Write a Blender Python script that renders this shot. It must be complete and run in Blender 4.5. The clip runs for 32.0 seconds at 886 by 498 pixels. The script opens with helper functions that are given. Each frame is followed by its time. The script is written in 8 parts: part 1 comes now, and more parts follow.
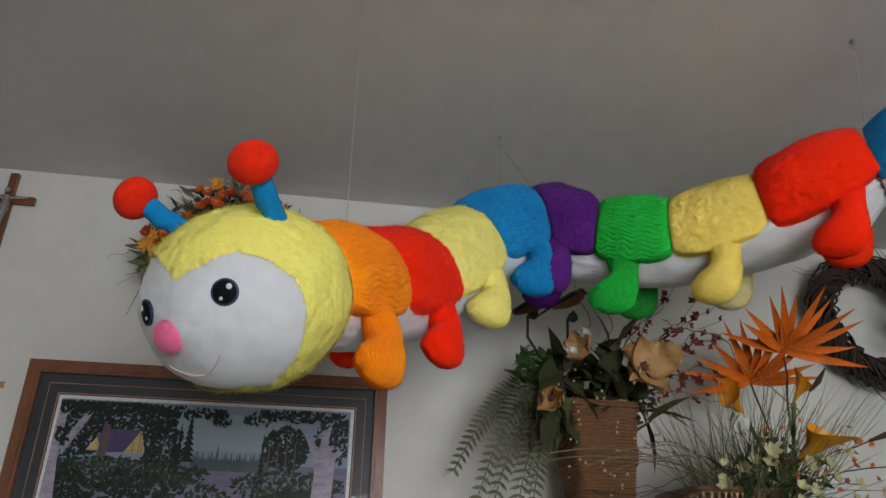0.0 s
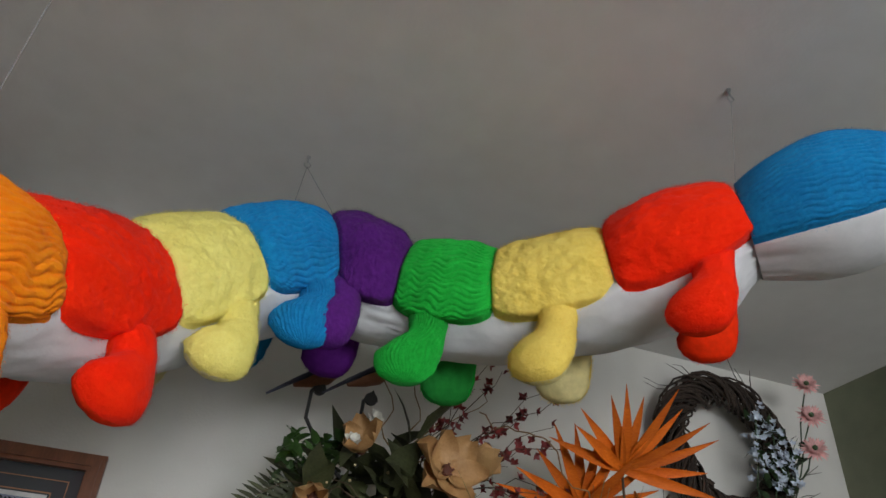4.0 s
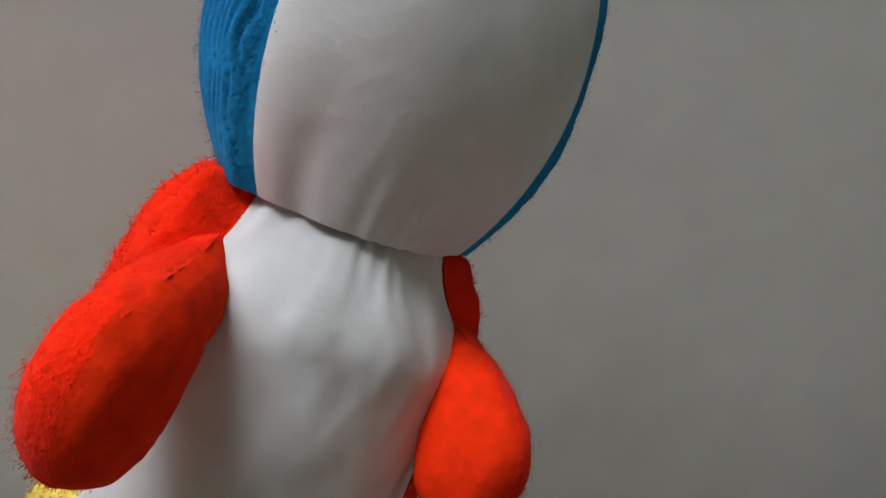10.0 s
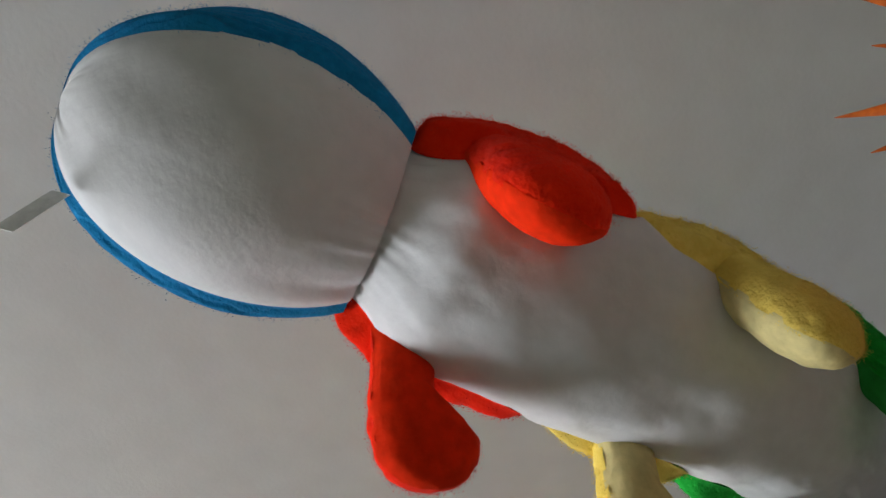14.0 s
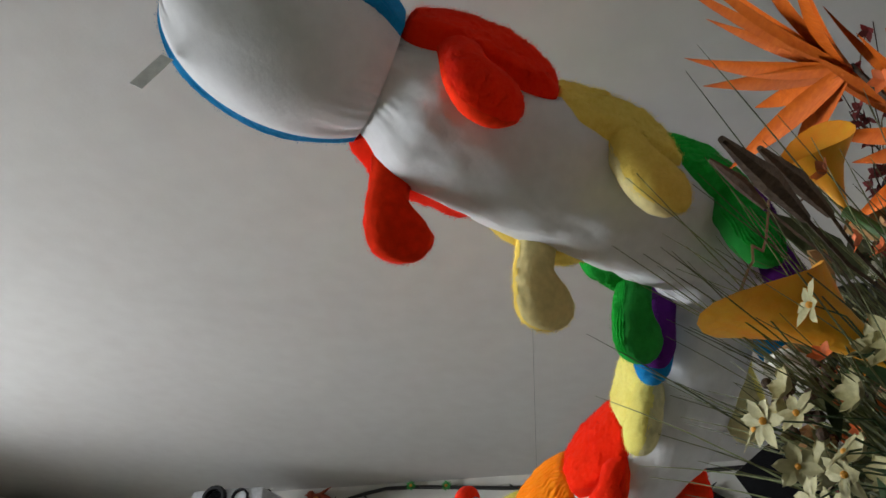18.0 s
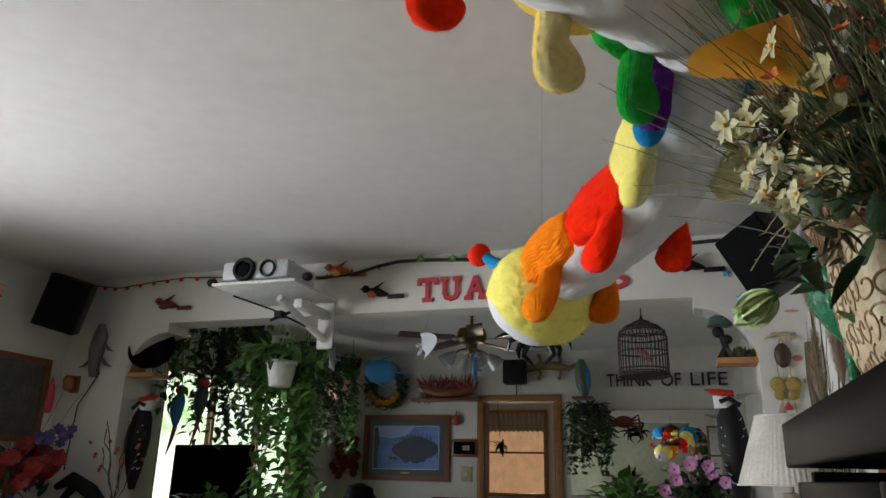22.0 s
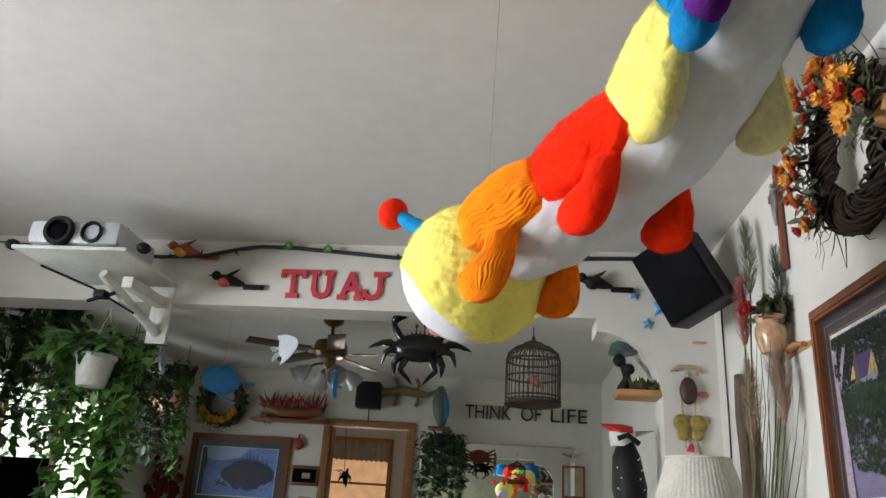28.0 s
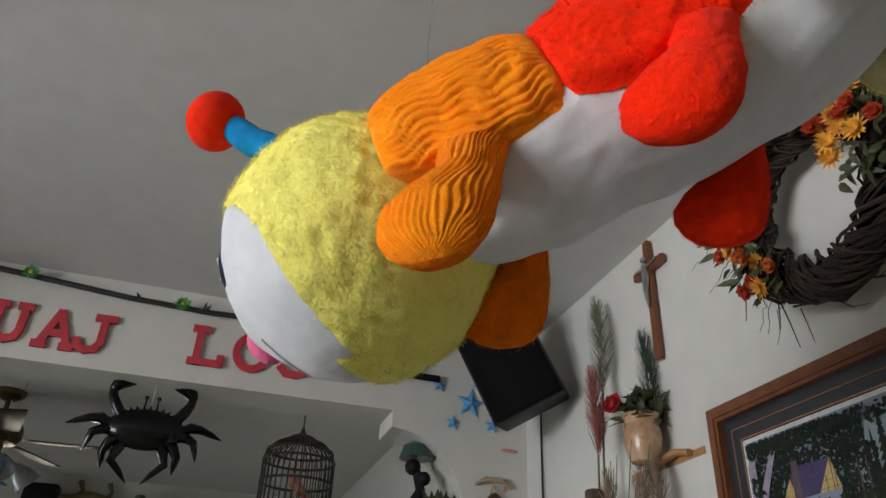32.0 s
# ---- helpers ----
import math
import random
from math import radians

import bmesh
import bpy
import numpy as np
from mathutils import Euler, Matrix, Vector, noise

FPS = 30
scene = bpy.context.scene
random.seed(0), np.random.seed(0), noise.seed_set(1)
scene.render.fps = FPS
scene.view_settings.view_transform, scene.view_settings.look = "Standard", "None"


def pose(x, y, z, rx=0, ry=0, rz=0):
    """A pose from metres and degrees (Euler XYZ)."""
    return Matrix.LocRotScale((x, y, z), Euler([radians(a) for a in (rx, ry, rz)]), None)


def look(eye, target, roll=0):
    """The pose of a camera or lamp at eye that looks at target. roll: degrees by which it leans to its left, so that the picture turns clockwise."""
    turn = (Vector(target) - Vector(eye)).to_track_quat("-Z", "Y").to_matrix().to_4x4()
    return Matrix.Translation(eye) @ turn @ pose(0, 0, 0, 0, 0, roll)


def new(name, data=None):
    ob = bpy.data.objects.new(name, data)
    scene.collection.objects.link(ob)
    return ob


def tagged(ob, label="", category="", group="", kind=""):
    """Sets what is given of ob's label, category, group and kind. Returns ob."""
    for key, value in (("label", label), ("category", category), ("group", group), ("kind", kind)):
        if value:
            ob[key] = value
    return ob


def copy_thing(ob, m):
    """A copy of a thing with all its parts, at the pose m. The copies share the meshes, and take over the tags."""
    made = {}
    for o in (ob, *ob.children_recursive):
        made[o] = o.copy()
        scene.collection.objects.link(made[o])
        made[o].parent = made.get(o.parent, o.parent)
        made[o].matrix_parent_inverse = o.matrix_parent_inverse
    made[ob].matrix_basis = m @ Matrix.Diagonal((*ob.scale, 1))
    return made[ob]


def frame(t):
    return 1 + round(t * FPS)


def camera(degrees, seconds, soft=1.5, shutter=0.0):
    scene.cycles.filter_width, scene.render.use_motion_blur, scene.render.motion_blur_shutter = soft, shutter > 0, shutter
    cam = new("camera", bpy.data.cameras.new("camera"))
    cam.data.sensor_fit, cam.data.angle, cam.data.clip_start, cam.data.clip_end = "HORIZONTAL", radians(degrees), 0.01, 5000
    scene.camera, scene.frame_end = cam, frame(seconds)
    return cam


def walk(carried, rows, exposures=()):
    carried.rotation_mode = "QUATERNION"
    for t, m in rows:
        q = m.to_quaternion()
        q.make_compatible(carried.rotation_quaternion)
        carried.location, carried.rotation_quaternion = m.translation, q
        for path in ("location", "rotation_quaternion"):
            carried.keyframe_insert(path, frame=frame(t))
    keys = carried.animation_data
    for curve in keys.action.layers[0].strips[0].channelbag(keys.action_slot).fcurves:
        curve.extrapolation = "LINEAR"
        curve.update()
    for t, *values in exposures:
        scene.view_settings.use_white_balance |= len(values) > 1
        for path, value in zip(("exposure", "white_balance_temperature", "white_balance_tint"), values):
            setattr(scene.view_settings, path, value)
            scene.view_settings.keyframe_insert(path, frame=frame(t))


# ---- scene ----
cam = camera(62.7, 32.0)
PATH = [
    (0, (1.895, -2.096, 1.317), (2.179, -0.3021, 2.154), 1.01),
    (0.5, (1.971, -2.059, 1.319), (2.135, -0.258, 2.174), 1.72),
    (1, (2.016, -2.036, 1.327), (2.078, -0.2349, 2.194), 2.83),
    (1.5, (2.031, -1.984, 1.338), (2.1, -0.1888, 2.217), 4.45),
    (2, (2.047, -1.902, 1.35), (2.23, -0.1418, 2.281), 4.53),
    (2.5, (2.056, -1.841, 1.364), (2.395, -0.1387, 2.357), 4.61),
    (3, (2.059, -1.804, 1.373), (2.509, -0.1637, 2.426), 4.54),
    (3.5, (2.118, -1.751, 1.384), (2.625, -0.1546, 2.477), 3.70),
    (5.5, (2.341, -1.512, 1.438), (3.051, -0.1298, 2.697), 7.16),
    (6, (2.351, -1.427, 1.451), (3.217, -0.1871, 2.759), 4.53),
    (6.5, (2.376, -1.379, 1.46), (3.316, -0.2345, 2.803), 2.14),
    (7, (2.463, -1.337, 1.482), (3.382, -0.2479, 2.885), -0.03),
    (7.5, (2.579, -1.286, 1.517), (3.384, -0.211, 2.999), -1.16),
    (8, (2.678, -1.234, 1.528), (3.35, -0.2091, 3.109), -5.44),
    (8.5, (2.777, -1.181, 1.539), (3.334, -0.198, 3.189), -11.34),
    (9, (2.87, -1.139, 1.566), (3.306, -0.2536, 3.306), -17.97),
    (9.5, (2.947, -1.125, 1.602), (3.28, -0.3013, 3.394), -27.67),
    (10, (3.034, -1.103, 1.603), (3.123, -0.3417, 3.451), -26.27),
    (10.5, (3.002, -0.9944, 1.607), (3.097, -0.5316, 3.551), -54.26),
    (11, (3.022, -0.9659, 1.605), (2.954, -0.5355, 3.557), -53.78),
    (11.5, (3.057, -0.9494, 1.597), (2.625, -0.5573, 3.511), -35.86),
    (12, (3.088, -0.9574, 1.566), (2.489, -0.6508, 3.449), -32.46),
    (12.5, (3.187, -0.9421, 1.545), (2.341, -0.7852, 3.351), -21.92),
    (13, (3.263, -0.9173, 1.529), (2.323, -0.8593, 3.293), -16.62),
    (13.5, (3.32, -0.878, 1.515), (2.275, -0.9213, 3.219), -14.59),
    (15.5, (3.509, -0.6761, 1.45), (2.215, -1.169, 2.892), -0.49),
    (16, (3.567, -0.6588, 1.432), (2.185, -1.154, 2.79), 0.26),
    (16.5, (3.599, -0.6545, 1.414), (2.154, -1.152, 2.704), 0.20),
    (17, (3.632, -0.6507, 1.393), (2.132, -1.154, 2.617), 0.66),
    (17.5, (3.658, -0.6318, 1.368), (2.112, -1.145, 2.529), 1.14),
    (18, (3.664, -0.6122, 1.35), (2.084, -1.152, 2.451), 1.71),
    (18.5, (3.68, -0.5841, 1.337), (2.067, -1.155, 2.372), 2.09),
    (19, (3.707, -0.5576, 1.321), (2.071, -1.17, 2.296), 1.98),
    (19.5, (3.736, -0.5451, 1.299), (2.074, -1.198, 2.2), 1.79),
    (20, (3.766, -0.55, 1.279), (2.079, -1.235, 2.106), 2.03),
    (20.5, (3.782, -0.5629, 1.254), (2.064, -1.236, 2.026), 2.22),
    (21, (3.807, -0.5887, 1.244), (2.041, -1.198, 1.958), 1.43),
    (21.5, (3.825, -0.6028, 1.226), (2.036, -1.2, 1.891), 1.70),
    (22, (3.825, -0.6159, 1.203), (2.012, -1.209, 1.805), 1.30),
    (22.5, (3.827, -0.6291, 1.19), (1.994, -1.219, 1.73), 1.30),
    (23, (3.836, -0.6464, 1.171), (1.987, -1.236, 1.653), 1.31),
    (23.5, (3.831, -0.659, 1.161), (1.966, -1.235, 1.597), 1.30),
    (24, (3.839, -0.6618, 1.149), (1.961, -1.226, 1.543), 0.80),
    (24.5, (3.849, -0.6712, 1.139), (1.962, -1.231, 1.495), 0.91),
    (26.5, (3.724, -0.7045, 1.125), (1.821, -1.246, 1.416), 1.49),
    (27, (3.584, -0.7287, 1.167), (1.715, -1.254, 1.648), 3.49),
    (27.5, (3.396, -0.814, 1.202), (1.541, -1.235, 1.822), 4.61),
    (28, (3.259, -0.8944, 1.225), (1.393, -1.094, 1.916), 3.69),
    (28.5, (3.15, -0.921, 1.23), (1.291, -0.9806, 1.966), 2.90),
    (29, (3.019, -0.9547, 1.242), (1.175, -0.9096, 2.015), 1.81),
    (29.5, (2.904, -1.002, 1.248), (1.07, -0.8908, 2.038), 2.20),
    (30, (2.804, -1.08, 1.262), (1.002, -0.8418, 2.096), 1.41),
    (30.5, (2.737, -1.124, 1.269), (0.973, -0.7645, 2.139), 0.70),
    (31, (2.633, -1.11, 1.281), (0.9107, -0.6715, 2.199), 1.55),
    (31.5, (2.535, -1.092, 1.288), (0.8583, -0.5965, 2.258), 1.60),
    (32, (2.493, -1.099, 1.302), (0.8374, -0.6083, 2.311), 2.60),
]
walk(cam, [(t, look(eye, target, roll)) for t, eye, target, roll in PATH], [(0, -1.0), (3, -0.98), (6, -0.72), (8, -0.85), (9, -0.65), (13, -0.4), (16, -0.4), (20, -0.45), (24, 0.25), (26.5, 0.85), (28, 0.3), (31, -0.35), (32, -0.5)])

# ---- world and light ----
world = bpy.data.worlds.new("world")
scene.world = world
world.use_nodes = True
_wn, _wl = world.node_tree.nodes, world.node_tree.links
_sky = _wn.new("ShaderNodeTexSky")
_sky.sky_type = "NISHITA"
_sky.sun_disc = False
_sky.sun_elevation, _sky.sun_rotation = radians(40), radians(200)
_wl.new(_sky.outputs[0], _wn["Background"].inputs[0])
_wn["Background"].inputs[1].default_value = 0.10


def window_light(name, at, towards, w, h, watts, colour=(1, 1, 1)):
    lamp = bpy.data.lights.new(name, "AREA")
    lamp.shape, lamp.size, lamp.size_y, lamp.energy, lamp.color = "RECTANGLE", w, h, watts, colour
    lamp.spread = radians(130)
    ob = new(name, lamp)
    ob.matrix_world = look(at, towards)
    return ob


window_light("window_daylight", (2.78, -4.56, 1.42), (2.5, 0, 1.5), 2.1, 1.2, 88, (0.905, 0.95, 0.985))
window_light("dining_daylight", (-2.17, -4.56, 1.25), (-2.17, 0, 1.3), 2.2, 1.55, 34, (0.90, 0.95, 0.98))
window_light("kitchen_daylight", (-7.30, -3.02, 1.5), (-4.0, -2.6, 1.2), 0.8, 1.0, 18, (1, 0.90, 0.76))

# ---- materials ----
def material(name, base, rough=0.6, metal=0.0, dark=None, scale=8.0, bump=0.15, bump_scale=120.0, fine=0.5,
             sheen=0.0, coat=0.0, stretch=(1, 1, 1), per_object=0.0, transmission=0.0, subsurface=0.0, emit=0.0, spec=0.5):
    """A painted or natural surface: base colour with two scales of variation, and a fine relief."""
    m = bpy.data.materials.new(name)
    m.use_nodes = True
    n, l = m.node_tree.nodes, m.node_tree.links
    b = n["Principled BSDF"]
    b.inputs["Roughness"].default_value = rough
    b.inputs["Metallic"].default_value = metal
    b.inputs["Specular IOR Level"].default_value = spec
    if sheen:
        b.inputs["Sheen Weight"].default_value = sheen
        b.inputs["Sheen Roughness"].default_value = 0.5
        b.inputs["Sheen Tint"].default_value = (*[min(1, 0.4 + 0.6 * c) for c in base], 1)
    if coat:
        b.inputs["Coat Weight"].default_value = coat
    if transmission:
        b.inputs["Transmission Weight"].default_value = transmission
    if subsurface:
        b.inputs["Subsurface Weight"].default_value = subsurface
        b.inputs["Subsurface Radius"].default_value = (0.01, 0.01, 0.01)
    dark = dark or tuple(0.72 * c for c in base)
    tc = n.new("ShaderNodeTexCoord")
    mp = n.new("ShaderNodeMapping")
    mp.inputs["Scale"].default_value = stretch
    l.new(tc.outputs["Object"], mp.inputs["Vector"])
    big = n.new("ShaderNodeTexNoise")
    big.inputs["Scale"].default_value = scale
    big.inputs["Detail"].default_value = 4
    small = n.new("ShaderNodeTexNoise")
    small.inputs["Scale"].default_value = scale * 9
    small.inputs["Detail"].default_value = 3
    for t in (big, small):
        l.new(mp.outputs[0], t.inputs["Vector"])
    mixf = n.new("ShaderNodeMix")
    mixf.inputs[0].default_value = fine
    l.new(big.outputs[0], mixf.inputs[2])
    l.new(small.outputs[0], mixf.inputs[3])
    ramp = n.new("ShaderNodeMapRange")
    ramp.inputs[1].default_value, ramp.inputs[2].default_value = 0.35, 0.65
    l.new(mixf.outputs[0], ramp.inputs[0])
    mix = n.new("ShaderNodeMix")
    mix.data_type = "RGBA"
    l.new(ramp.outputs[0], mix.inputs[0])
    mix.inputs[6].default_value, mix.inputs[7].default_value = (*dark, 1), (*base, 1)
    out = mix.outputs[2]
    if per_object:
        info = n.new("ShaderNodeObjectInfo")
        hsv = n.new("ShaderNodeHueSaturation")
        mr = n.new("ShaderNodeMapRange")
        mr.inputs[3].default_value, mr.inputs[4].default_value = 1 - per_object, 1 + per_object
        l.new(info.outputs["Random"], mr.inputs[0])
        l.new(mr.outputs[0], hsv.inputs["Value"])
        l.new(out, hsv.inputs["Color"])
        out = hsv.outputs[0]
    l.new(out, b.inputs["Base Color"])
    if emit:
        l.new(out, b.inputs["Emission Color"])
        b.inputs["Emission Strength"].default_value = emit
    if bump:
        bt = n.new("ShaderNodeTexNoise")
        bt.inputs["Scale"].default_value = bump_scale
        bt.inputs["Detail"].default_value = 5
        l.new(mp.outputs[0], bt.inputs["Vector"])
        bp = n.new("ShaderNodeBump")
        bp.inputs["Strength"].default_value = bump
        bp.inputs["Distance"].default_value = 0.01
        l.new(bt.outputs[0], bp.inputs["Height"])
        l.new(bp.outputs[0], b.inputs["Normal"])
    return m


def island(m, amount=0.35):
    """Vary a leaf material from piece to piece within one mesh."""
    n, l = m.node_tree.nodes, m.node_tree.links
    b = n["Principled BSDF"]
    link = b.inputs["Base Color"].links[0]
    src = link.from_socket
    geo = n.new("ShaderNodeNewGeometry")
    hsv = n.new("ShaderNodeHueSaturation")
    mr = n.new("ShaderNodeMapRange")
    mr.inputs[3].default_value, mr.inputs[4].default_value = 1 - amount, 1 + amount
    l.new(geo.outputs["Random Per Island"], mr.inputs[0])
    l.new(mr.outputs[0], hsv.inputs["Value"])
    l.new(src, hsv.inputs["Color"])
    l.new(hsv.outputs[0], b.inputs["Base Color"])
    return m


# ---- mesh tools ----
def mesh_from(name, verts, faces, smooth=True):
    me = bpy.data.meshes.new(name)
    me.from_pydata([tuple(v) for v in verts], [], [tuple(f) for f in faces])
    if smooth:
        me.polygons.foreach_set("use_smooth", [True] * len(me.polygons))
    me.update()
    return me


class Shape:
    """Verts and faces gathered for one mesh."""

    def __init__(self):
        self.v, self.f = [], []

    def add(self, v, f):
        o = len(self.v)
        self.v += [tuple(p) for p in v]
        self.f += [tuple(i + o for i in q) for q in f]
        return self

    def box(self, sx, sy, sz, at=(0, 0, 0), bevel=0.0, m=None):
        bm = bmesh.new()
        bmesh.ops.create_cube(bm, size=1, matrix=Matrix.Diagonal((sx, sy, sz, 1)))
        if bevel:
            bmesh.ops.bevel(bm, geom=bm.edges[:], offset=bevel, segments=2, affect="EDGES", profile=0.5)
        m = Matrix.Translation(at) @ (m or Matrix())
        bm.verts.index_update()
        self.add([m @ v.co for v in bm.verts], [[v.index for v in f.verts] for f in bm.faces])
        bm.free()
        return self

    def lathe(self, profile, segs=24, at=(0, 0, 0), m=None, sx=1.0, sy=1.0, caps=True):
        """profile: (radius, height) from one end to the other."""
        m = Matrix.Translation(at) @ (m or Matrix())
        v, f = [], []
        for r, z in profile:
            for k in range(segs):
                a = 2 * math.pi * k / segs
                v.append(m @ Vector((max(r, 1e-4) * math.cos(a) * sx, max(r, 1e-4) * math.sin(a) * sy, z)))
        for i in range(len(profile) - 1):
            for k in range(segs):
                j = (k + 1) % segs
                f.append((i * segs + k, i * segs + j, (i + 1) * segs + j, (i + 1) * segs + k))
        if caps:
            f.append(tuple(range(segs))[::-1])
            f.append(tuple((len(profile) - 1) * segs + k for k in range(segs)))
        return self.add(v, f)

    def tube(self, pts, radius, segs=8, flat=1.0):
        """A tube along points; radius a number, or one for each point."""
        pts = [Vector(p) for p in pts]
        rad = [radius] * len(pts) if isinstance(radius, (int, float)) else list(radius)
        v, f = [], []
        up = Vector((0.13, 0.21, 0.97))
        for i, p in enumerate(pts):
            t = (pts[min(i + 1, len(pts) - 1)] - pts[max(i - 1, 0)]).normalized()
            if abs(t.dot(up)) > 0.97:
                up = Vector((0.9, 0.3, 0.1))
            s = t.cross(up).normalized()
            u = s.cross(t)
            up = u
            for k in range(segs):
                a = 2 * math.pi * k / segs
                v.append(p + rad[i] * (math.cos(a) * s + flat * math.sin(a) * u))
        for i in range(len(pts) - 1):
            for k in range(segs):
                j = (k + 1) % segs
                f.append((i * segs + k, i * segs + j, (i + 1) * segs + j, (i + 1) * segs + k))
        f.append(tuple(range(segs))[::-1])
        f.append(tuple((len(pts) - 1) * segs + k for k in range(segs)))
        return self.add(v, f)

    def ball(self, r, at=(0, 0, 0), sx=1, sy=1, sz=1, segs=20, m=None):
        prof = [(r * math.sin(math.pi * i / (segs // 2)), -r * math.cos(math.pi * i / (segs // 2))) for i in range(segs // 2 + 1)]
        return self.lathe(prof, segs, at, (m or Matrix()) @ Matrix.Diagonal((sx, sy, sz, 1)))

    def prism(self, outline, depth, m=None):
        """A flat outline in x, z, given thickness along y."""
        m = m or Matrix()
        n = len(outline)
        v = [m @ Vector((x, 0, z)) for x, z in outline] + [m @ Vector((x, depth, z)) for x, z in outline]
        f = [tuple(range(n)), tuple(range(2 * n - 1, n - 1, -1))]
        f += [(i, i + n, (i + 1) % n + n, (i + 1) % n) for i in range(n)]
        return self.add(v, f)

    def leaf(self, base, way, up, length, width, bend=0.3, rows=4, fold=0.25):
        """A pointed leaf blade from base along way, arching towards -up."""
        base, way, up = Vector(base), Vector(way).normalized(), Vector(up)
        side = way.cross(up)
        if side.length < 1e-3:
            side = way.cross(Vector((0.3, 0.8, 0.5)))
        side.normalize()
        up = side.cross(way)
        v, f = [], []
        for i in range(rows + 1):
            u = i / rows
            c = base + way * (length * u) - up * (bend * length * u * u)
            w = width * 0.5 * math.sin(math.pi * min(1, 0.08 + 0.92 * u) ** 0.8) if i < rows else 0.0005
            v += [c - side * w + up * (fold * w), c, c + side * w + up * (fold * w)]
        for i in range(rows):
            a = 3 * i
            f += [(a, a + 1, a + 4, a + 3), (a + 1, a + 2, a + 5, a + 4)]
        return self.add(v, f)

    def petal(self, base, way, up, length, width, bend=-0.15, cup=0.22, wave=0.0):
        """A rounded petal: narrow at its base, broad and blunt at its tip, cupped across."""
        base, way, up = Vector(base), Vector(way).normalized(), Vector(up)
        side = way.cross(up)
        if side.length < 1e-3:
            side = way.cross(Vector((0.3, 0.8, 0.5)))
        side.normalize()
        up = side.cross(way)
        rows, cols, v, f = 8, 7, [], []
        for i in range(rows + 1):
            u = i / rows
            w = width * 0.5 * (0.16 + 0.84 * math.sin(math.pi * min(1, u * 0.98) ** 1.15) ** 0.62) if i < rows else width * 0.06
            c = base + way * (length * u * (1 - 0.03 * u)) - up * (bend * length * u * u)
            for j in range(cols):
                q = 2 * j / (cols - 1) - 1
                v.append(c + side * (w * q) + up * (cup * w * q * q + wave * w * math.sin(5 * q + 7 * u)) - way * (0.10 * length * u * q * q))
        for i in range(rows):
            for j in range(cols - 1):
                a = i * cols + j
                f.append((a, a + 1, a + cols + 1, a + cols))
        return self.add(v, f)

    def mesh(self, name, smooth=True):
        return mesh_from(name, self.v, self.f, smooth)


def sharp(ob, angle=35):
    """Keep the creases of a mesh crisp while its round parts stay smooth."""
    ob.data.set_sharp_from_angle(angle=radians(angle))
    return ob


def part(name, shape, mat, parent=None, label="", smooth=True, crease=35):
    ob = new(name, shape if isinstance(shape, bpy.types.Mesh) else shape.mesh(name, smooth))
    ob.data.materials.append(mat)
    if smooth and crease and not mat.name.startswith(("petal", "leaf", "tulip", "palm", "orchid", "calla")):
        sharp(ob, crease)
    if parent:
        ob.parent = parent
    if label:
        tagged(ob, label)
    return ob


def thing(name, label, category, m=None, group="", kind=""):
    ob = new(name)
    ob.empty_display_size = 0.05
    if m is not None:
        ob.matrix_world = m
    return tagged(ob, label, category, group, kind)


def single(name, shape, mat, label, category, m=None, group="", kind="", smooth=True, crease=35):
    ob = part(name, shape, mat, None, "", smooth, crease)
    if m is not None:
        ob.matrix_world = m
    return tagged(ob, label, category, group, kind)


def smoothstep(a, b, x):
    t = min(1, max(0, (x - a) / (b - a)))
    return t * t * (3 - 2 * t)

# ---- the plush caterpillar ----
def plush(name, base, dark):
    return island(material(name, base, rough=0.95, dark=dark, scale=14, bump=0.3, bump_scale=260, sheen=0.12, spec=0.05), 0.09)


M_plush = {
    "yellow": plush("plush_yellow", (0.94, 0.85, 0.26), (0.88, 0.77, 0.20)),
    "gold": plush("plush_gold", (0.94, 0.74, 0.18), (0.86, 0.64, 0.12)),
    "orange": plush("plush_orange", (1.0, 0.31, 0.010), (0.96, 0.23, 0.006)),
    "red": plush("plush_red", (1.0, 0.030, 0.004), (0.95, 0.018, 0.003)),
    "blue": plush("plush_blue", (0.012, 0.26, 0.56), (0.008, 0.17, 0.42)),
    "purple": plush("plush_purple", (0.12, 0.02, 0.22), (0.075, 0.012, 0.14)),
    "green": plush("plush_green", (0.02, 0.50, 0.06), (0.012, 0.34, 0.035)),
}
M_hood = plush("plush_hood", (1.0, 0.92, 0.24), (0.96, 0.84, 0.19))
M_lining = {
    "yellow": material("lining_yellow", (0.84, 0.76, 0.40), 0.85, bump_scale=90, spec=0.05),
    "gold": material("lining_gold", (0.84, 0.72, 0.34), 0.85, bump_scale=90, spec=0.05),
    "orange": material("lining_orange", (0.95, 0.19, 0.005), 0.85, bump_scale=90, spec=0.05),
    "red": material("lining_red", (1.0, 0.035, 0.005), 0.85, bump_scale=90, spec=0.05),
    "blue": material("lining_blue", (0.01, 0.22, 0.52), 0.85, bump_scale=90, spec=0.05),
    "purple": material("lining_purple", (0.11, 0.015, 0.20), 0.85, bump_scale=90, spec=0.05),
    "green": material("lining_green", (0.03, 0.36, 0.06), 0.85, bump_scale=90, spec=0.05),
}
M_belly = material("belly_cloth", (0.74, 0.74, 0.76), 0.85, dark=(0.66, 0.66, 0.68), scale=5, bump=0.12, bump_scale=55, sheen=0.2, spec=0.2)
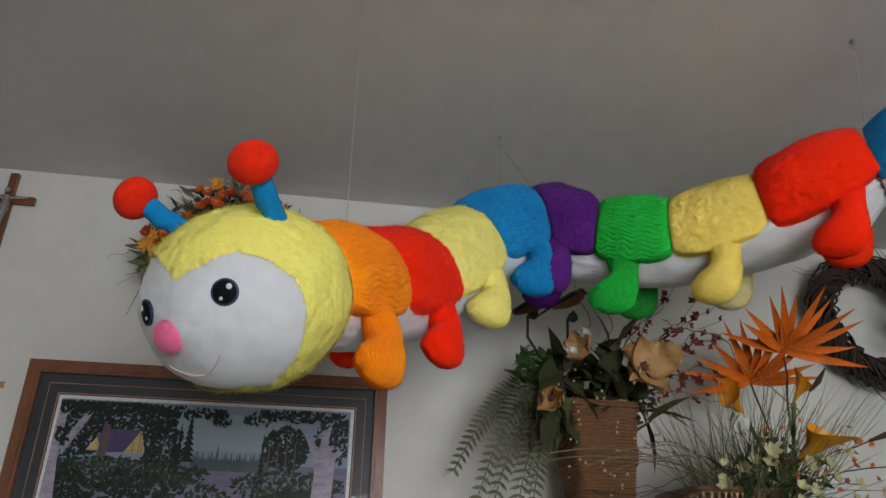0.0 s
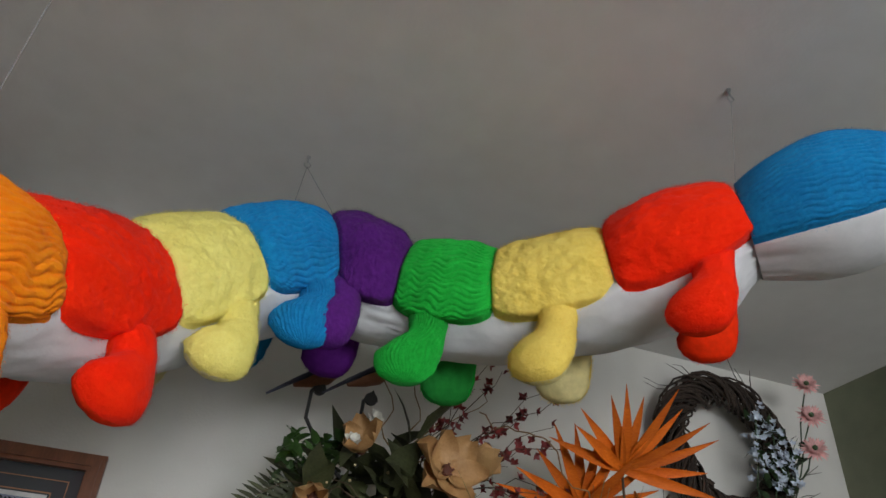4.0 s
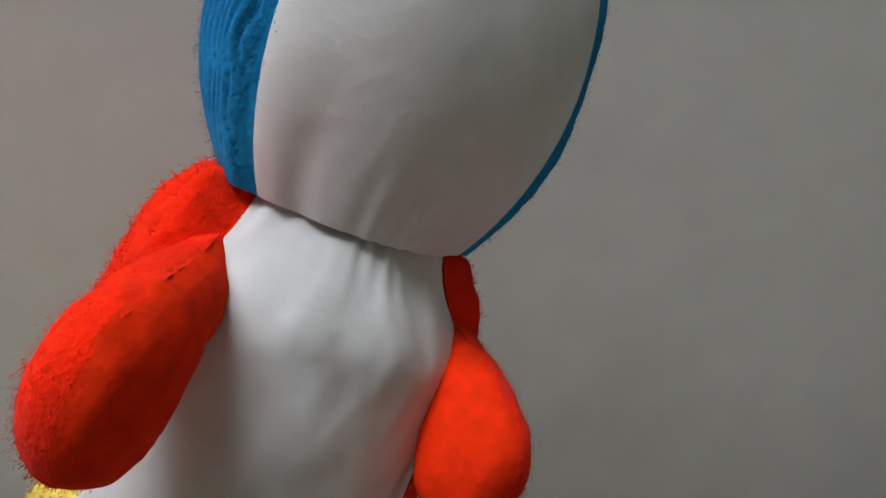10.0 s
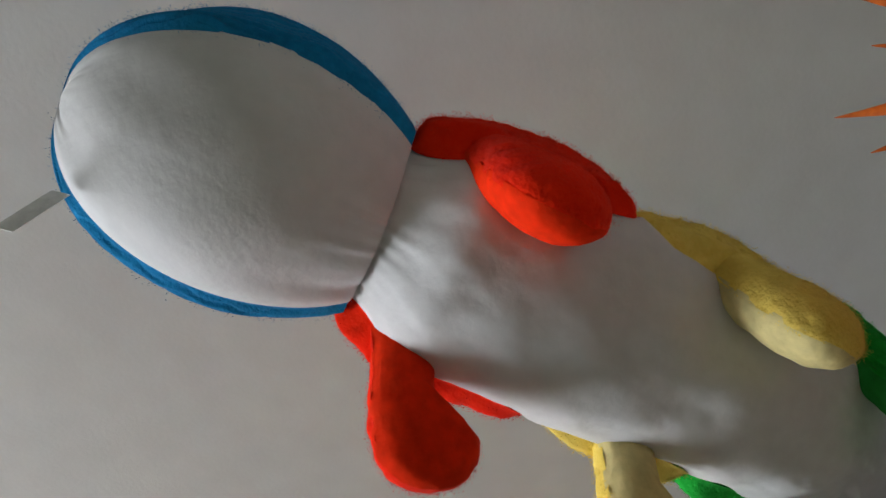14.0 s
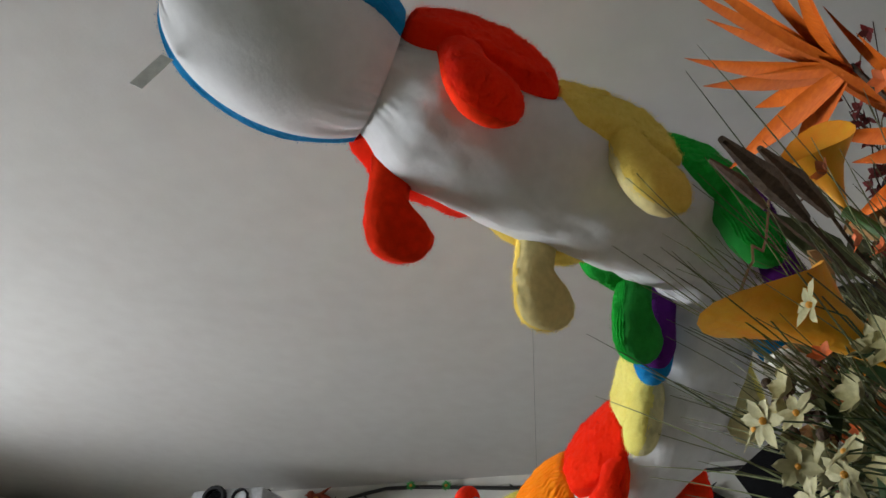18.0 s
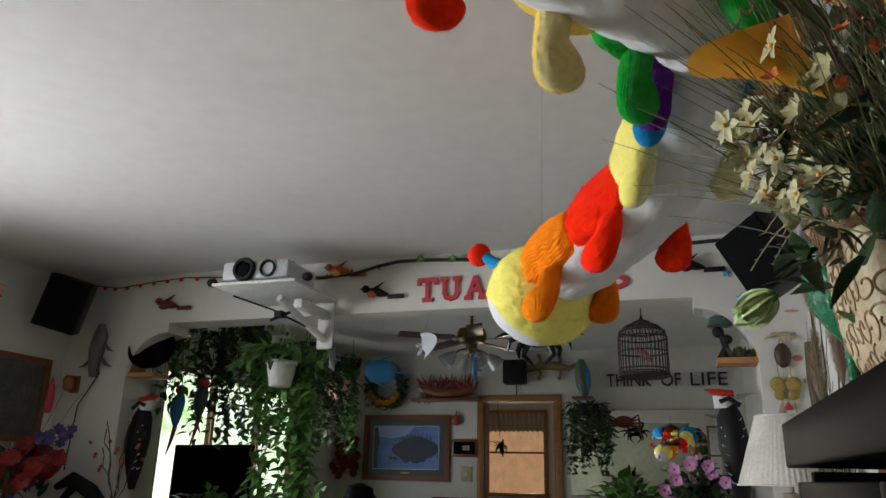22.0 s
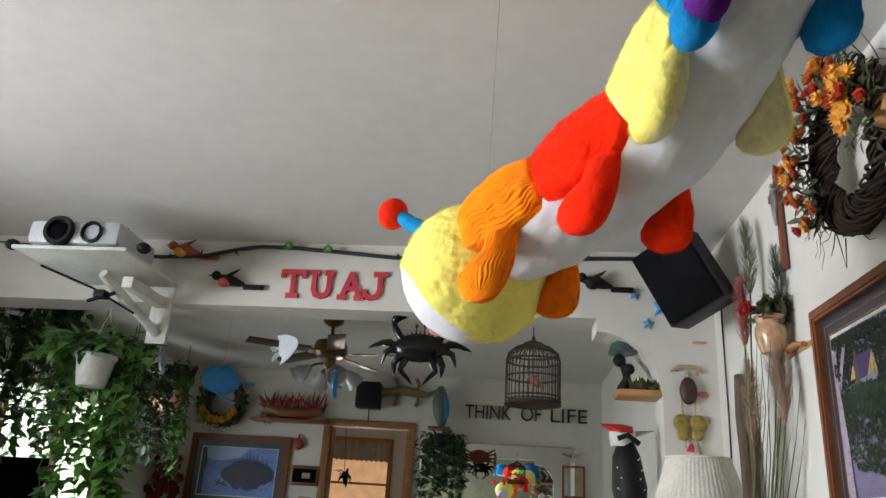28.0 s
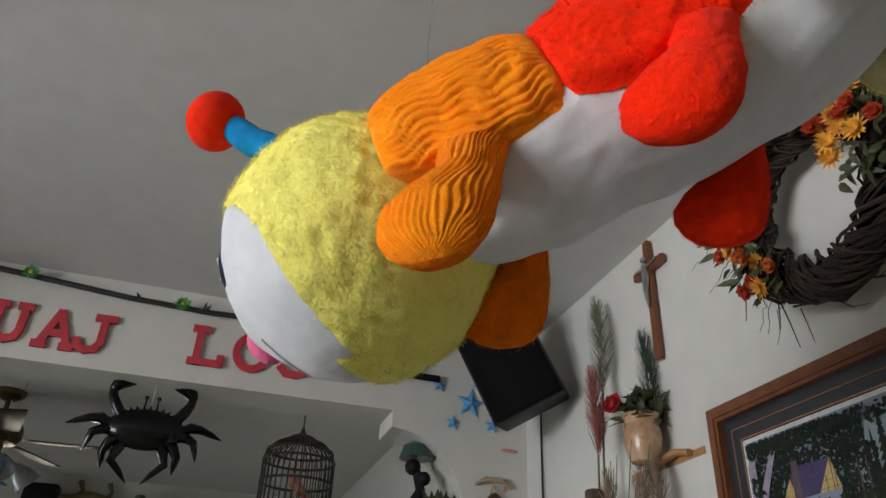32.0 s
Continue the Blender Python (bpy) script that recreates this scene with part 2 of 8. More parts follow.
M_eye = material("embroidery_black", (0.006, 0.006, 0.008), 0.7, bump=0.2, spec=0.15)
M_white = material("embroidery_white", (0.85, 0.85, 0.85), 0.5)
M_pink = material("plush_pink", (0.85, 0.14, 0.30), 0.9, sheen=0.4)

RIBBED = ("orange", "blue", "green")


def fur(pos, nrm, lay, count, length, width, seed, clump):
    """Short hairs as thin blades, rooted on given points with their normals, combed along lay."""
    rng = np.random.default_rng(seed)
    n = len(pos)
    i = rng.integers(0, n, count)
    p = pos[i] + rng.normal(0, 0.0028, (count, 3))
    nn = nrm[i]
    tuft = np.sin(p[:, [1, 2, 0]] * 240 + 3 * np.sin(p[:, [2, 0, 1]] * 75)) + 0.6 * np.sin(p[:, [2, 0, 1]] * 95 + 2 * np.sin(p[:, [0, 1, 2]] * 40))
    comb = lay[i] + clump * tuft + rng.normal(0, 0.15, (count, 3))
    comb -= (comb * nn).sum(1, keepdims=True) * nn
    d = nn * 0.27 + 0.75 * comb
    d /= np.linalg.norm(d, axis=1, keepdims=True)
    s = np.cross(nn, d) + rng.normal(0, 0.25, (count, 3))
    s /= np.linalg.norm(s, axis=1, keepdims=True) + 1e-9
    ln = length * rng.uniform(0.65, 1.05, (count, 1))
    root = p - nn * 0.002
    v = np.empty((count, 3, 3))
    v[:, 0], v[:, 1], v[:, 2] = root + s * width / 2, root - s * width / 2, root + d * ln
    f = np.arange(count * 3).reshape(-1, 3)
    return v.reshape(-1, 3), f, np.repeat(nn + 0.12 * d + 0.22 * clump * tuft, 3, axis=0)


def skin(name, grid_v, rows, cols, mat, parent, hairs=0, hair_len=0.007, seed=1, lay=None, keep=None, label="", clump=0.35):
    """A sheet of rows x cols points, with fur on it. keep: which faces stay."""
    v = np.asarray(grid_v, float).reshape(rows, cols, 3)
    faces = [(i * cols + k, i * cols + k + 1, (i + 1) * cols + k + 1, (i + 1) * cols + k)
             for i in range(rows - 1) for k in range(cols - 1) if keep is None or keep[i][k]]
    du = np.gradient(v, axis=0)
    dv = np.gradient(v, axis=1)
    nr = np.cross(dv, du)
    nr /= np.linalg.norm(nr, axis=2, keepdims=True) + 1e-9
    flat, nrm = v.reshape(-1, 3), nr.reshape(-1, 3)
    mid = flat.mean(0)
    if ((flat - mid) * nrm).sum() < 0:
        nrm = -nrm
        faces = [q[::-1] for q in faces]
    verts = flat
    if hairs:
        used = np.array(faces)
        w = np.random.default_rng(seed).dirichlet((1, 1, 1, 1), (6, len(used)))
        pts = (w[..., None] * flat[used][None]).sum(2).reshape(-1, 3)
        pn = (w[..., None] * nrm[used][None]).sum(2).reshape(-1, 3)
        pn /= np.linalg.norm(pn, axis=1, keepdims=True) + 1e-9
        area = np.linalg.norm(np.cross(flat[used][:, 1] - flat[used][:, 0], flat[used][:, 3] - flat[used][:, 0]), axis=1)
        pick = np.random.default_rng(seed + 1).choice(len(area) * 6, size=hairs * 2, p=np.tile(area / area.sum() / 6, 6))
        lays = np.tile(np.array(lay if lay is not None else (0.3, 0, -0.6), float), (len(pick), 1))
        hv, hf, hn = fur(pts[pick], pn[pick], lays, hairs, hair_len, hair_len * 0.26, seed, clump)
        faces = faces + [tuple(int(a) for a in q + len(verts)) for q in hf]
        verts = np.concatenate([verts, hv])
        nrm = np.concatenate([nrm, hn / np.linalg.norm(hn, axis=1, keepdims=True)])
    me = bpy.data.meshes.new(name)
    me.from_pydata(verts.tolist(), [], faces)
    me.polygons.foreach_set("use_smooth", [True] * len(me.polygons))
    me.update()
    if hairs:
        me.normals_split_custom_set_from_vertices(nrm.tolist())
    return part(name, me, mat, parent, label, crease=0)


SEAMS = [
    (1.834, -0.943, 1.755, 0.106), (1.940, -0.797, 1.824, 0.108), (2.067, -0.646, 1.908, 0.112), (2.205, -0.559, 2.032, 0.112),
    (2.368, -0.520, 2.120, 0.110), (2.526, -0.543, 2.089, 0.110), (2.693, -0.641, 2.063, 0.114), (2.849, -0.783, 2.080, 0.107),
    (3.000, -0.944, 2.131, 0.092),
]
SWELL = (0.021, 0.021, 0.021, 0.024, 0.034, 0.029, 0.026, 0.043)
COLOURS = ["orange", "red", "yellow", "blue", "purple", "green", "gold", "red"]


def spine(k, u):
    """A point and the way of the body on segment k at u from 0 to 1 (Catmull-Rom through the seams)."""
    P = [Vector(s[:3]) for s in SEAMS]
    P = [2 * P[0] - P[1]] + P + [2 * P[-1] - P[-2]]
    a, b, c, d = P[k:k + 4]
    p = 0.5 * (2 * b + (c - a) * u + (2 * a - 5 * b + 4 * c - d) * u * u + (3 * b - a - 3 * c + d) * u ** 3)
    t = 0.5 * ((c - a) + 2 * (2 * a - 5 * b + 4 * c - d) * u + 3 * (3 * b - a - 3 * c + d) * u * u)
    return p, t.normalized()


def roll_at(x):
    """How far the body is rolled at x segments from the head; its wall side rides higher towards the tail."""
    return 4 + 12 * smoothstep(2.0, 5.0, x)


def ring_axes(t, roll=4):
    """Across (to the south) and up, the body rolled by so many degrees."""
    side = t.cross(Vector((0, 0, 1))).normalized()
    up = side.cross(t).normalized()
    c, s = math.cos(radians(roll)), math.sin(radians(roll))
    return side * c - up * s, up * c + side * s


def seg_radius(k, u, swell):
    r0, r1 = SEAMS[k][3], SEAMS[k + 1][3]
    r = r0 + (r1 - r0) * u
    return r + swell * (max(0.0, math.sin(math.pi * u)) ** 0.42)


def belly_radius(k, u):
    """The white underside runs on as one tube, drawn in only at the neck and behind the head."""
    x = k + u
    return 0.119 + 0.010 * smoothstep(6.2, 7.2, x) - 0.042 * smoothstep(7.60, 8.0, x) - 0.022 * smoothstep(0.8, 0, x) - 0.006 * math.exp(-((x - 5.0) / 0.25) ** 2)


def flat_at(x):
    """How far the body sags flat, from the head end to the tail."""
    return 0.95 - 0.09 * smoothstep(3.0, 5.0, x)


def gather(a, seed):
    """Uneven little pleats round a drawn-in seam."""
    f = 0.5 + 0.5 * math.sin(a * 27 + 7 * noise.noise(Vector((a * 1.7, seed, 0))))
    return f * max(0.0, 0.5 + 1.1 * noise.noise(Vector((a * 3.1, seed, 4))))


def pile_wave(a, u, length, seed):
    """Wavy grooves that run along the body, about a centimetre apart: near 1 on the ridges, below 0 in the grooves."""
    bend = 0.26 * math.sin(2 * math.pi * (u * length / 0.045 + 0.8 * noise.noise(Vector((a * 1.2, seed, u)))))
    w = a / math.pi * 34 + bend + 1.4 * noise.noise(Vector((u * 5, a * 2.2, seed)))
    depth = 0.55 + 0.9 * noise.noise(Vector((u * 9, a * 4, seed + 5)))
    return 1 - (1.2 + 1.3 * depth) * abs(math.cos(math.pi * w)) ** 6


def body_sheet(k, a0, a1, rows, cols, swell, shrink, seed, ribs=0.0, folds=0.0):
    pts = []
    for i in range(rows):
        u = i / (rows - 1)
        p, t = spine(k, u)
        s, up = ring_axes(t, roll_at(k + u))
        for j in range(cols):
            lift = 0 if folds else 10 * abs(2 * u - 1) ** 4
            a = radians(a0 + lift + (a1 - a0 - 2 * lift) * j / (cols - 1))
            r = seg_radius(k, u, swell) * shrink if not folds else belly_radius(k, u)
            q = Vector((3 * (u + k), 2.2 * math.cos(a), 2.2 * math.sin(a)))
            r += 0.006 * noise.noise(q * 1.3 + Vector((seed, 0, 0)))
            r += (0.0012 if folds else 0.0030) * noise.noise(q * 4.0)
            if folds:
                hem = math.sin(radians(-33 + 10 * abs(2 * u - 1) ** 4))
                r *= 1 - 0.12 * smoothstep(hem - 0.01, hem + 0.20, math.sin(a))
            elif not ribs:
                w = Vector((noise.noise(q * 3.0), noise.noise(q * 3.0 + Vector((9, 4, 2))), noise.noise(q * 3.0 + Vector((2, 8, 5)))))
                r += 0.0018 * noise.noise(q * 6.5 + w) + 0.0013 * noise.noise(q * 13.0 + 1.5 * w)
            if ribs:
                r += ribs * pile_wave(a, u, 0.17, seed) * min(1, 8 * u, 8 * (1 - u))
            if folds:
                end = (max(0, 1 - 4 * (1 - u)) if k == 7 else 0) + (0.8 * math.exp(-((k + u - 5.0) / 0.2) ** 2)) + 0.25 * math.exp(-((k + u - 2.0) / 0.15) ** 2)
                r -= folds * end * gather(a, k)
            if not folds:
                edge = min(j, cols - 1 - j) / (cols - 1) * (a1 - a0)
                hem = smoothstep(0, 11, edge)
                r = hem * r + (1 - hem) * min(r, 0.985 * belly_radius(k, u)) + 0.004 * hem * math.exp(-((edge - 11) / 8) ** 2)
            pts.append(p + s * (r * math.cos(a)) + up * (r * math.sin(a) * flat_at(k + u)))
    return pts


def leg(parent, k, u, side, colour, seed, lean=0.0):
    """A stubby leg with a foot turned to the head: furry outside, plain lining inside."""
    p, t = spine(k, u)
    s, up = ring_axes(t, roll_at(k + u))
    r = 0.125
    out = s * side
    down = (Vector((0, 0, -1)) + (0.30 if side > 0 else 0.26) * out + lean * out).normalized()
    root = p + out * (r * 0.82) - up * (r * (0.42 if side > 0 else 0.30))
    fwd = -(t - down * t.dot(down)).normalized()
    lat = down.cross(fwd).normalized()
    if lat.dot(out) < 0:
        lat = -lat
    path = [(-0.030, 0.000, 0.038, 0.010), (-0.012, 0.000, 0.036, 0.021), (0.006, 0.000, 0.033, 0.028), (0.026, -0.001, 0.030, 0.031), (0.044, 0.000, 0.031, 0.032),
            (0.056, 0.007, 0.038, 0.033), (0.069, 0.017, 0.047, 0.035), (0.085, 0.025, 0.052, 0.036), (0.102, 0.027, 0.050, 0.033), (0.116, 0.026, 0.043, 0.028),
            (0.127, 0.024, 0.032, 0.021), (0.133, 0.023, 0.018, 0.012), (0.135, 0.023, 0.0004, 0.0004)]
    cols = 90 if colour in RIBBED else 56
    lay = tuple(down * 0.9 + fwd * 0.5)
    for name, a0, a1, mat, hairs in (("leg", -100, 100, M_plush[colour], 10000 if colour in RIBBED else 15000), ("leg_lining", 92, 268, M_lining[colour], 0)):
        pts = []
        rows = 3 * (len(path) - 1) + 1
        for i in range(rows):
            j0, fr = min(i // 3, len(path) - 2), i / 3 - min(i // 3, len(path) - 2)
            dz, df, rf, rl = (A + (B - A) * fr for A, B in zip(path[j0], path[j0 + 1]))
            c = root + down * dz + fwd * df
            for j in range(cols):
                a = radians(a0 + (a1 - a0) * j / (cols - 1))
                w = 1 + 0.05 * noise.noise(Vector((i * 0.3, a * 2, seed))) + ((0.030 * noise.noise(Vector((i * 0.55, a * 3.2, seed))) + 0.022 * noise.noise(Vector((i * 1.1, a * 6.5, seed)))) if hairs else 0.012 * noise.noise(Vector((i * 0.7, a * 9, seed))))
                if colour in RIBBED and hairs:
                    w += 0.045 * pile_wave(a * 0.62, i / rows, 0.15, seed)
                pts.append(c + lat * (rl * math.cos(a) * w) + fwd * (rf * math.sin(a) * w))
        skin(name, pts, rows, cols, mat, parent, hairs, 0.0034 if 'old' in colour or 'yel' in colour else 0.0024, seed, lay, clump=0.5 if 'old' in colour or 'yel' in colour else 0.35)


LEG_AT = (0.43, 0.60, 0.60, 0.60, 0.34, 0.44, 0.53, 0.64)
LEG_FAR = (0.50, 0.74, 0.74, 0.60, 0.46, 0.50, 0.47, 0.64)
toy = thing("stuffed_caterpillar", "giant rainbow plush caterpillar hung from the ceiling on threads", "stuffed toy")
for k, colour in enumerate(COLOURS):
    ribs = 0.0021 if colour in RIBBED else 0.0
    rows, cols = (44, 420) if ribs else (64, 170)
    skin("body_cover", body_sheet(k, -33, 213, rows, cols, SWELL[k], 1.0, k, ribs), rows, cols, M_plush[colour], toy, 26000 if ribs else 50000, 0.0024 if ribs else 0.0032, 10 + k,
         lay=tuple(spine(k, 0.5)[1] * 0.4 + Vector((0, 0, -0.4))), label=f"{'ribbed ' if ribs else ''}{colour if colour != 'gold' else 'yellow'} plush cover")
    for side in (-1, 1):
        leg(toy, k, LEG_AT[k] if side > 0 else LEG_FAR[k], side, colour, 100 + 2 * k + side)
_b = []
for k in range(8):
    q = body_sheet(k, 182, 358, 26, 120, 0, 1, 40, 0, 0.0060)
    _b += q if k == 7 else q[:-120]
skin("belly", _b, len(_b) // 120, 120, M_belly, toy, label="white velour belly")

# the tail cushion
T0, T1 = Vector((3.000, -0.944, 2.131)), Vector((3.205, -1.170, 2.155))
_tw = (T1 - T0).normalized()
_ts, _tu = ring_axes(_tw, 19)


def tail_sheet(a0, a1, rows, cols, shrink, ribs=0.0, folds=0.0):
    pts = []
    for i in range(rows):
        u = i / (rows - 1)
        uu = 1 - (1 - u) ** 1.3
        c = T0 + (T1 - T0) * uu + Vector((0, 0, 0.010 * math.sin(math.pi * uu)))
        base = max(0.0, math.sin(math.pi * (0.14 + 0.86 * uu)))
        wide, tall = 0.136 * base ** 0.43 + 0.004, 0.109 * base ** (0.40 + 0.30 * uu) + 0.004
        for j in range(cols):
            a = radians(a0 + (a1 - a0) * j / (cols - 1))
            d = 0.006 * noise.noise(Vector((3 * uu, 2 * math.cos(a), 2 * math.sin(a) + 9)))
            if ribs:
                d += ribs * pile_wave(a, uu, 0.30, 3) * min(1, 8 * u, 6 * (1 - u))
            k = 1.0
            if folds:
                d -= folds * (max(0, 1 - 6.5 * u) * gather(a, 7) + max(0, 6 * u - 5.1) * 0.8 * gather(a, 2))
                rim = smoothstep(-0.82, -0.57, math.sin(a))
                d, k = d * (1 - rim), 1 - 0.12 * smoothstep(-0.56, -0.30, math.sin(a))
            else:
                edge = min(j, cols - 1 - j) / (cols - 1) * (a1 - a0)
                hem = smoothstep(0, 11, edge)
                d, k = d * hem + 0.006 * hem * math.exp(-((edge - 11) / 8) ** 2), shrink * (hem + (1 - hem) * 0.985)
            pts.append(c + _ts * ((wide * k + d) * math.cos(a)) + _tu * ((tall * k + d) * math.sin(a)))
    return pts


skin("tail_cover", tail_sheet(-33, 219, 60, 400, 1.0, 0.0015), 60, 400, M_plush["blue"], toy, 40000, 0.0024, 61, tuple(_tw * 0.5), label="ribbed blue plush cover")
skin("tail_belly", tail_sheet(180, 360, 60, 120, 0.985, 0, 0.0065), 60, 120, M_belly, toy, label="white velour belly")

# the head
HC, HF = Vector((1.760, -0.980, 1.724)), Vector((-0.60, -0.60, -0.44)).normalized()
HS = HF.cross(Vector((0, 0, 1))).normalized()
HF = (HF * math.cos(radians(2)) - HS * math.sin(radians(2))).normalized()
HS = HF.cross(Vector((0, 0, 1))).normalized()
HU = HS.cross(HF).normalized()


def head_point(d, grow=1.0, tuft=0.0):
    """On the head's surface, along d = (side, up, ahead); tuft: how lumpy the pile is."""
    s, u, f = d
    r = 1 + 0.03 * noise.noise(Vector((s * 2, u * 2, f * 2))) + 0.011 * noise.noise(Vector((s * 6, u * 6, f * 6))) + 0.003 * noise.noise(Vector((s * 19, u * 19, f * 19)))
    r += tuft * (0.016 * noise.noise(Vector((s * 11, u * 11, f * 11 + 5))) + 0.012 * noise.noise(Vector((s * 26, u * 26, f * 26))))
    rs, ru, rf = 0.166, 0.146, 0.160
    return HC + (HS * (s * rs) + HU * (u * ru) + HF * (f * rf)) * (r * grow)


def in_face(s, u, f):
    s += 0.14
    a = math.atan2(s, u)
    top = 0.33 + (1.05 if s > 0 else 0.92) * min(abs(s), 0.5)
    side = 1.12 if s > 0 else 1.27
    lim = top + (side - top) * smoothstep(0.5, 1.9, abs(a))
    return math.acos(max(-1, min(1, f))) < lim


def head_sheet(rows, cols, grow, tuft=0.0):
    pts, flags = [], []
    for i in range(rows):
        th = math.pi * i / (rows - 1)
        row = []
        for j in range(cols):
            ph = 2 * math.pi * j / (cols - 1)
            d = (math.sin(th) * math.sin(ph), math.sin(th) * math.cos(ph), math.cos(th))
            pts.append(head_point(d, grow, tuft))
            row.append(in_face(*d))
        flags.append(row)
    return pts, flags


_hp, _hf = head_sheet(120, 160, 1.0, 1.0)
skin("hood", _hp, 120, 160, M_hood, toy, 110000, 0.0034, 71, (0.3, 0.1, -0.5), clump=0.40, keep=[[not _hf[i][j] for j in range(159)] for i in range(119)], label="pale yellow furry hood")
_fp = head_sheet(90, 120, 0.985)[0]
skin("face", _fp, 90, 120, M_belly, toy, keep=[[math.cos(math.pi * i / 89) > 0.2 for j in range(119)] for i in range(89)], label="white velour face")


def on_head(lat, upw, lift=0.0):
    """A point of the face at so many metres across and up, and its normal."""
    s, u = lat / 0.166, upw / 0.146
    f = math.sqrt(max(0.05, 1 - s * s - u * u))
    n = (HS * (s / 0.166) + HU * (u / 0.146) + HF * (f / 0.160)).normalized()
    return head_point((s, u, f), 0.985) + n * lift, n


def facing(p, n):
    """A pose at p whose z looks along n."""
    return Matrix.Translation(p) @ n.to_track_quat("Z", "Y").to_matrix().to_4x4()


for side in (-1, 1):
    p, n = on_head(0.072 * side - 0.022, 0.012)
    m = facing(p, n)
    eye = part("eye", Shape().lathe([(0.0165, -0.004), (0.0165, 0.001), (0.014, 0.0022), (0.0004, 0.003)], 28, m=m), M_eye, toy, "round black embroidered eye")
    part("eye_ring", Shape().lathe([(0.0195, -0.004), (0.0195, 0.0004), (0.0160, 0.0011), (0.0160, -0.004)], 28, m=m, caps=False), material("embroidery_navy", (0.02, 0.03, 0.09), 0.5), eye)
    for dx, dy, r in ((-0.006, 0.008, 0.0042), (0.004, -0.009, 0.0026)):
        part("eye_highlight", Shape().ball(r, sz=0.35, m=m @ pose(dx * side, dy, 0.003)), M_white, eye)
p, n = on_head(0.008, -0.030)
part("nose", Shape().ball(0.026, m=facing(p - n * 0.001, n), sz=0.72), M_pink, toy, "round pink plush nose")
_mouth = [on_head(x, -0.096 + 8.0 * x * x, 0.0012)[0] for x in np.linspace(-0.055, 0.055, 22)]
part("mouth", Shape().tube(_mouth, 0.0011, 6), material("thread_pink", (0.78, 0.55, 0.58), 0.7), toy, "thin pink stitched smile")
M_stem, M_ball = material("antenna_blue", (0.008, 0.27, 0.62), 0.85, sheen=0.1, bump_scale=90, spec=0.1), material("antenna_red", (0.92, 0.030, 0.008), 0.9, sheen=0.1, bump_scale=90, spec=0.05)
for base, tip in (((1.802, -1.086, 1.803), (1.765, -1.172, 1.859)), ((1.650, -0.985, 1.825), (1.564, -0.991, 1.877))):
    b, e = Vector(base), Vector(tip)
    pts = [b + (e - b) * (i / 8 * 1.25 - 0.35) + Vector((0, 0, 0.003 * math.sin(i * 2.1))) for i in range(9)]
    stem = part("antenna", Shape().tube(pts, [0.0175 + 0.0012 * math.sin(i * 2.6) for i in range(9)], 16), M_stem, toy, "stuffed blue antenna")
    part("antenna_ball", Shape().ball(0.037, m=facing(e, (e - b).normalized()), sz=0.85, segs=24), M_ball, stem, "stuffed red ball")
# maker's tag at the tail's tip
_tx = Vector((0.10, -0.50, -0.86)).normalized()
_ty = (Vector((0.2, -0.7, 0.6)) - _tx * Vector((0.2, -0.7, 0.6)).dot(_tx)).normalized()
_tz = _tx.cross(_ty)
_tc = Vector((3.150, -1.200, 2.062))
_tg = Matrix(((_tx.x, _ty.x, _tz.x, _tc.x), (_tx.y, _ty.y, _tz.y, _tc.y), (_tx.z, _ty.z, _tz.z, _tc.z), (0, 0, 0, 1)))
tag = part("cloth_tag", Shape().box(0.060, 0.022, 0.0008, m=_tg), M_white, toy, "small white woven tag with dark print")
for dx, w in ((-0.014, 0.010), (0.002, 0.014), (0.019, 0.012)):
    part("tag_print", Shape().box(w, 0.009, 0.0006, m=_tg @ pose(dx + 0.004, 0.002, 0.0007)), M_eye, tag)

# screw hooks in the ceiling and the threads that hold the toy
M_steel = material("zinc_steel", (0.55, 0.55, 0.55), 0.35, 1.0)
M_thread = material("grey_thread", (0.30, 0.30, 0.30), 0.6)
for x, y, to in ((2.308, -0.449, ((2.29, -0.52, 2.235), (2.40, -0.50, 2.235))), (2.994, -0.977, ((2.985, -0.955, 2.235),)), (1.905, -0.945, ((1.905, -0.955, 1.868),))):
    hook = thing("ceiling_hook", "small steel screw hook in the ceiling", "hook", pose(x, y, 2.44), "ceiling hooks")
    part("screw", Shape().lathe([(0.005, 0.0), (0.005, -0.003), (0.0018, -0.004), (0.0018, -0.016)], 10), M_steel, hook)
    part("hook_loop", Shape().tube([(0.007 * math.sin(a), 0, -0.023 + 0.007 * math.cos(a)) for a in np.linspace(0, 5.2, 14)], 0.0014, 6), M_steel, hook)
    for q in to:
        part("thread", Shape().tube([(0, 0, -0.029), (q[0] - x, q[1] - y, q[2] - 2.44)], 0.0007, 5), M_thread, hook)

# ---- the room ----
M_wall = material("wall_paint", (0.66, 0.64, 0.60), 0.9, dark=(0.61, 0.59, 0.55), scale=1.3, bump=0.10, bump_scale=160)
M_green = material("wall_paint_green", (0.20, 0.21, 0.14), 0.9, scale=1.3, bump=0.25, bump_scale=160)
M_ceil = material("ceiling_paint", (0.66, 0.645, 0.625), 0.95, dark=(0.61, 0.59, 0.57), scale=1.5, bump=0.06, bump_scale=120)
M_oak = material("oak", (0.36, 0.17, 0.06), 0.45, dark=(0.24, 0.10, 0.035), scale=5, stretch=(1, 1, 9), bump=0.1)
M_cherry = material("cherry_wood", (0.22, 0.075, 0.03), 0.35, dark=(0.13, 0.04, 0.016), scale=6, stretch=(6, 1, 1), bump=0.1)
M_floor = material("carpet", (0.42, 0.38, 0.32), 1.0, scale=3, bump=0.8, bump_scale=300)
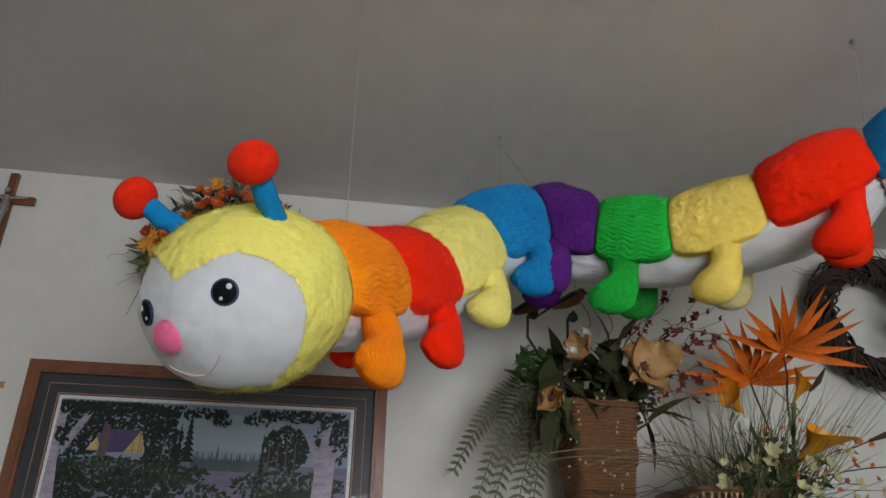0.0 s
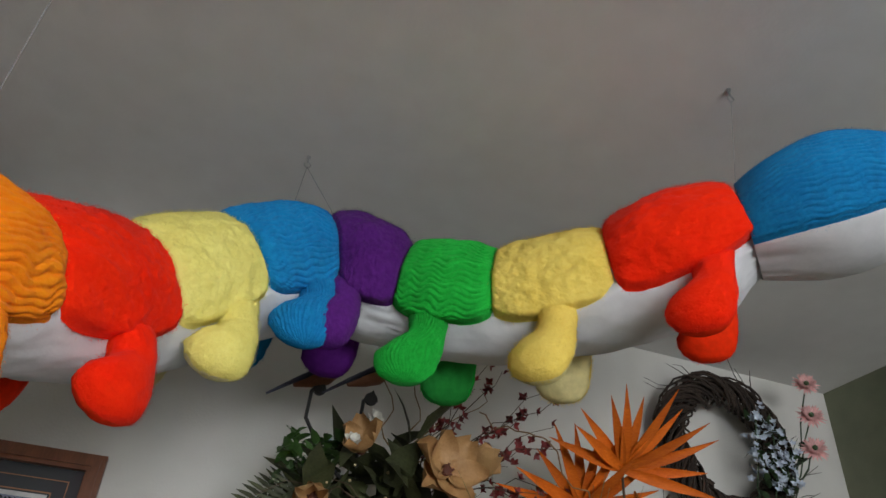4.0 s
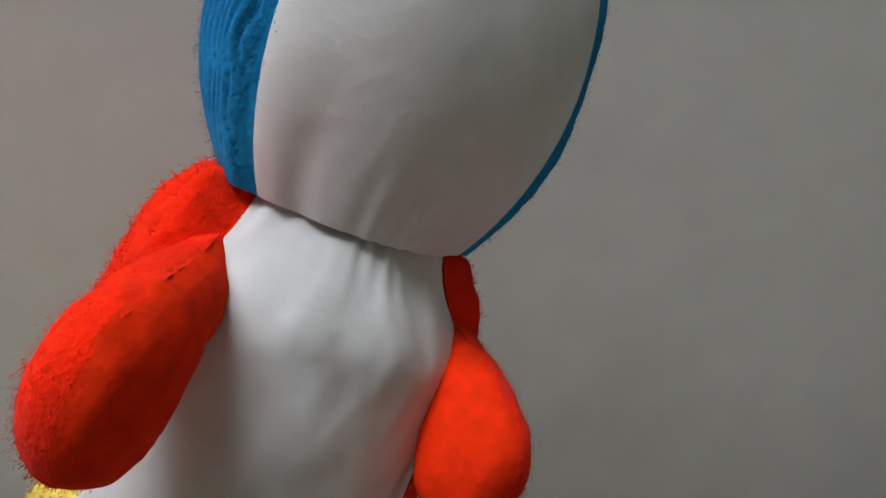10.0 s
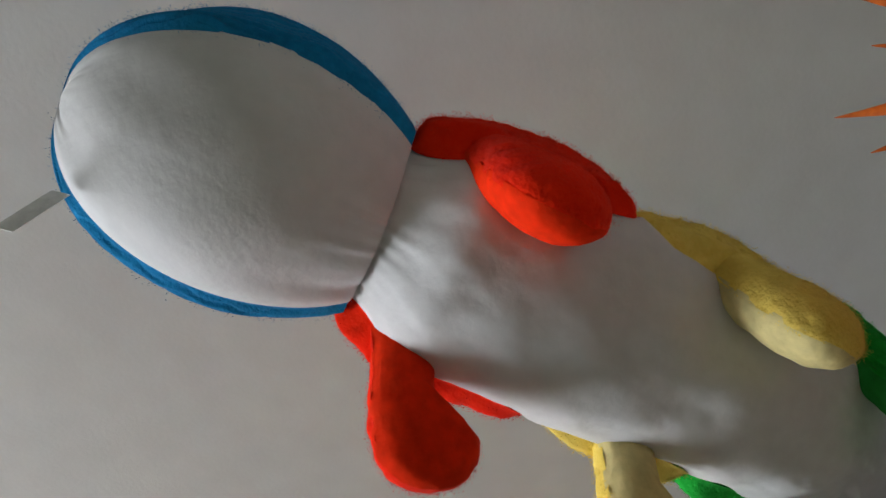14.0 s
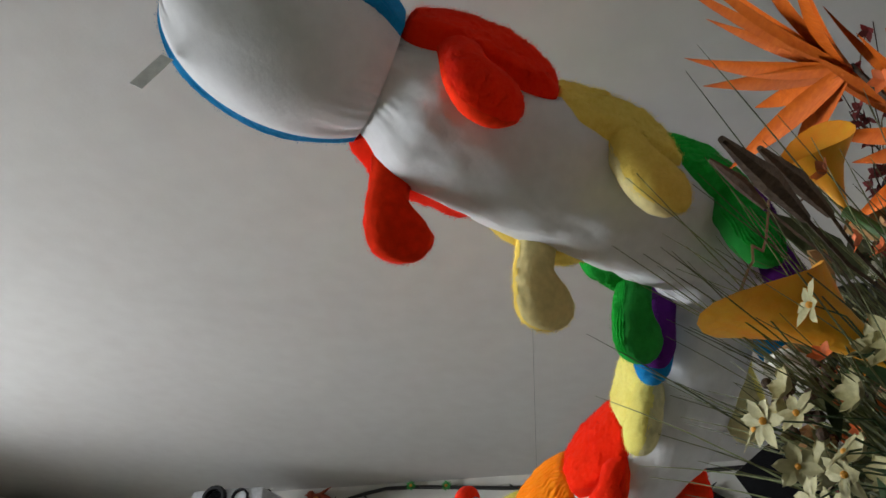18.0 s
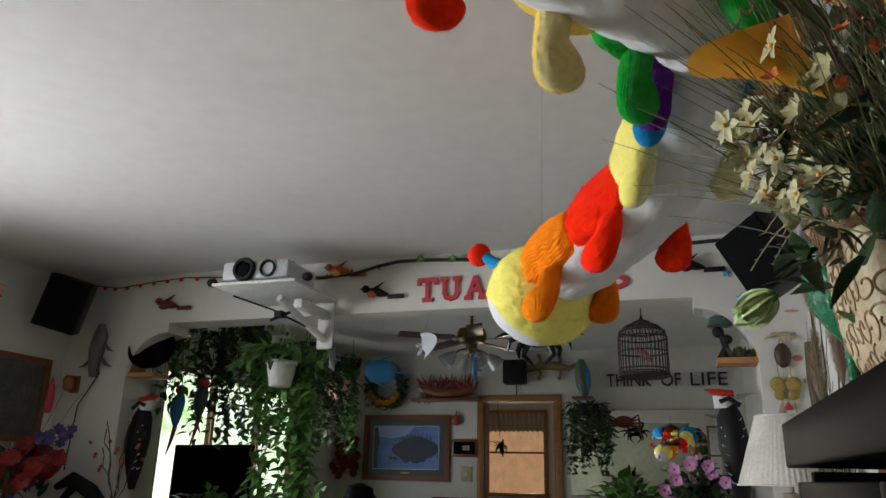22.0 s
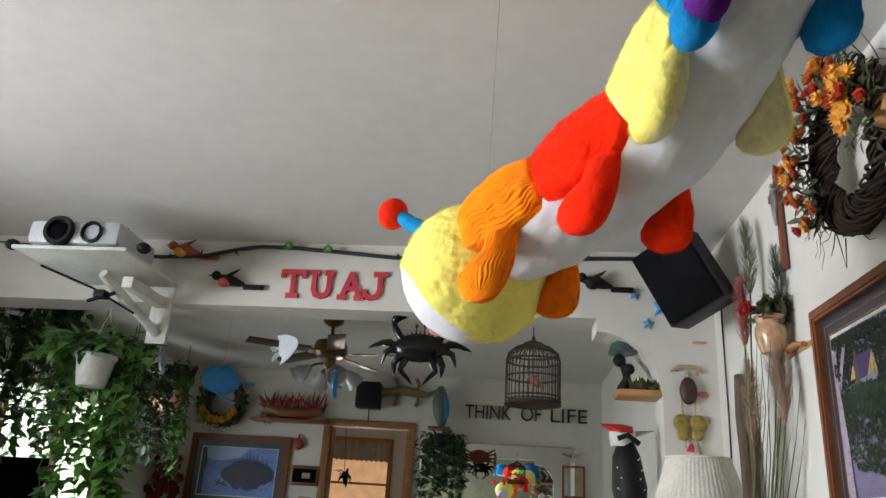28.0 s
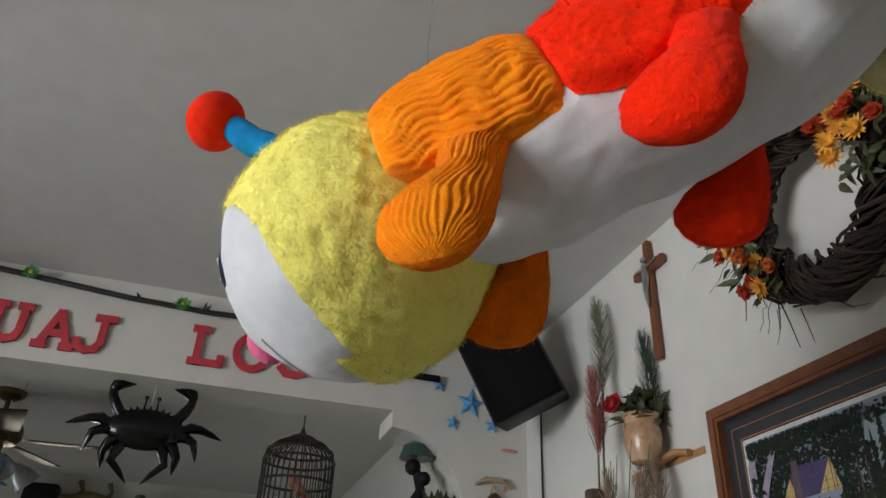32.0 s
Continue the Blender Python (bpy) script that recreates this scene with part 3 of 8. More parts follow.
M_black = material("black_plastic", (0.008, 0.008, 0.009), 0.5, bump=0.1, bump_scale=400, spec=0.25)
H, HB = 2.44, 2.58
EX, SY, BX = 4.18, -4.50, -4.20


def slab(name, x0, x1, y0, y1, z0, z1, mat, label="", cat="wall"):
    ob = part(name, Shape().box(x1 - x0, y1 - y0, z1 - z0), mat, None, "", smooth=False)
    ob.location = ((x0 + x1) / 2, (y0 + y1) / 2, (z0 + z1) / 2)
    return tagged(ob, label, cat, kind="structure")


slab("floor", BX - 3.2, EX + 0.15, SY - 0.15, 1.2, -0.1, 0, M_floor, "beige carpet floor", "floor")
slab("ceiling", -0.1, EX + 0.15, SY - 0.15, 0.15, H, H + 0.12, M_ceil, "flat off-white painted ceiling", "ceiling")
slab("wall_north", BX, EX + 0.15, 0, 0.15, 0, HB, M_wall, "cream painted wall", "wall")
slab("wall_east", EX, EX + 0.15, SY, 0, 0, H, M_green, "olive green painted wall", "wall")
slab("ceiling_back", BX - 3.2, -0.2, SY - 0.15, 0.15, HB, HB + 0.1, M_ceil, "off-white painted ceiling of the dining room", "ceiling")
# south wall with its two windows
SWX0, SWX1, SWZ0, SWZ1 = 1.65, 3.90, 0.80, 2.05
DWX0, DWX1, DWZ0, DWZ1 = -3.3, -1.05, 0.45, 2.05
for x0, x1, z0, z1 in ((BX, DWX0, 0, HB), (DWX0, DWX1, 0, DWZ0), (DWX0, DWX1, DWZ1, HB), (DWX1, -0.2, 0, HB), (-0.2, SWX0, 0, H), (SWX0, SWX1, 0, SWZ0), (SWX0, SWX1, SWZ1, H), (SWX1, EX, 0, H)):
    slab("wall_south", x0, x1, SY - 0.15, SY, z0, z1, M_wall, "cream painted wall", "wall")

# the beam wall with its wide opening and rounded corners
AY0, AY1, AZ, AR = -3.98, -0.24, 2.115, 0.28


def arch_outline():
    pts = [(SY, 0), (SY, H), (0, H), (0, 0), (AY1, 0), (AY1, AZ - AR - 0.06)]
    pts += [(AY1 - AR + AR * math.cos(radians(a)), AZ - AR - 0.06 + AR * math.sin(radians(a))) for a in range(10, 91, 10)]
    pts += [(AY1 - AR, AZ), (AY0 + AR, AZ)]
    pts += [(AY0 + AR - AR * math.sin(radians(a)), AZ - AR - 0.06 + AR * math.cos(radians(a))) for a in range(0, 91, 10)]
    pts += [(AY0, 0)]
    return pts


_o = arch_outline()
_bm = bmesh.new()
_f = _bm.faces.new([_bm.verts.new((0, y, z)) for y, z in _o])
_r = bmesh.ops.extrude_face_region(_bm, geom=[_f])
for _v in [g for g in _r["geom"] if isinstance(g, bmesh.types.BMVert)]:
    _v.co.x = -0.2
bmesh.ops.triangulate(_bm, faces=_bm.faces[:])
bmesh.ops.recalc_face_normals(_bm, faces=_bm.faces[:])
_me = bpy.data.meshes.new("wall_west")
_bm.to_mesh(_me)
tagged(part("wall_west", _me, M_wall, None, "", smooth=False), "cream beam wall with a wide opening and rounded corners", "wall", kind="structure")
slab("wall_above_beam", -0.2, -0.1, SY, 0, H, HB, M_wall, "cream painted wall", "wall")

# back wall with the kitchen doorway
DY0, DY1, DZ = -2.72, -1.92, 2.03
slab("wall_back", BX - 0.15, BX, SY, DY0, 0, HB, M_wall, "cream painted wall", "wall")
slab("wall_back", BX - 0.15, BX, DY1, 0, 0, HB, M_wall, "cream painted wall", "wall")
slab("wall_back", BX - 0.15, BX, DY0, DY1, DZ, HB, M_wall, "cream painted wall", "wall")
slab("wall_kitchen", BX - 3.35, BX - 3.2, SY, 1.2, 0, HB, M_wall, "cream kitchen wall", "wall")
slab("wall_kitchen_side", BX - 3.2, BX - 0.15, 1.05, 1.2, 0, HB, M_wall, "cream kitchen wall", "wall")
slab("wall_kitchen_side", BX - 3.2, BX - 0.15, SY - 0.15, SY, 0, HB, M_wall, "cream kitchen wall", "wall")
slab("wall_kitchen_front", BX - 0.15, BX, 0.15, 1.2, 0, HB, M_wall, "cream kitchen wall", "wall")
slab("ceiling_kitchen_strip", BX - 3.2, BX, 0.15, 1.2, HB, HB + 0.1, M_ceil, "off-white kitchen ceiling", "ceiling")


# ---- shared stuffs for plants ----
M_leaf = island(material("leaf_green", (0.055, 0.13, 0.025), 0.45, dark=(0.03, 0.075, 0.015), scale=20, bump=0.2))
M_pothos = island(material("leaf_pothos", (0.085, 0.20, 0.032), 0.38, dark=(0.045, 0.12, 0.02), scale=16, bump=0.2), 0.5)
M_leafd = island(material("leaf_dark", (0.035, 0.075, 0.022), 0.5, dark=(0.018, 0.04, 0.012), scale=20, bump=0.2))
M_leafb = island(material("leaf_brown_green", (0.075, 0.085, 0.03), 0.55, dark=(0.04, 0.045, 0.018), scale=20, bump=0.2))
M_grass = island(material("dry_grass", (0.16, 0.18, 0.07), 0.6, dark=(0.09, 0.10, 0.04), scale=20), 0.5)
M_twig = island(material("twig_brown", (0.10, 0.06, 0.035), 0.8, dark=(0.05, 0.028, 0.016), scale=30, bump=0.4), 0.4)
M_vine = island(material("grapevine", (0.052, 0.032, 0.022), 0.85, dark=(0.022, 0.014, 0.010), scale=30, bump=0.5), 0.5)
M_cream = island(material("petal_cream", (0.52, 0.48, 0.26), 0.6, scale=30, subsurface=0.1), 0.15)
M_whitefl = island(material("petal_white", (0.74, 0.72, 0.64), 0.6, scale=30), 0.12)
M_mag = island(material("petal_magnolia", (0.50, 0.29, 0.12), 0.6, dark=(0.34, 0.17, 0.06), scale=22, fine=0.3), 0.15)
M_mheart = material("magnolia_heart", (0.12, 0.035, 0.02), 0.7, scale=60)
M_palm = island(material("palm_orange", (0.66, 0.15, 0.010), 0.6, dark=(0.50, 0.09, 0.006), scale=12, stretch=(1, 1, 4), spec=0.2), 0.25)
M_calla = material("calla_orange", (0.80, 0.27, 0.008), 0.45, dark=(0.74, 0.38, 0.02), scale=6)
M_redfl = island(material("petal_dark_red", (0.22, 0.02, 0.02), 0.6, scale=30), 0.5)
M_orfl = island(material("petal_orange", (0.75, 0.16, 0.03), 0.6, scale=30), 0.35)
M_ylfl = island(material("petal_yellow_orange", (0.80, 0.36, 0.04), 0.6, scale=30), 0.3)
M_pinkfl = island(material("petal_pink", (0.80, 0.42, 0.40), 0.6, scale=30), 0.2)
M_bluefl = island(material("petal_blue_white", (0.52, 0.58, 0.68), 0.6, scale=30), 0.2)
M_berry = island(material("berry_red", (0.30, 0.03, 0.025), 0.35), 0.4)
rnd = random.Random(7)


def rv(a=1.0):
    return Vector((rnd.uniform(-a, a), rnd.uniform(-a, a), rnd.uniform(-a, a)))


def blossom(sh, at, n, petals, length, width, open_=0.8, bend=-0.15, layers=1):
    """Petals round a centre that faces n. open_: 0 closed, 1 flat."""
    n = Vector(n).normalized()
    a = n.orthogonal().normalized()
    b = n.cross(a)
    for q in range(layers):
        for i in range(petals):
            t = 2 * math.pi * (i + 0.5 * q) / petals + rnd.uniform(-0.1, 0.1)
            o = open_ * (1 - 0.35 * q)
            d = (a * math.cos(t) + b * math.sin(t)) * o + n * (1.05 - o)
            if length >= 0.016 and width > 0.4 * length:
                sh.petal(Vector(at) + n * 0.001 * q, d, n, length * (1 - 0.15 * q) * rnd.uniform(0.9, 1.1), width, bend, 0.25, 0.05)
            else:
                sh.leaf(Vector(at) + n * 0.001 * q, d, n, length * (1 - 0.15 * q) * rnd.uniform(0.9, 1.1), width, bend, 3)
    return sh


def bloom(name, at, n, petals, length, width, open_, bend, layers, mat, heart, parent, label):
    """A flower whose petals can be told apart: its heart, with each petal under it."""
    at, n = Vector(at), Vector(n).normalized()
    f = part(name, Shape().ball(length * 0.13, at + n * length * 0.12, segs=12), heart, parent, label)
    a = n.orthogonal().normalized()
    b = n.cross(a)
    for q in range(layers):
        for i in range(petals):
            t = 2 * math.pi * (i + 0.5 * q) / petals + rnd.uniform(-0.16, 0.16)
            o = open_ * (1 - 0.35 * q) * rnd.uniform(0.85, 1.1)
            d = (a * math.cos(t) + b * math.sin(t)) * o + n * (1.05 - o)
            part("petal", Shape().petal(at + n * 0.002 * q, d, n, length * (1 - 0.12 * q) * rnd.uniform(0.88, 1.12), width * rnd.uniform(0.9, 1.1), bend, 0.30, 0.06), mat, f)
    return f


def spray(sh, at, count, spread, length, width, up=0.3, bend=0.25, base=0.0):
    """Leaves that burst from round a point."""
    for _ in range(count):
        d = rv() + Vector((0, 0, up))
        d.normalize()
        sh.leaf(Vector(at) + d * base + rv(spread), d, Vector((0, 0, 1)) + rv(0.3), length * rnd.uniform(0.6, 1.2), width * rnd.uniform(0.7, 1.2), bend, 3)
    return sh


def curve_pts(a, b, sag=0.0, n=8, wob=0.0):
    a, b = Vector(a), Vector(b)
    return [a + (b - a) * (i / n) + Vector((0, 0, -sag * 4 * (i / n) * (1 - i / n))) + (rv(wob) if 0 < i < n else Vector()) for i in range(n + 1)]


def twigs(sh, at, ends, r=0.0016, wob=0.008, sag=-0.02):
    for e in ends:
        p = curve_pts(at, e, sag, 7, wob)
        sh.tube(p, [r * (1 - 0.09 * i) for i in range(len(p))], 5)
    return sh


# ---- the framed cabin print on the north wall ----
M_navy = material("mat_board_navy", (0.022, 0.026, 0.034), 0.5, bump=0.15, bump_scale=500, coat=0.6)
M_rust = material("mat_board_line", (0.45, 0.20, 0.10), 0.6)
M_paper = material("paper_white", (0.75, 0.75, 0.74), 0.7)
P_W, P_H, P_Z, P_X = 0.968, 0.62, 1.543, 1.584


def frame_bars(sh, w, h, bw, depth, y0=0.0):
    """Four mitred bars round w x h, seen from -y."""
    for s, L in ((0, w), (1, h), (2, w), (3, h)):
        other = h if s % 2 == 0 else w
        m = pose(0, 0, 0, 0, 90 * s, 0)
        o = [(-L / 2, other / 2), (L / 2, other / 2), (L / 2 - bw, other / 2 - bw), (-L / 2 + bw, other / 2 - bw)]
        sh.prism(o, depth, m @ pose(0, y0, 0))
        o2 = [(-L / 2 + bw * 0.3, other / 2 - bw * 0.3), (L / 2 - bw * 0.3, other / 2 - bw * 0.3), (L / 2 - bw * 0.75, other / 2 - bw * 0.75), (-L / 2 + bw * 0.75, other / 2 - bw * 0.75)]
        sh.prism(o2, 0.004, m @ pose(0, y0 - 0.004, 0))
    return sh


def flat_ring(w, h, bw, depth, y0):
    """A thin closed rectangular band, seen from -y."""
    o = [(x * w / 2, z * h / 2) for x, z in ((-1, -1), (1, -1), (1, 1), (-1, 1))]
    i = [(x - math.copysign(bw, x), z - math.copysign(bw, z)) for x, z in o]
    v = [(x, y, z) for y in (y0, y0 + depth) for ring in (o, i) for x, z in ring]
    f = []
    for k in range(4):
        n = (k + 1) % 4
        f += [(k, n, 4 + n, 4 + k), (8 + n, 8 + k, 12 + k, 12 + n), (n, k, 8 + k, 8 + n), (4 + k, 4 + n, 12 + n, 12 + k)]
    return Shape().add(v, f)


pic = thing("framed_print", "framed panorama print of a forest cabin by a misty lake", "picture", pose(P_X, -0.032, P_Z))
part("frame", frame_bars(Shape(), P_W, P_H, 0.034, 0.028), M_cherry, pic, "reddish wooden frame", smooth=False)
part("mat_board", Shape().box(P_W - 0.05, 0.010, P_H - 0.05, (0, 0.022, 0)), M_navy, pic, "dark navy mat with thin lines", smooth=False)
for inset, wid, mat in ((0.058, 0.0018, M_rust), (0.084, 0.0025, M_rust), (0.090, 0.009, M_paper)):
    part("mat_line", flat_ring(P_W - 2 * inset, P_H - 2 * inset, wid, 0.001, 0.0155), mat, pic, smooth=False)
IW, IH = P_W - 0.198, P_H - 0.198


def flat_shape(o, y):
    return Shape().prism(o, 0.0006, pose(0, y, 0))


def ink(name, base, dark, scale=10, stretch=(1, 1, 1)):
    return material(name, base, 0.5, dark=dark, scale=scale, stretch=stretch, coat=0.12, bump=0, spec=0.25)


M_psky = ink("print_sky", (0.25, 0.24, 0.36), (0.19, 0.27, 0.33), 3, (1, 1, 4))
M_pteal = ink("print_teal_sky", (0.26, 0.36, 0.38), (0.30, 0.30, 0.38), 4, (1, 1, 5))
M_plake = ink("print_lake", (0.20, 0.17, 0.26), (0.11, 0.10, 0.17), 4, (1, 1, 6))
M_pfar = ink("print_far_trees", (0.085, 0.10, 0.11), (0.055, 0.07, 0.08), 14)
M_ptree = island(ink("print_trees", (0.010, 0.020, 0.012), (0.005, 0.010, 0.007), 30), 0.5)
M_pmid = island(ink("print_shrubs", (0.024, 0.045, 0.018), (0.010, 0.020, 0.010), 30), 0.6)
M_pbirch = ink("print_birch", (0.42, 0.36, 0.44), (0.20, 0.17, 0.23), 25, (1, 1, 3))
M_proof = ink("print_roof", (0.085, 0.06, 0.15), (0.05, 0.04, 0.10), 20)
M_pglow = ink("print_gable", (0.58, 0.42, 0.18), (0.40, 0.26, 0.10), 40)
M_pchim = ink("print_chimney", (0.13, 0.08, 0.09), (0.07, 0.05, 0.06), 40)
pr = part("print", Shape().box(IW, 0.002, IH, (0, 0.0165, 0)), M_psky, pic, "printed forest cabin in greens and violets", smooth=False)


def at_print(fx, fz):
    """A place in the print: from its left edge and its top, in shares of its width."""
    return (fx - 0.5) * IW, IH / 2 - fz * IW


def ink_shape(pts, y, mat):
    return part("print_shape", flat_shape([at_print(*p) for p in pts], y), mat, pr, smooth=False)


def ink_leaves(blobs, y, mat, size, seed):
    """Masses of small printed leaves: each blob is x, z, half width, half height, count."""
    rr, sh = random.Random(seed), Shape()
    for fx, fz, rx, rz, n in blobs:
        for _ in range(n):
            a, q = rr.uniform(0, 6.28), rr.random() ** 0.5
            x, z = at_print(fx + rx * q * math.cos(a), fz + rz * q * math.sin(a))
            s, b = size * rr.uniform(0.6, 1.3), rr.uniform(0, 6.28)
            x, z = min(IW / 2 - s, max(-IW / 2 + s, x)), min(IH / 2 - s, max(-IH / 2 + s, z))
            c, d = math.cos(b) * s, math.sin(b) * s
            yy = y - 0.0006 * rr.random()
            sh.add([(x + c, yy, z + d), (x - 0.45 * d, yy, z + 0.45 * c), (x - c, yy, z - d), (x + 0.45 * d, yy, z - 0.45 * c)], [(0, 1, 2, 3)])
    return tagged(part("print_shape", sh, mat, pr, smooth=False), kind="stuff")


ink_shape([(0.40, 0.03), (0.75, 0.03), (0.80, 0.16), (0.36, 0.16)], 0.0152, M_pteal)
ink_shape([(0.0, 0.20), (1.0, 0.20), (1.0, IH / IW), (0.0, IH / IW)], 0.0150, M_plake)
_far = [(0.46, 0.20)]
for k in range(28):
    x, h = 0.46 + 0.26 * k / 27, 0.022 + 0.022 * ((k * 7) % 5) / 4 + (0.03 if k == 9 else 0)
    _far += [(x - 0.004, 0.20 - h * 0.4), (x, 0.20 - h), (x + 0.004, 0.20 - h * 0.4)]
ink_shape(_far + [(0.73, 0.20), (0.73, 0.225), (0.46, 0.225)], 0.0147, M_pfar)
ink_leaves([(0.09, 0.10, 0.10, 0.09, 420), (0.24, 0.06, 0.16, 0.06, 460), (0.36, 0.15, 0.07, 0.10, 420), (0.02, 0.20, 0.05, 0.12, 160), (0.78, 0.14, 0.08, 0.075, 460), (0.95, 0.10, 0.07, 0.09, 160)], 0.0142, M_ptree, 0.0085, 3)
for x, top, w in ((0.445, 0.035, 0.030), (0.415, 0.08, 0.02), (0.70, 0.10, 0.016)):
    for k in range(9):
        z = top + k * 0.019
        ink_shape([(x, z - 0.016), (x + w * (0.15 + k * 0.1), z + 0.012), (x - w * (0.15 + k * 0.1), z + 0.012)], 0.0134 - 0.0001 * k, M_ptree)
for x in (0.36, 0.385, 0.72, 0.75, 0.78, 0.81):
    ink_shape([(x, 0.12), (x + 0.004, 0.12), (x + 0.005, 0.24), (x - 0.001, 0.24)], 0.0132, M_pchim)
ink_shape([(0.125, 0.165), (0.16, 0.098), (0.285, 0.10), (0.235, 0.175), (0.16, 0.178)], 0.0130, M_proof)
ink_shape([(0.283, 0.10), (0.305, 0.175), (0.235, 0.176)], 0.0128, M_pglow)
ink_shape([(0.142, 0.125), (0.160, 0.172), (0.112, 0.172)], 0.0127, M_pglow)
for x0, z0, x1, z1 in ((0.283, 0.105, 0.283, 0.176), (0.262, 0.14, 0.262, 0.176), (0.292, 0.135, 0.292, 0.176), (0.255, 0.15, 0.30, 0.15), (0.24, 0.168, 0.303, 0.168)):
    ink_shape([(x0 - 0.0012, z0), (x1 + 0.0012, z0 if x0 == x1 else z0 - 0.001), (x1 + 0.0012, z1), (x0 - 0.0012, z1 if x0 == x1 else z1 + 0.001)], 0.0125, M_pchim)
ink_shape([(0.155, 0.083), (0.178, 0.083), (0.180, 0.20), (0.150, 0.20)], 0.0124, M_pchim)
ink_leaves([(0.25, 0.24, 0.28, 0.05, 520), (0.30, 0.36, 0.34, 0.12, 900), (0.80, 0.27, 0.20, 0.05, 360), (0.80, 0.42, 0.24, 0.12, 520)], 0.0122, M_pmid, 0.009, 5)
ink_leaves([(0.20, 0.30, 0.24, 0.07, 300), (0.45, 0.44, 0.30, 0.08, 360), (0.85, 0.34, 0.16, 0.06, 260)], 0.0117, M_ptree, 0.010, 6)
for pts in ([(0.0, 0.06), (0.030, 0.05), (0.028, 0.20), (0.045, 0.36), (0.050, IH / IW), (0.0, IH / IW)], [(0.024, 0.16), (0.10, 0.03), (0.125, 0.005), (0.135, 0.008), (0.11, 0.05), (0.04, 0.19)],
            [(0.885, 0.22), (0.875, 0.16), (0.84, 0.09), (0.85, 0.085), (0.895, 0.14), (0.905, 0.08), (0.935, 0.05), (0.925, 0.14), (0.995, 0.11), (0.995, 0.13), (0.955, 0.17), (0.950, 0.30), (0.965, IH / IW), (0.870, IH / IW), (0.880, 0.30)]):
    ink_shape(pts, 0.0108, M_pbirch)
ink_leaves([(0.05, 0.025, 0.08, 0.02, 90), (0.20, 0.03, 0.16, 0.025, 190), (0.42, 0.03, 0.14, 0.02, 110), (0.55, 0.045, 0.035, 0.03, 36), (0.68, 0.04, 0.06, 0.03, 46), (0.82, 0.025, 0.14, 0.025, 150), (0.97, 0.10, 0.04, 0.07, 50), (0.025, 0.13, 0.03, 0.03, 40)], 0.0104, M_ptree, 0.0085, 8)
M_glass = material("clear_glass", (1, 1, 1), 0.02, transmission=1.0, bump=0, dark=(1, 1, 1))


# ---- wreaths ----
def vine_wreath(name, label, at, R, thick, strands, seed):
    w = thing(name, label, "wreath", pose(*at), "grapevine wreaths")
    rr = random.Random(seed)
    sh = Shape()
    for k in range(strands):
        ph, turns, lr = rr.uniform(0, 6.28), rr.choice((3, 4, 5, 6)), thick * rr.uniform(0.4, 1.0)
        rad, pts = rr.uniform(0.0022, 0.0045), []
        a0, sweep = rr.uniform(0, 6.28), rr.uniform(4.0, 6.6)
        for i in range(44):
            a = a0 + sweep * i / 43
            r = R + lr * math.cos(turns * a + ph) + 0.01 * math.sin(3 * a + k)
            pts.append((r * math.cos(a), -0.02 + 0.7 * lr * math.sin(turns * a + ph), r * math.sin(a)))
        sh.tube(pts, rad, 5)
    for k in range(26):
        a = rr.uniform(0, 6.28)
        p = Vector(((R + thick) * math.cos(a), -0.02, (R + thick) * math.sin(a)))
        d = Vector((math.cos(a + 0.9), rr.uniform(-0.5, 0.1), math.sin(a + 0.9)))
        sh.tube([p, p + d * 0.04, p + d * 0.09 + Vector((0, 0, rr.uniform(-0.03, 0.03)))], [0.0016, 0.0013, 0.0007], 4)
    part("vine_ring", sh, M_vine, w, "twisted dark grapevine ring")
    return w


M_orred = island(material("petal_orange_red", (0.62, 0.06, 0.02), 0.6, scale=30), 0.35)
wl = vine_wreath("grapevine_wreath", "grapevine wreath with orange and red silk flowers on the wall", (1.585, -0.055, 2.140), 0.172, 0.052, 64, 2)
sh = Shape()
for _ in range(420):
    a = rnd.uniform(-0.4, 4.2)
    p = Vector(((0.165 + rnd.uniform(-0.05, 0.07)) * math.cos(a), -0.05 - rnd.random() * 0.05, (0.165 + rnd.uniform(-0.05, 0.07)) * math.sin(a)))
    sh.leaf(p, rv() + Vector((math.cos(a), -0.4, math.sin(a))), (0, -1, 0), rnd.uniform(0.025, 0.055), rnd.uniform(0.008, 0.018), 0.2, 3)
part("foliage", sh, M_leafb, wl, "dull green and brown leaves")
for k in range(76):
    a = rnd.uniform(-0.3, 4.2)
    p = Vector(((0.165 + rnd.uniform(-0.06, 0.07)) * math.cos(a), -0.085 - rnd.random() * 0.035, (0.165 + rnd.uniform(-0.06, 0.07)) * math.sin(a)))
    n = Vector((0.4 * math.cos(a), -1, 0.4 * math.sin(a) - 0.2)) + rv(0.3)
    f = blossom(Shape(), p, n, 14 if k % 3 == 0 else 8, 0.026 if k % 3 == 0 else 0.024, 0.008 if k % 3 == 0 else 0.019, 0.85 if k % 3 == 0 else 0.6, -0.1, 2)
    part("flower", f, (M_ylfl, M_orfl, M_orred)[k % 3], wl)
sh = Shape()
for _ in range(14):
    a = rnd.uniform(1.5, 4.4)
    p = Vector((0.2 * math.cos(a), -0.06, 0.2 * math.sin(a)))
    twigs(sh, p, [p + Vector((math.cos(a), -0.25, math.sin(a) - 0.3)) * rnd.uniform(0.05, 0.12)], 0.0012)
tagged(part("loose_twigs", sh, M_twig, wl), kind="stuff")

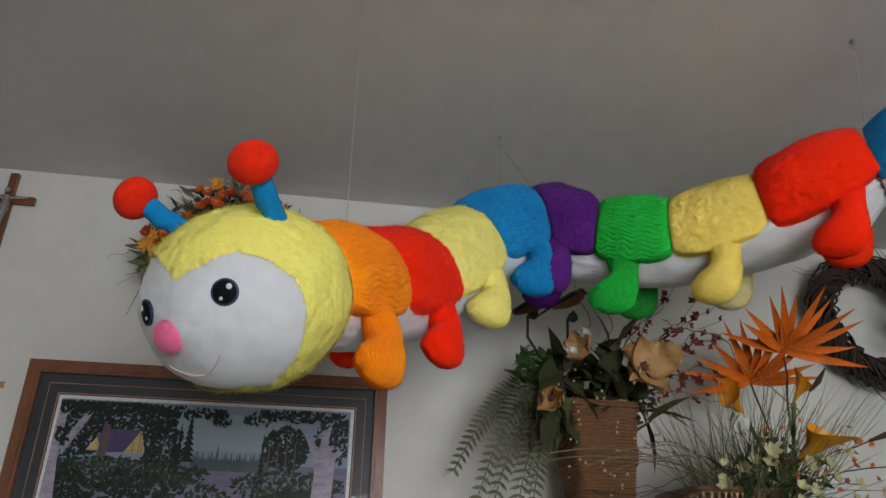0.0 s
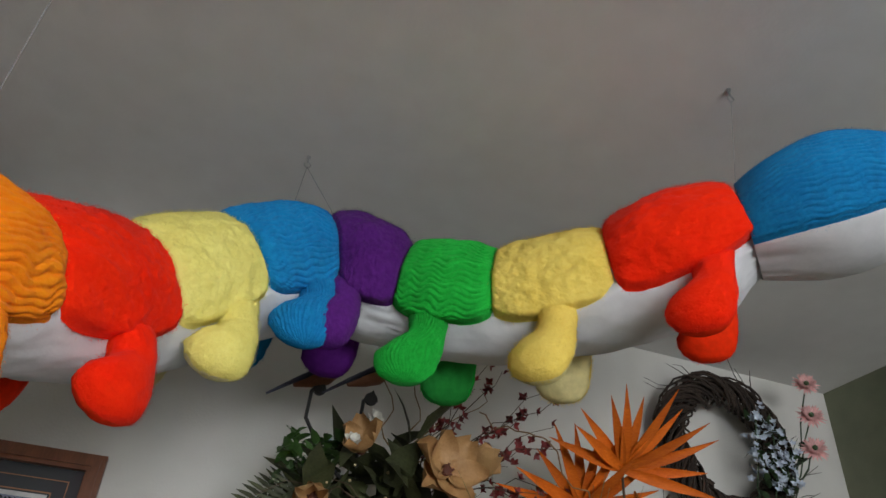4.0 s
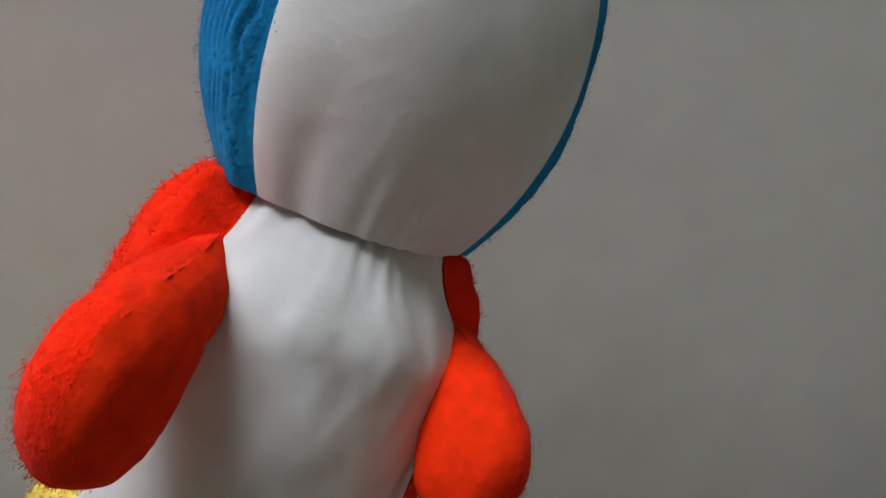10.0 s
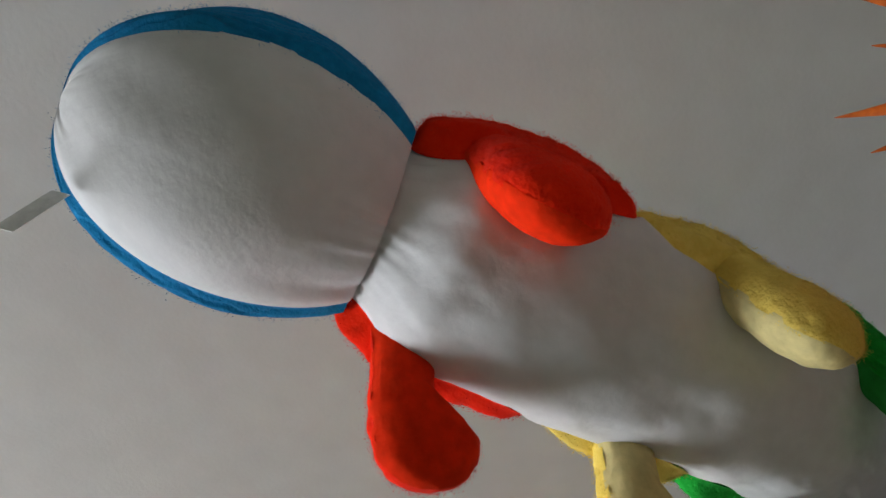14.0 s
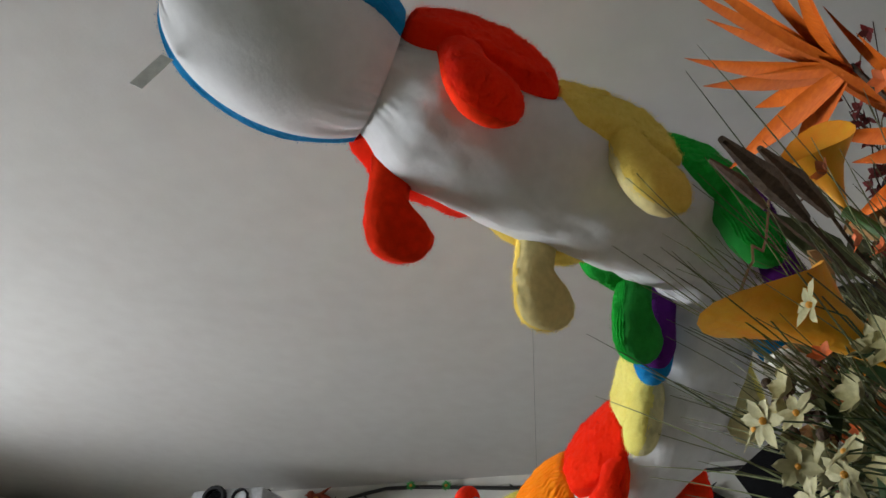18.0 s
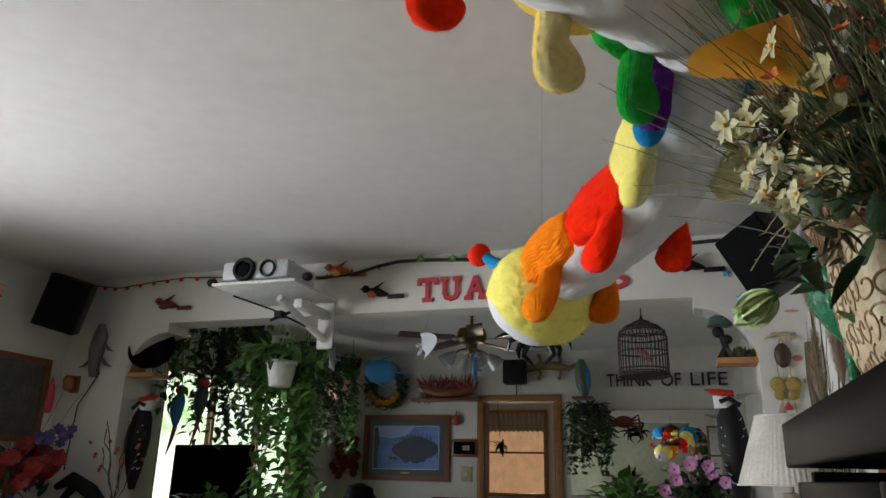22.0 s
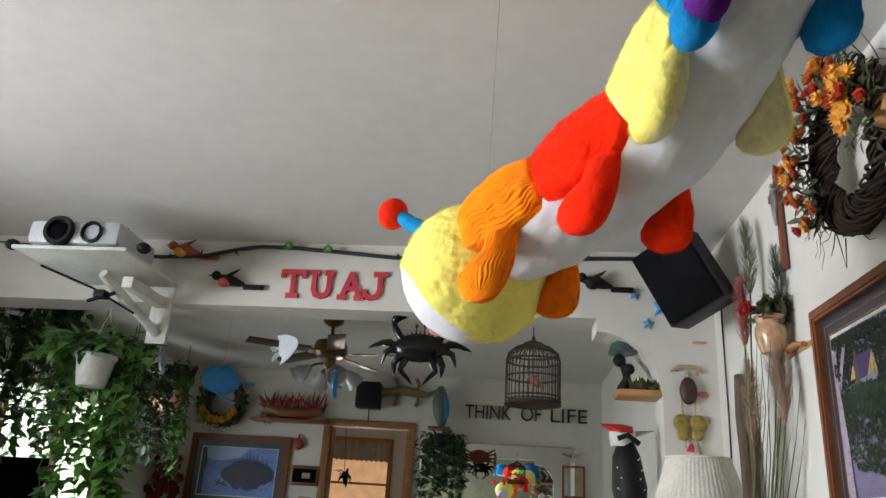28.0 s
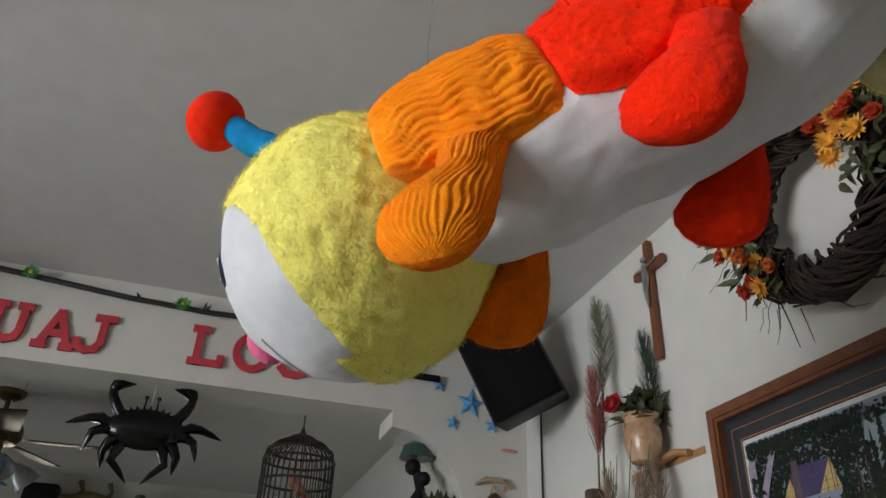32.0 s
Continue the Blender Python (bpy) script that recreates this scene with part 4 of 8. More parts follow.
wr = vine_wreath("grapevine_wreath", "dark grapevine wreath with pink and pale blue flowers on the wall", (3.665, -0.055, 2.135), 0.185, 0.05, 60, 4)
sh, sl = Shape(), Shape()
for k in range(3):
    x0 = 0.03 + 0.05 * k
    stem = curve_pts((x0, -0.08, -0.16), (x0 + 0.02, -0.10, 0.10 - 0.05 * k), 0.0, 6, 0.006)
    sl.tube(stem, 0.002, 5)
    for i in range(46):
        p = stem[2 + i % 5] + rv(0.022)
        blossom(sh, p, (rnd.uniform(-1, 1), -1, rnd.uniform(-0.3, 1)), 5, 0.012, 0.009, 0.8)
part("flower_spike", sh, M_bluefl, wr, "pale blue white flower spikes")
for x, z in ((0.225, 0.20), (0.215, 0.10), (0.20, 0.00)):
    p = Vector((x, -0.14, z))
    sl.tube(curve_pts((0.16, -0.06, -0.14), p, 0.0, 6, 0.005), 0.0022, 5)
    f = blossom(Shape(), p, (-0.5, -1, 0.3), 20, 0.040, 0.011, 0.92, 0.05, 2)
    fl = part("flower", f, M_pinkfl, wr, "pink gerbera daisy")
    part("flower_heart", Shape().ball(0.008, p + Vector((-0.004, -0.008, 0.003)), segs=10), M_leafd, fl)
for _ in range(70):
    spray(sl, (rnd.uniform(0.05, 0.2), -0.08, rnd.uniform(-0.18, 0.08)), 1, 0.02, 0.05, 0.02)
part("foliage", sl, M_leafd, wr, "dark green leaves and stems")

# ---- crucifix ----
cx = thing("wall_crucifix", "dark wooden wall crucifix with a small metal figure", "crucifix", pose(0.920, -0.014, 2.235))
part("cross", Shape().box(0.024, 0.016, 0.365, bevel=0.002).box(0.062, 0.0156, 0.024, (-0.043, 0, 0.095), 0.002).box(0.062, 0.0156, 0.024, (0.043, 0, 0.095), 0.002), M_cherry, cx, smooth=False)
part("figure", Shape().tube([(0, -0.016, 0.10), (0.003, -0.018, 0.06), (-0.002, -0.018, 0.02), (0.002, -0.016, -0.03)], [0.010, 0.011, 0.008, 0.004], 8)
     .tube([(-0.055, -0.012, 0.102), (0, -0.016, 0.092), (0.055, -0.012, 0.102)], 0.0038, 6).ball(0.009, (0, -0.018, 0.118)), M_steel, cx, "plain grey metal figure")

# ---- corner shelf with a speckled pot ----
M_pine = material("pine", (0.48, 0.25, 0.10), 0.45, dark=(0.36, 0.17, 0.06), scale=6, stretch=(8, 1, 1), bump=0.08)
shf = thing("wall_shelf", "small half-round pine wall shelf", "shelf", pose(0.875, 0, 1.775))
o = [(0.165 * math.cos(radians(a)), -0.165 * math.sin(radians(a))) for a in range(0, 181, 12)]
part("board", Shape().prism([(x, z) for x, z in o], 0.018, pose(0, -0.002, 0, 90, 0, 0) @ Matrix()), M_pine, shf, smooth=False)
part("rail", Shape().tube([(0.02, -0.03, 0.01), (0.07, -0.02, 0.022), (0.12, -0.012, 0.012)], 0.012, 8, 0.7), M_pine, shf)
M_ceramic = material("speckled_ceramic", (0.55, 0.36, 0.22), 0.25, dark=(0.32, 0.16, 0.08), scale=45, coat=0.5, bump=0.02)
pot = thing("flower_pot", "glazed speckled tan pot with a red rose and greenery", "flower pot", pose(0.885, -0.068, 1.776))
part("pot", Shape().lathe([(0.028, 0), (0.034, 0.004), (0.040, 0.02), (0.050, 0.06), (0.048, 0.085), (0.040, 0.10), (0.046, 0.118), (0.050, 0.124), (0.044, 0.122), (0.035, 0.10)], 24), M_ceramic, pot)
part("foliage", spray(Shape(), (0, 0, 0.14), 120, 0.035, 0.05, 0.022, 0.5), M_leafb, pot)
part("rose", blossom(blossom(Shape(), (-0.030, -0.045, 0.150), (0.3, -0.9, 0.2), 8, 0.040, 0.038, 0.75, -0.4, 3), (-0.05, -0.02, 0.16), (-0.8, -0.5, 0.3), 6, 0.022, 0.024, 0.6, -0.4, 2), material("rose_red", (0.55, 0.012, 0.012), 0.6), pot)

# ---- pampas and driftwood in the corner ----
vase = thing("floor_vase", "tall floor vase with dried pampas plumes in the corner", "vase", pose(0.68, -0.115, 0))
part("vase_body", Shape().lathe([(0.05, 0), (0.06, 0.05), (0.062, 0.3), (0.05, 0.6), (0.04, 0.8), (0.045, 0.9), (0.04, 0.89)], 24), material("vase_clay", (0.16, 0.09, 0.05), 0.5), vase)
_plumes = [(0.00, 0.06, 2.17, "grey", 0.26, 0.030), (0.02, 0.02, 1.95, "red", 0.22, 0.026), (0.16, 0.06, 1.80, "brown", 0.26, 0.030), (0.19, 0.09, 1.97, "green", 0.30, 0.026), (0.10, 0.0, 1.62, "brown", 0.24, 0.028), (0.24, 0.05, 1.66, "brown", 0.22, 0.022)]
M_plume = {"grey": material("plume_grey", (0.17, 0.17, 0.11), 0.95), "red": material("plume_red", (0.34, 0.09, 0.075), 0.95), "brown": material("plume_brown", (0.34, 0.23, 0.16), 0.95), "green": material("plume_green", (0.045, 0.07, 0.045), 0.95)}
for px, py, pz, col, ln, rad in _plumes:
    top = Vector((px, py, pz))
    part("stalk", Shape().tube(curve_pts((0, 0, 0.8), top - Vector((0, 0, ln / 2)), 0.0, 6, 0.006), 0.003, 5), M_grass, vase)
    h = Shape()
    for _ in range(620):
        u = rnd.random()
        c = top + Vector((0.01 * math.sin(u * 4), 0, ln * (u - 0.5)))
        d = rv()
        d.z = abs(d.z) * 0.8 + 0.9
        w = rad * math.sin(math.pi * (0.12 + 0.83 * u)) ** 0.7
        side = Vector((d.x, d.y, 0)).normalized()
        h.leaf(c + side * w * 0.3, side * w + Vector((0, 0, 0.03)), side, 0.050, 0.0040, 0.1, 1)
    part("plume", h, M_plume[col], vase, f"dried {col} plume")
for k in range(16):
    top = Vector((rnd.uniform(-0.05, 0.34), rnd.uniform(-0.04, 0.12), rnd.uniform(1.5, 1.85)))
    part("stalk", Shape().tube(curve_pts((0, 0, 0.8), top, 0.0, 6, 0.01), [0.0035, 0.003, 0.003, 0.0025, 0.002, 0.0015, 0.001], 5), M_grass, vase)
dw = Shape()
for k, (dx, top, r0) in enumerate(((0.05, 1.74, 0.024), (0.10, 1.60, 0.018))):
    p = curve_pts((dx, 0, 0.82), (dx - 0.03, 0.0, top), 0.0, 7, 0.012)
    dw.tube(p, [r0 * (1 + 0.15 * math.sin(i * 2.2)) for i in range(8)], 10)
part("driftwood", dw, material("driftwood", (0.13, 0.09, 0.06), 0.9, dark=(0.05, 0.035, 0.025), scale=18, stretch=(1, 1, 0.3), bump=0.8, bump_scale=60), vase, "weathered grey brown wood")


# ---- loudspeakers near the ceiling ----
def loudspeaker(label, m):
    sp = thing("loudspeaker", label, "loudspeaker", m, "wall loudspeakers")
    part("cabinet", Shape().box(0.25, 0.20, 0.33, bevel=0.006), M_black, sp)
    part("grille", Shape().box(0.235, 0.012, 0.315, (0, -0.108, 0), 0.005), material("speaker_cloth", (0.008, 0.008, 0.009), 0.95, bump=0.4, bump_scale=700, spec=0.1), sp)
    part("bracket", Shape().tube([(0, 0.10, 0.0), (0, 0.16, 0.03), (0.0, 0.22, 0.03)], 0.010, 8).box(0.06, 0.008, 0.10, (0, 0.222, 0.03)), M_steel, sp)
    return sp


loudspeaker("black loudspeaker tilted down from the corner bracket", pose(0.34, -0.20, 2.205, 12, -24, 52))
loudspeaker("black loudspeaker tilted down beside the desk corner", pose(0.30, SY + 0.24, 2.20, 14, 14, 128))
single("speaker_cable", Shape().tube([(0.16, -0.012, 2.2), (0.15, -0.010, 2.0), (0.15, -0.010, 1.7), (0.13, -0.010, 1.3)], 0.004, 6), M_black, "black speaker cable down the wall", "cable")

# ---- black glass-door cabinet ----
M_cab = material("black_lacquer", (0.004, 0.004, 0.0045), 0.5, bump=0.05, bump_scale=200, spec=0.02)
M_hide = material("black_leather", (0.0045, 0.0045, 0.006), 0.55, bump=0.25, bump_scale=160, spec=0.06)
M_dglass = material("smoked_glass", (0.006, 0.006, 0.007), 0.06, bump=0, spec=0.006)
cab = thing("glass_cabinet", "tall black cabinet with smoked glass doors against the wall", "cabinet", pose(3.02, -0.235, 0))
part("top", Shape().box(1.26, 0.43, 0.075, (0, 0, 1.2705), 0.004), M_cab, cab, "thick black top")
part("side_panel", Shape().box(0.03, 0.38, 1.225, (-0.612, 0.012, 0.615), 0.003), M_cab, cab)
part("side_panel", Shape().box(0.03, 0.38, 1.225, (0.612, 0.012, 0.615), 0.003), M_cab, cab)
part("back_panel", Shape().box(1.194, 0.012, 1.225, (0, 0.19, 0.615)), M_cab, cab)
for z in (0.06, 0.45, 0.85):
    part("shelf", Shape().box(1.192, 0.34, 0.02, (0, 0.01, z)), M_cab, cab)
for s in (-1, 1):
    d = part("door", Shape().box(0.036, 0.022, 1.22, (s * 0.609, -0.19, 0.60), 0.003).box(0.03, 0.022, 1.22, (s * 0.03, -0.19, 0.60), 0.003)
             .box(0.546, 0.022, 0.03, (s * 0.318, -0.19, 1.195), 0.003).box(0.546, 0.022, 0.03, (s * 0.318, -0.19, 0.005 + 0.015), 0.003), M_cab, cab, "black framed door")
    part("pane", Shape().box(0.544, 0.006, 1.14, (s * 0.318, -0.19, 0.6075)), M_dglass, d, "dark smoked glass")
    part("hinge", Shape().box(0.02, 0.014, 0.035, (s * 0.60, -0.204, 1.14), 0.002), M_steel, d)

# ---- rope vase with magnolias ----
M_rope = material("jute_rope", (0.26, 0.12, 0.05), 0.9, dark=(0.13, 0.055, 0.022), scale=60, stretch=(1, 1, 3), bump=0.6, bump_scale=220)
rv1 = thing("rope_vase", "square tapered vase wound with brown jute rope, full of silk magnolias", "vase", pose(2.600, -0.250, 1.308))


def rope_coil(h, half, r=0.0042):
    """One turn of rope round the square vase."""
    c, n = 0.014, 4
    pts = []
    for q in range(4):
        for i in range(n):
            a = math.pi / 2 * (q + i / (n - 1))
            s = ((1, 1), (-1, 1), (-1, -1), (1, -1))[q]
            pts.append((s[0] * (half - c) + c * math.cos(a), s[1] * (half - c) + c * math.sin(a), h))
    return pts + [pts[0]]


part("vase_core", Shape().lathe([(0.064, 0), (0.104, 0.44), (0.098, 0.44), (0.06, 0.02)], 4, m=pose(0, 0, 0, 0, 0, 45)), M_rope, rv1, smooth=False)
for i in range(54):
    h = 0.004 + i * 0.0082
    half = 0.052 + 0.036 * h / 0.44 + (0.004 if 0.29 < h < 0.325 or h > 0.43 else 0)
    part("rope_turn", Shape().tube(rope_coil(h, half), 0.0043, 6), M_rope, rv1)
sh = Shape()
spray(sh, (0, 0, 0.50), 70, 0.10, 0.13, 0.055, 0.3)
spray(sh, (-0.12, -0.05, 0.44), 26, 0.05, 0.11, 0.06, -0.2)
spray(sh, (0.10, -0.05, 0.43), 18, 0.04, 0.14, 0.04, -0.3)
part("foliage", sh, M_leafb, rv1, "leathery dull green magnolia leaves")
sh = spray(Shape(), (-0.16, -0.04, 0.53), 90, 0.05, 0.035, 0.024, 0.4)
part("small_foliage", sh, M_leaf, rv1, "bright green small leaves")
def round_petal(at, d, n, length, width, cup):
    """A broad petal with a rounded end, hollowed like a spoon."""
    d, v, f, rows, cols = Vector(d).normalized(), [], [], 9, 7
    side = d.cross(Vector(n)).normalized()
    up = side.cross(d).normalized()
    for i in range(rows):
        t = i / (rows - 1)
        w = width * 0.5 * max(0.10, math.sin(math.pi * min(0.985, 0.06 + 0.94 * t ** 0.85))) ** 0.62
        for j in range(cols):
            c = 2 * j / (cols - 1) - 1
            h = cup * length * (0.55 * c * c + 0.9 * t * t - 0.25 * t) + 0.03 * length * math.sin(5 * t + 3 * c)
            v.append(Vector(at) + d * (length * (t - 0.05 * c * c * t)) + side * (w * c) + up * h)
    for i in range(rows - 1):
        for j in range(cols - 1):
            f.append((i * cols + j, i * cols + j + 1, (i + 1) * cols + j + 1, (i + 1) * cols + j))
    return Shape().add(v, f)


# place, facing, petal length, how open, petals
for at, n, ln, wide, count in (((0.085, -0.14, 0.515), (0.15, -1, 0.25), 0.088, 0.90, 6), ((-0.075, -0.12, 0.535), (-0.45, -0.8, 0.6), 0.066, 0.62, 5), ((-0.155, -0.13, 0.435), (-0.3, -1, -0.35), 0.072, 0.55, 4), ((0.165, -0.05, 0.560), (0.8, -0.4, 0.5), 0.075, 0.55, 5)):
    at, n = Vector(at), Vector(n).normalized()
    fl = part("magnolia", Shape().ball(0.011, at + n * 0.010, sz=1.3, segs=12), M_mheart, rv1, "tan silk magnolia flower")
    ax = n.orthogonal().normalized()
    ay = n.cross(ax)
    for i in range(count):
        t = 6.2832 * i / count + rnd.uniform(-0.2, 0.2)
        o = wide * rnd.uniform(0.8, 1.1)
        d = (ax * math.cos(t) + ay * math.sin(t)) * o + n * (1.05 - o)
        part("petal", round_petal(at + n * 0.002 * (i % 3), d, n, ln * rnd.uniform(0.9, 1.12), ln * rnd.uniform(0.72, 0.86), 0.34), M_mag, fl)
    for i in range(5):
        part("stamen", Shape().tube([at, at + n * 0.020 + ax * 0.012 * math.cos(i * 1.26) + ay * 0.012 * math.sin(i * 1.26)], 0.0022, 5), M_mheart, fl)
for dx, dy, dz in ((-0.06, -0.13, 0.60), (-0.10, -0.14, 0.545), (0.20, -0.06, 0.57), (0.17, -0.09, 0.53)):
    part("white_flower", blossom(Shape(), (dx, dy, dz), (0, -1, 0.4), 6, 0.022, 0.014, 0.8, -0.1, 2), M_whitefl, rv1)
sh, sb = Shape(), Shape()
for _ in range(17):
    e = Vector((rnd.uniform(0.16, 0.42), rnd.uniform(-0.12, 0.06), rnd.uniform(0.44, 0.84)))
    p = curve_pts((0.04, 0, 0.46), e, -0.03, 8, 0.014)
    sh.tube(p, [0.0018 * (1 - 0.08 * i) for i in range(9)], 5)
    for q in p[3:]:
        for _k in range(2):
            if rnd.random() < 0.75:
                blossom(sb, q + rv(0.014), rv() + Vector((0, -0.6, 0.2)), 4, 0.014, 0.010, 0.7, -0.1)
tagged(part("berry_twig", sh, M_twig, rv1), kind="stuff")
part("red_blossoms", sb, M_redfl, rv1, "small dark red blossoms")
sh = Shape()
for e in ((0.10, 0.02, 0.88), (0.26, 0.05, 0.80), (-0.02, 0.03, 0.86), (0.20, -0.02, 0.92)):
    p = [Vector((0.03, 0, 0.5)).lerp(Vector(e), i / 13) + Vector((0.022 * math.sin(i * 1.1 + e[0] * 9), 0.02 * math.cos(i * 0.9), 0)) for i in range(14)]
    sh.tube(p, [0.0022 - 0.00011 * i for i in range(14)], 5)
part("curly_twigs", sh, material("willow_tan", (0.25, 0.16, 0.07), 0.8), rv1, "curly tan willow twigs")
# fern fronds that hang beside the vase
for k, (ex, ez, bow) in enumerate(((-0.36, 0.28, 0.10), (-0.29, 0.10, 0.13), (-0.24, 0.04, 0.12), (-0.19, 0.12, 0.10), (-0.33, 0.18, 0.12))):
    sh = Shape()
    p = curve_pts((-0.08, -0.02, 0.47), (ex, 0.08 - 0.03 * k, ez), -bow, 16)
    sh.tube(p, 0.0016, 5)
    for i in [2 + 0.5 * q for q in range(29)]:
        t = (p[min(int(i) + 1, 16)] - p[int(i) - 1]).normalized()
        for s in (-1, 1):
            side = t.cross(Vector((0, 1, 0))) * s
            sh.leaf(p[int(i)].lerp(p[min(16, int(i) + 1)], i % 1), side + t * 0.55, (0, -1, 0), 0.060 * (1.15 - i / 20), 0.0095, 0.15, 3)
    part("fern_frond", sh, M_leafb, rv1, "olive fern frond")
sh = Shape()
for k in range(9):
    e = Vector((rnd.uniform(-0.34, -0.02), -0.08, rnd.uniform(0.05, 0.4)))
    twigs(sh, (-0.05, -0.06, 0.46), [e], 0.0012, 0.01, -0.06)
for k in range(4):
    e = Vector((rnd.uniform(0.2, 0.5), -0.10, rnd.uniform(0.20, 0.30)))
    p = curve_pts((-0.06, -0.1, 0.22), e, 0.02, 10, 0.008)
    sh.tube(p, 0.0009, 4)
part("hanging_twigs", sh, M_twig, rv1)
sb = Shape()
for _ in range(46):
    sb.ball(rnd.uniform(0.0025, 0.0045), (rnd.uniform(-0.14, 0.16), -0.11 - rnd.random() * 0.03, rnd.uniform(0.16, 0.52)), segs=6)
part("gold_beads", sb, material("bead_gold", (0.55, 0.42, 0.22), 0.4), rv1, "small gold beads on wires")

# metal scroll stand with two birds, stuck into the vase
M_iron = material("black_iron", (0.02, 0.018, 0.016), 0.5, bump=0.2)
M_bird_o, M_bird_b = material("bird_rust", (0.24, 0.08, 0.03), 0.6, scale=30), material("bird_blue_black", (0.022, 0.022, 0.05), 0.5, scale=30)
stand = thing("bird_ornament", "black iron scroll stake with two painted birds", "ornament", pose(2.560, -0.235, 1.80))
for k, (bx, bz, s) in enumerate(((0.0, 0.26, 1), (-0.115, 0.235, 1))):
    rod = [Vector((0.0 + 0.02 * k, 0, -0.02)), Vector((bx * 0.6 - 0.01, 0, 0.06)), Vector((bx - 0.015, 0, 0.14)), Vector((bx - 0.012, 0, 0.20)), Vector((bx + 0.008, 0, 0.225)), Vector((bx + 0.016, 0, 0.205)), Vector((bx + 0.004, 0, 0.195))]
    part("scroll", Shape().tube(rod, 0.0042, 8).lathe([(0.014, -0.004), (0.015, 0), (0.014, 0.004)], 16, m=pose(bx + 0.004, 0, 0.207, 90, 0, 0)), M_iron, stand)
    b = part("bird", Shape().tube([(bx - 0.052, 0, bz - 0.030), (bx - 0.02, 0, bz - 0.012), (bx + 0.012, 0, bz + 0.004), (bx + 0.03, 0, bz + 0.018), (bx + 0.042, 0, bz + 0.028)], [0.005, 0.017, 0.021, 0.016, 0.004], 12), M_bird_o, stand, "painted wooden bird")
    part("wing", Shape().tube([(bx - 0.105, -0.004, bz - 0.062), (bx - 0.05, -0.010, bz - 0.022), (bx, -0.013, bz + 0.008), (bx + 0.02, -0.01, bz + 0.016)], [0.003, 0.007, 0.014, 0.006], 8, 0.6), M_bird_b, b)
    part("head", Shape().ball(0.0125, (bx + 0.034, 0, bz + 0.024), segs=14).lathe([(0.004, 0), (0.0005, 0.014)], 8, m=pose(bx + 0.045, 0, bz + 0.024, 0, 90, 0)), M_bird_b, b)

# ---- embossed planter with palms, callas, grass ----
M_plant = material("embossed_beige", (0.50, 0.42, 0.28), 0.55, dark=(0.34, 0.25, 0.14), scale=10, bump=0.2)
M_copper = material("antique_copper", (0.30, 0.16, 0.09), 0.35, 0.7, scale=25, bump=0.3)
pln = thing("planter", "beige embossed planter with copper rim, full of silk flowers", "planter", pose(2.965, -0.305, 1.308))
PX, PY = -0.077, -0.010
POT = [(0.0, 0.070), (0.006, 0.078), (0.030, 0.091), (0.065, 0.102), (0.105, 0.109), (0.140, 0.112), (0.168, 0.112)]


def pot_half(z):
    """Half the width of the square pot at a height."""
    for (z0, h0), (z1, h1) in zip(POT, POT[1:]):
        if z <= z1:
            return h0 + (h1 - h0) * max(0.0, z - z0) / (z1 - z0)
    return POT[-1][1]


def pot_point(a, z, grow=0.0):
    """On the rounded square of the pot's wall, at angle a and height z."""
    h = pot_half(z) + grow
    c, q = math.cos(a), math.sin(a)
    r = h / (abs(c) ** 7 + abs(q) ** 7) ** (1 / 7)
    return (PX + r * c, PY + r * q, z)


def pot_ring(profile, segs=72):
    v = [pot_point(2 * math.pi * k / segs, z, g) for z, g in profile for k in range(segs)]
    f = [(i * segs + k, i * segs + (k + 1) % segs, (i + 1) * segs + (k + 1) % segs, (i + 1) * segs + k) for i in range(len(profile) - 1) for k in range(segs)]
    return Shape().add(v, f)


part("pot", pot_ring([(0.0, -0.06), (0.0, 0)] + [(0.168 * k / 14, 0) for k in range(1, 15)] + [(0.168, -0.012), (0.10, -0.014), (0.10, -0.10)]), M_plant, pln)
part("foot", pot_ring([(0.001, 0.001), (0.001, 0.005), (0.010, 0.005), (0.012, 0.001)]), M_copper, pln)
M_glaze = material("brown_glaze", (0.26, 0.15, 0.065), 0.4, dark=(0.18, 0.095, 0.04), scale=30, bump=0.2)
for k in range(112):
    a, h, s = 2 * math.pi * k / 28 + 0.11 * (k // 28), 0.026 + 0.038 * (k // 28), 1 if k % 2 else -1
    pts = []
    for i in range(18):
        u = i / 17
        sp, rr_ = 6.4 * u + 1.7 * k, 0.019 * (1 - 0.8 * u)
        pts.append(pot_point(a + s * rr_ * math.cos(sp) / 0.115, min(0.160, max(0.008, h + rr_ * math.sin(sp))), -0.0003))
    part("scroll", Shape().tube(pts, 0.0017, 5), M_glaze, pln)
part("rim", pot_ring([(0.168, 0.000), (0.165, 0.004), (0.170, 0.008), (0.177, 0.006), (0.178, 0.001)]), M_copper, pln, "lower copper rim band")
part("rim", pot_ring([(0.218, 0.004), (0.216, 0.011), (0.222, 0.015), (0.229, 0.012), (0.230, 0.005)]), M_copper, pln, "upper copper rim band")
for k in range(56):
    a = 2 * math.pi * k / 56
    pts = [pot_point(a + 0.068 * math.cos(t) * (1 + 0.3 * math.sin(2 * t)), 0.197 + 0.021 * math.sin(t), 0.004 + 0.10 * (0.021 + 0.021 * math.sin(t))) for t in np.linspace(0, 6.2832, 13)]
    part("rim_ring", Shape().tube(pts, 0.0030, 5), M_copper, pln)


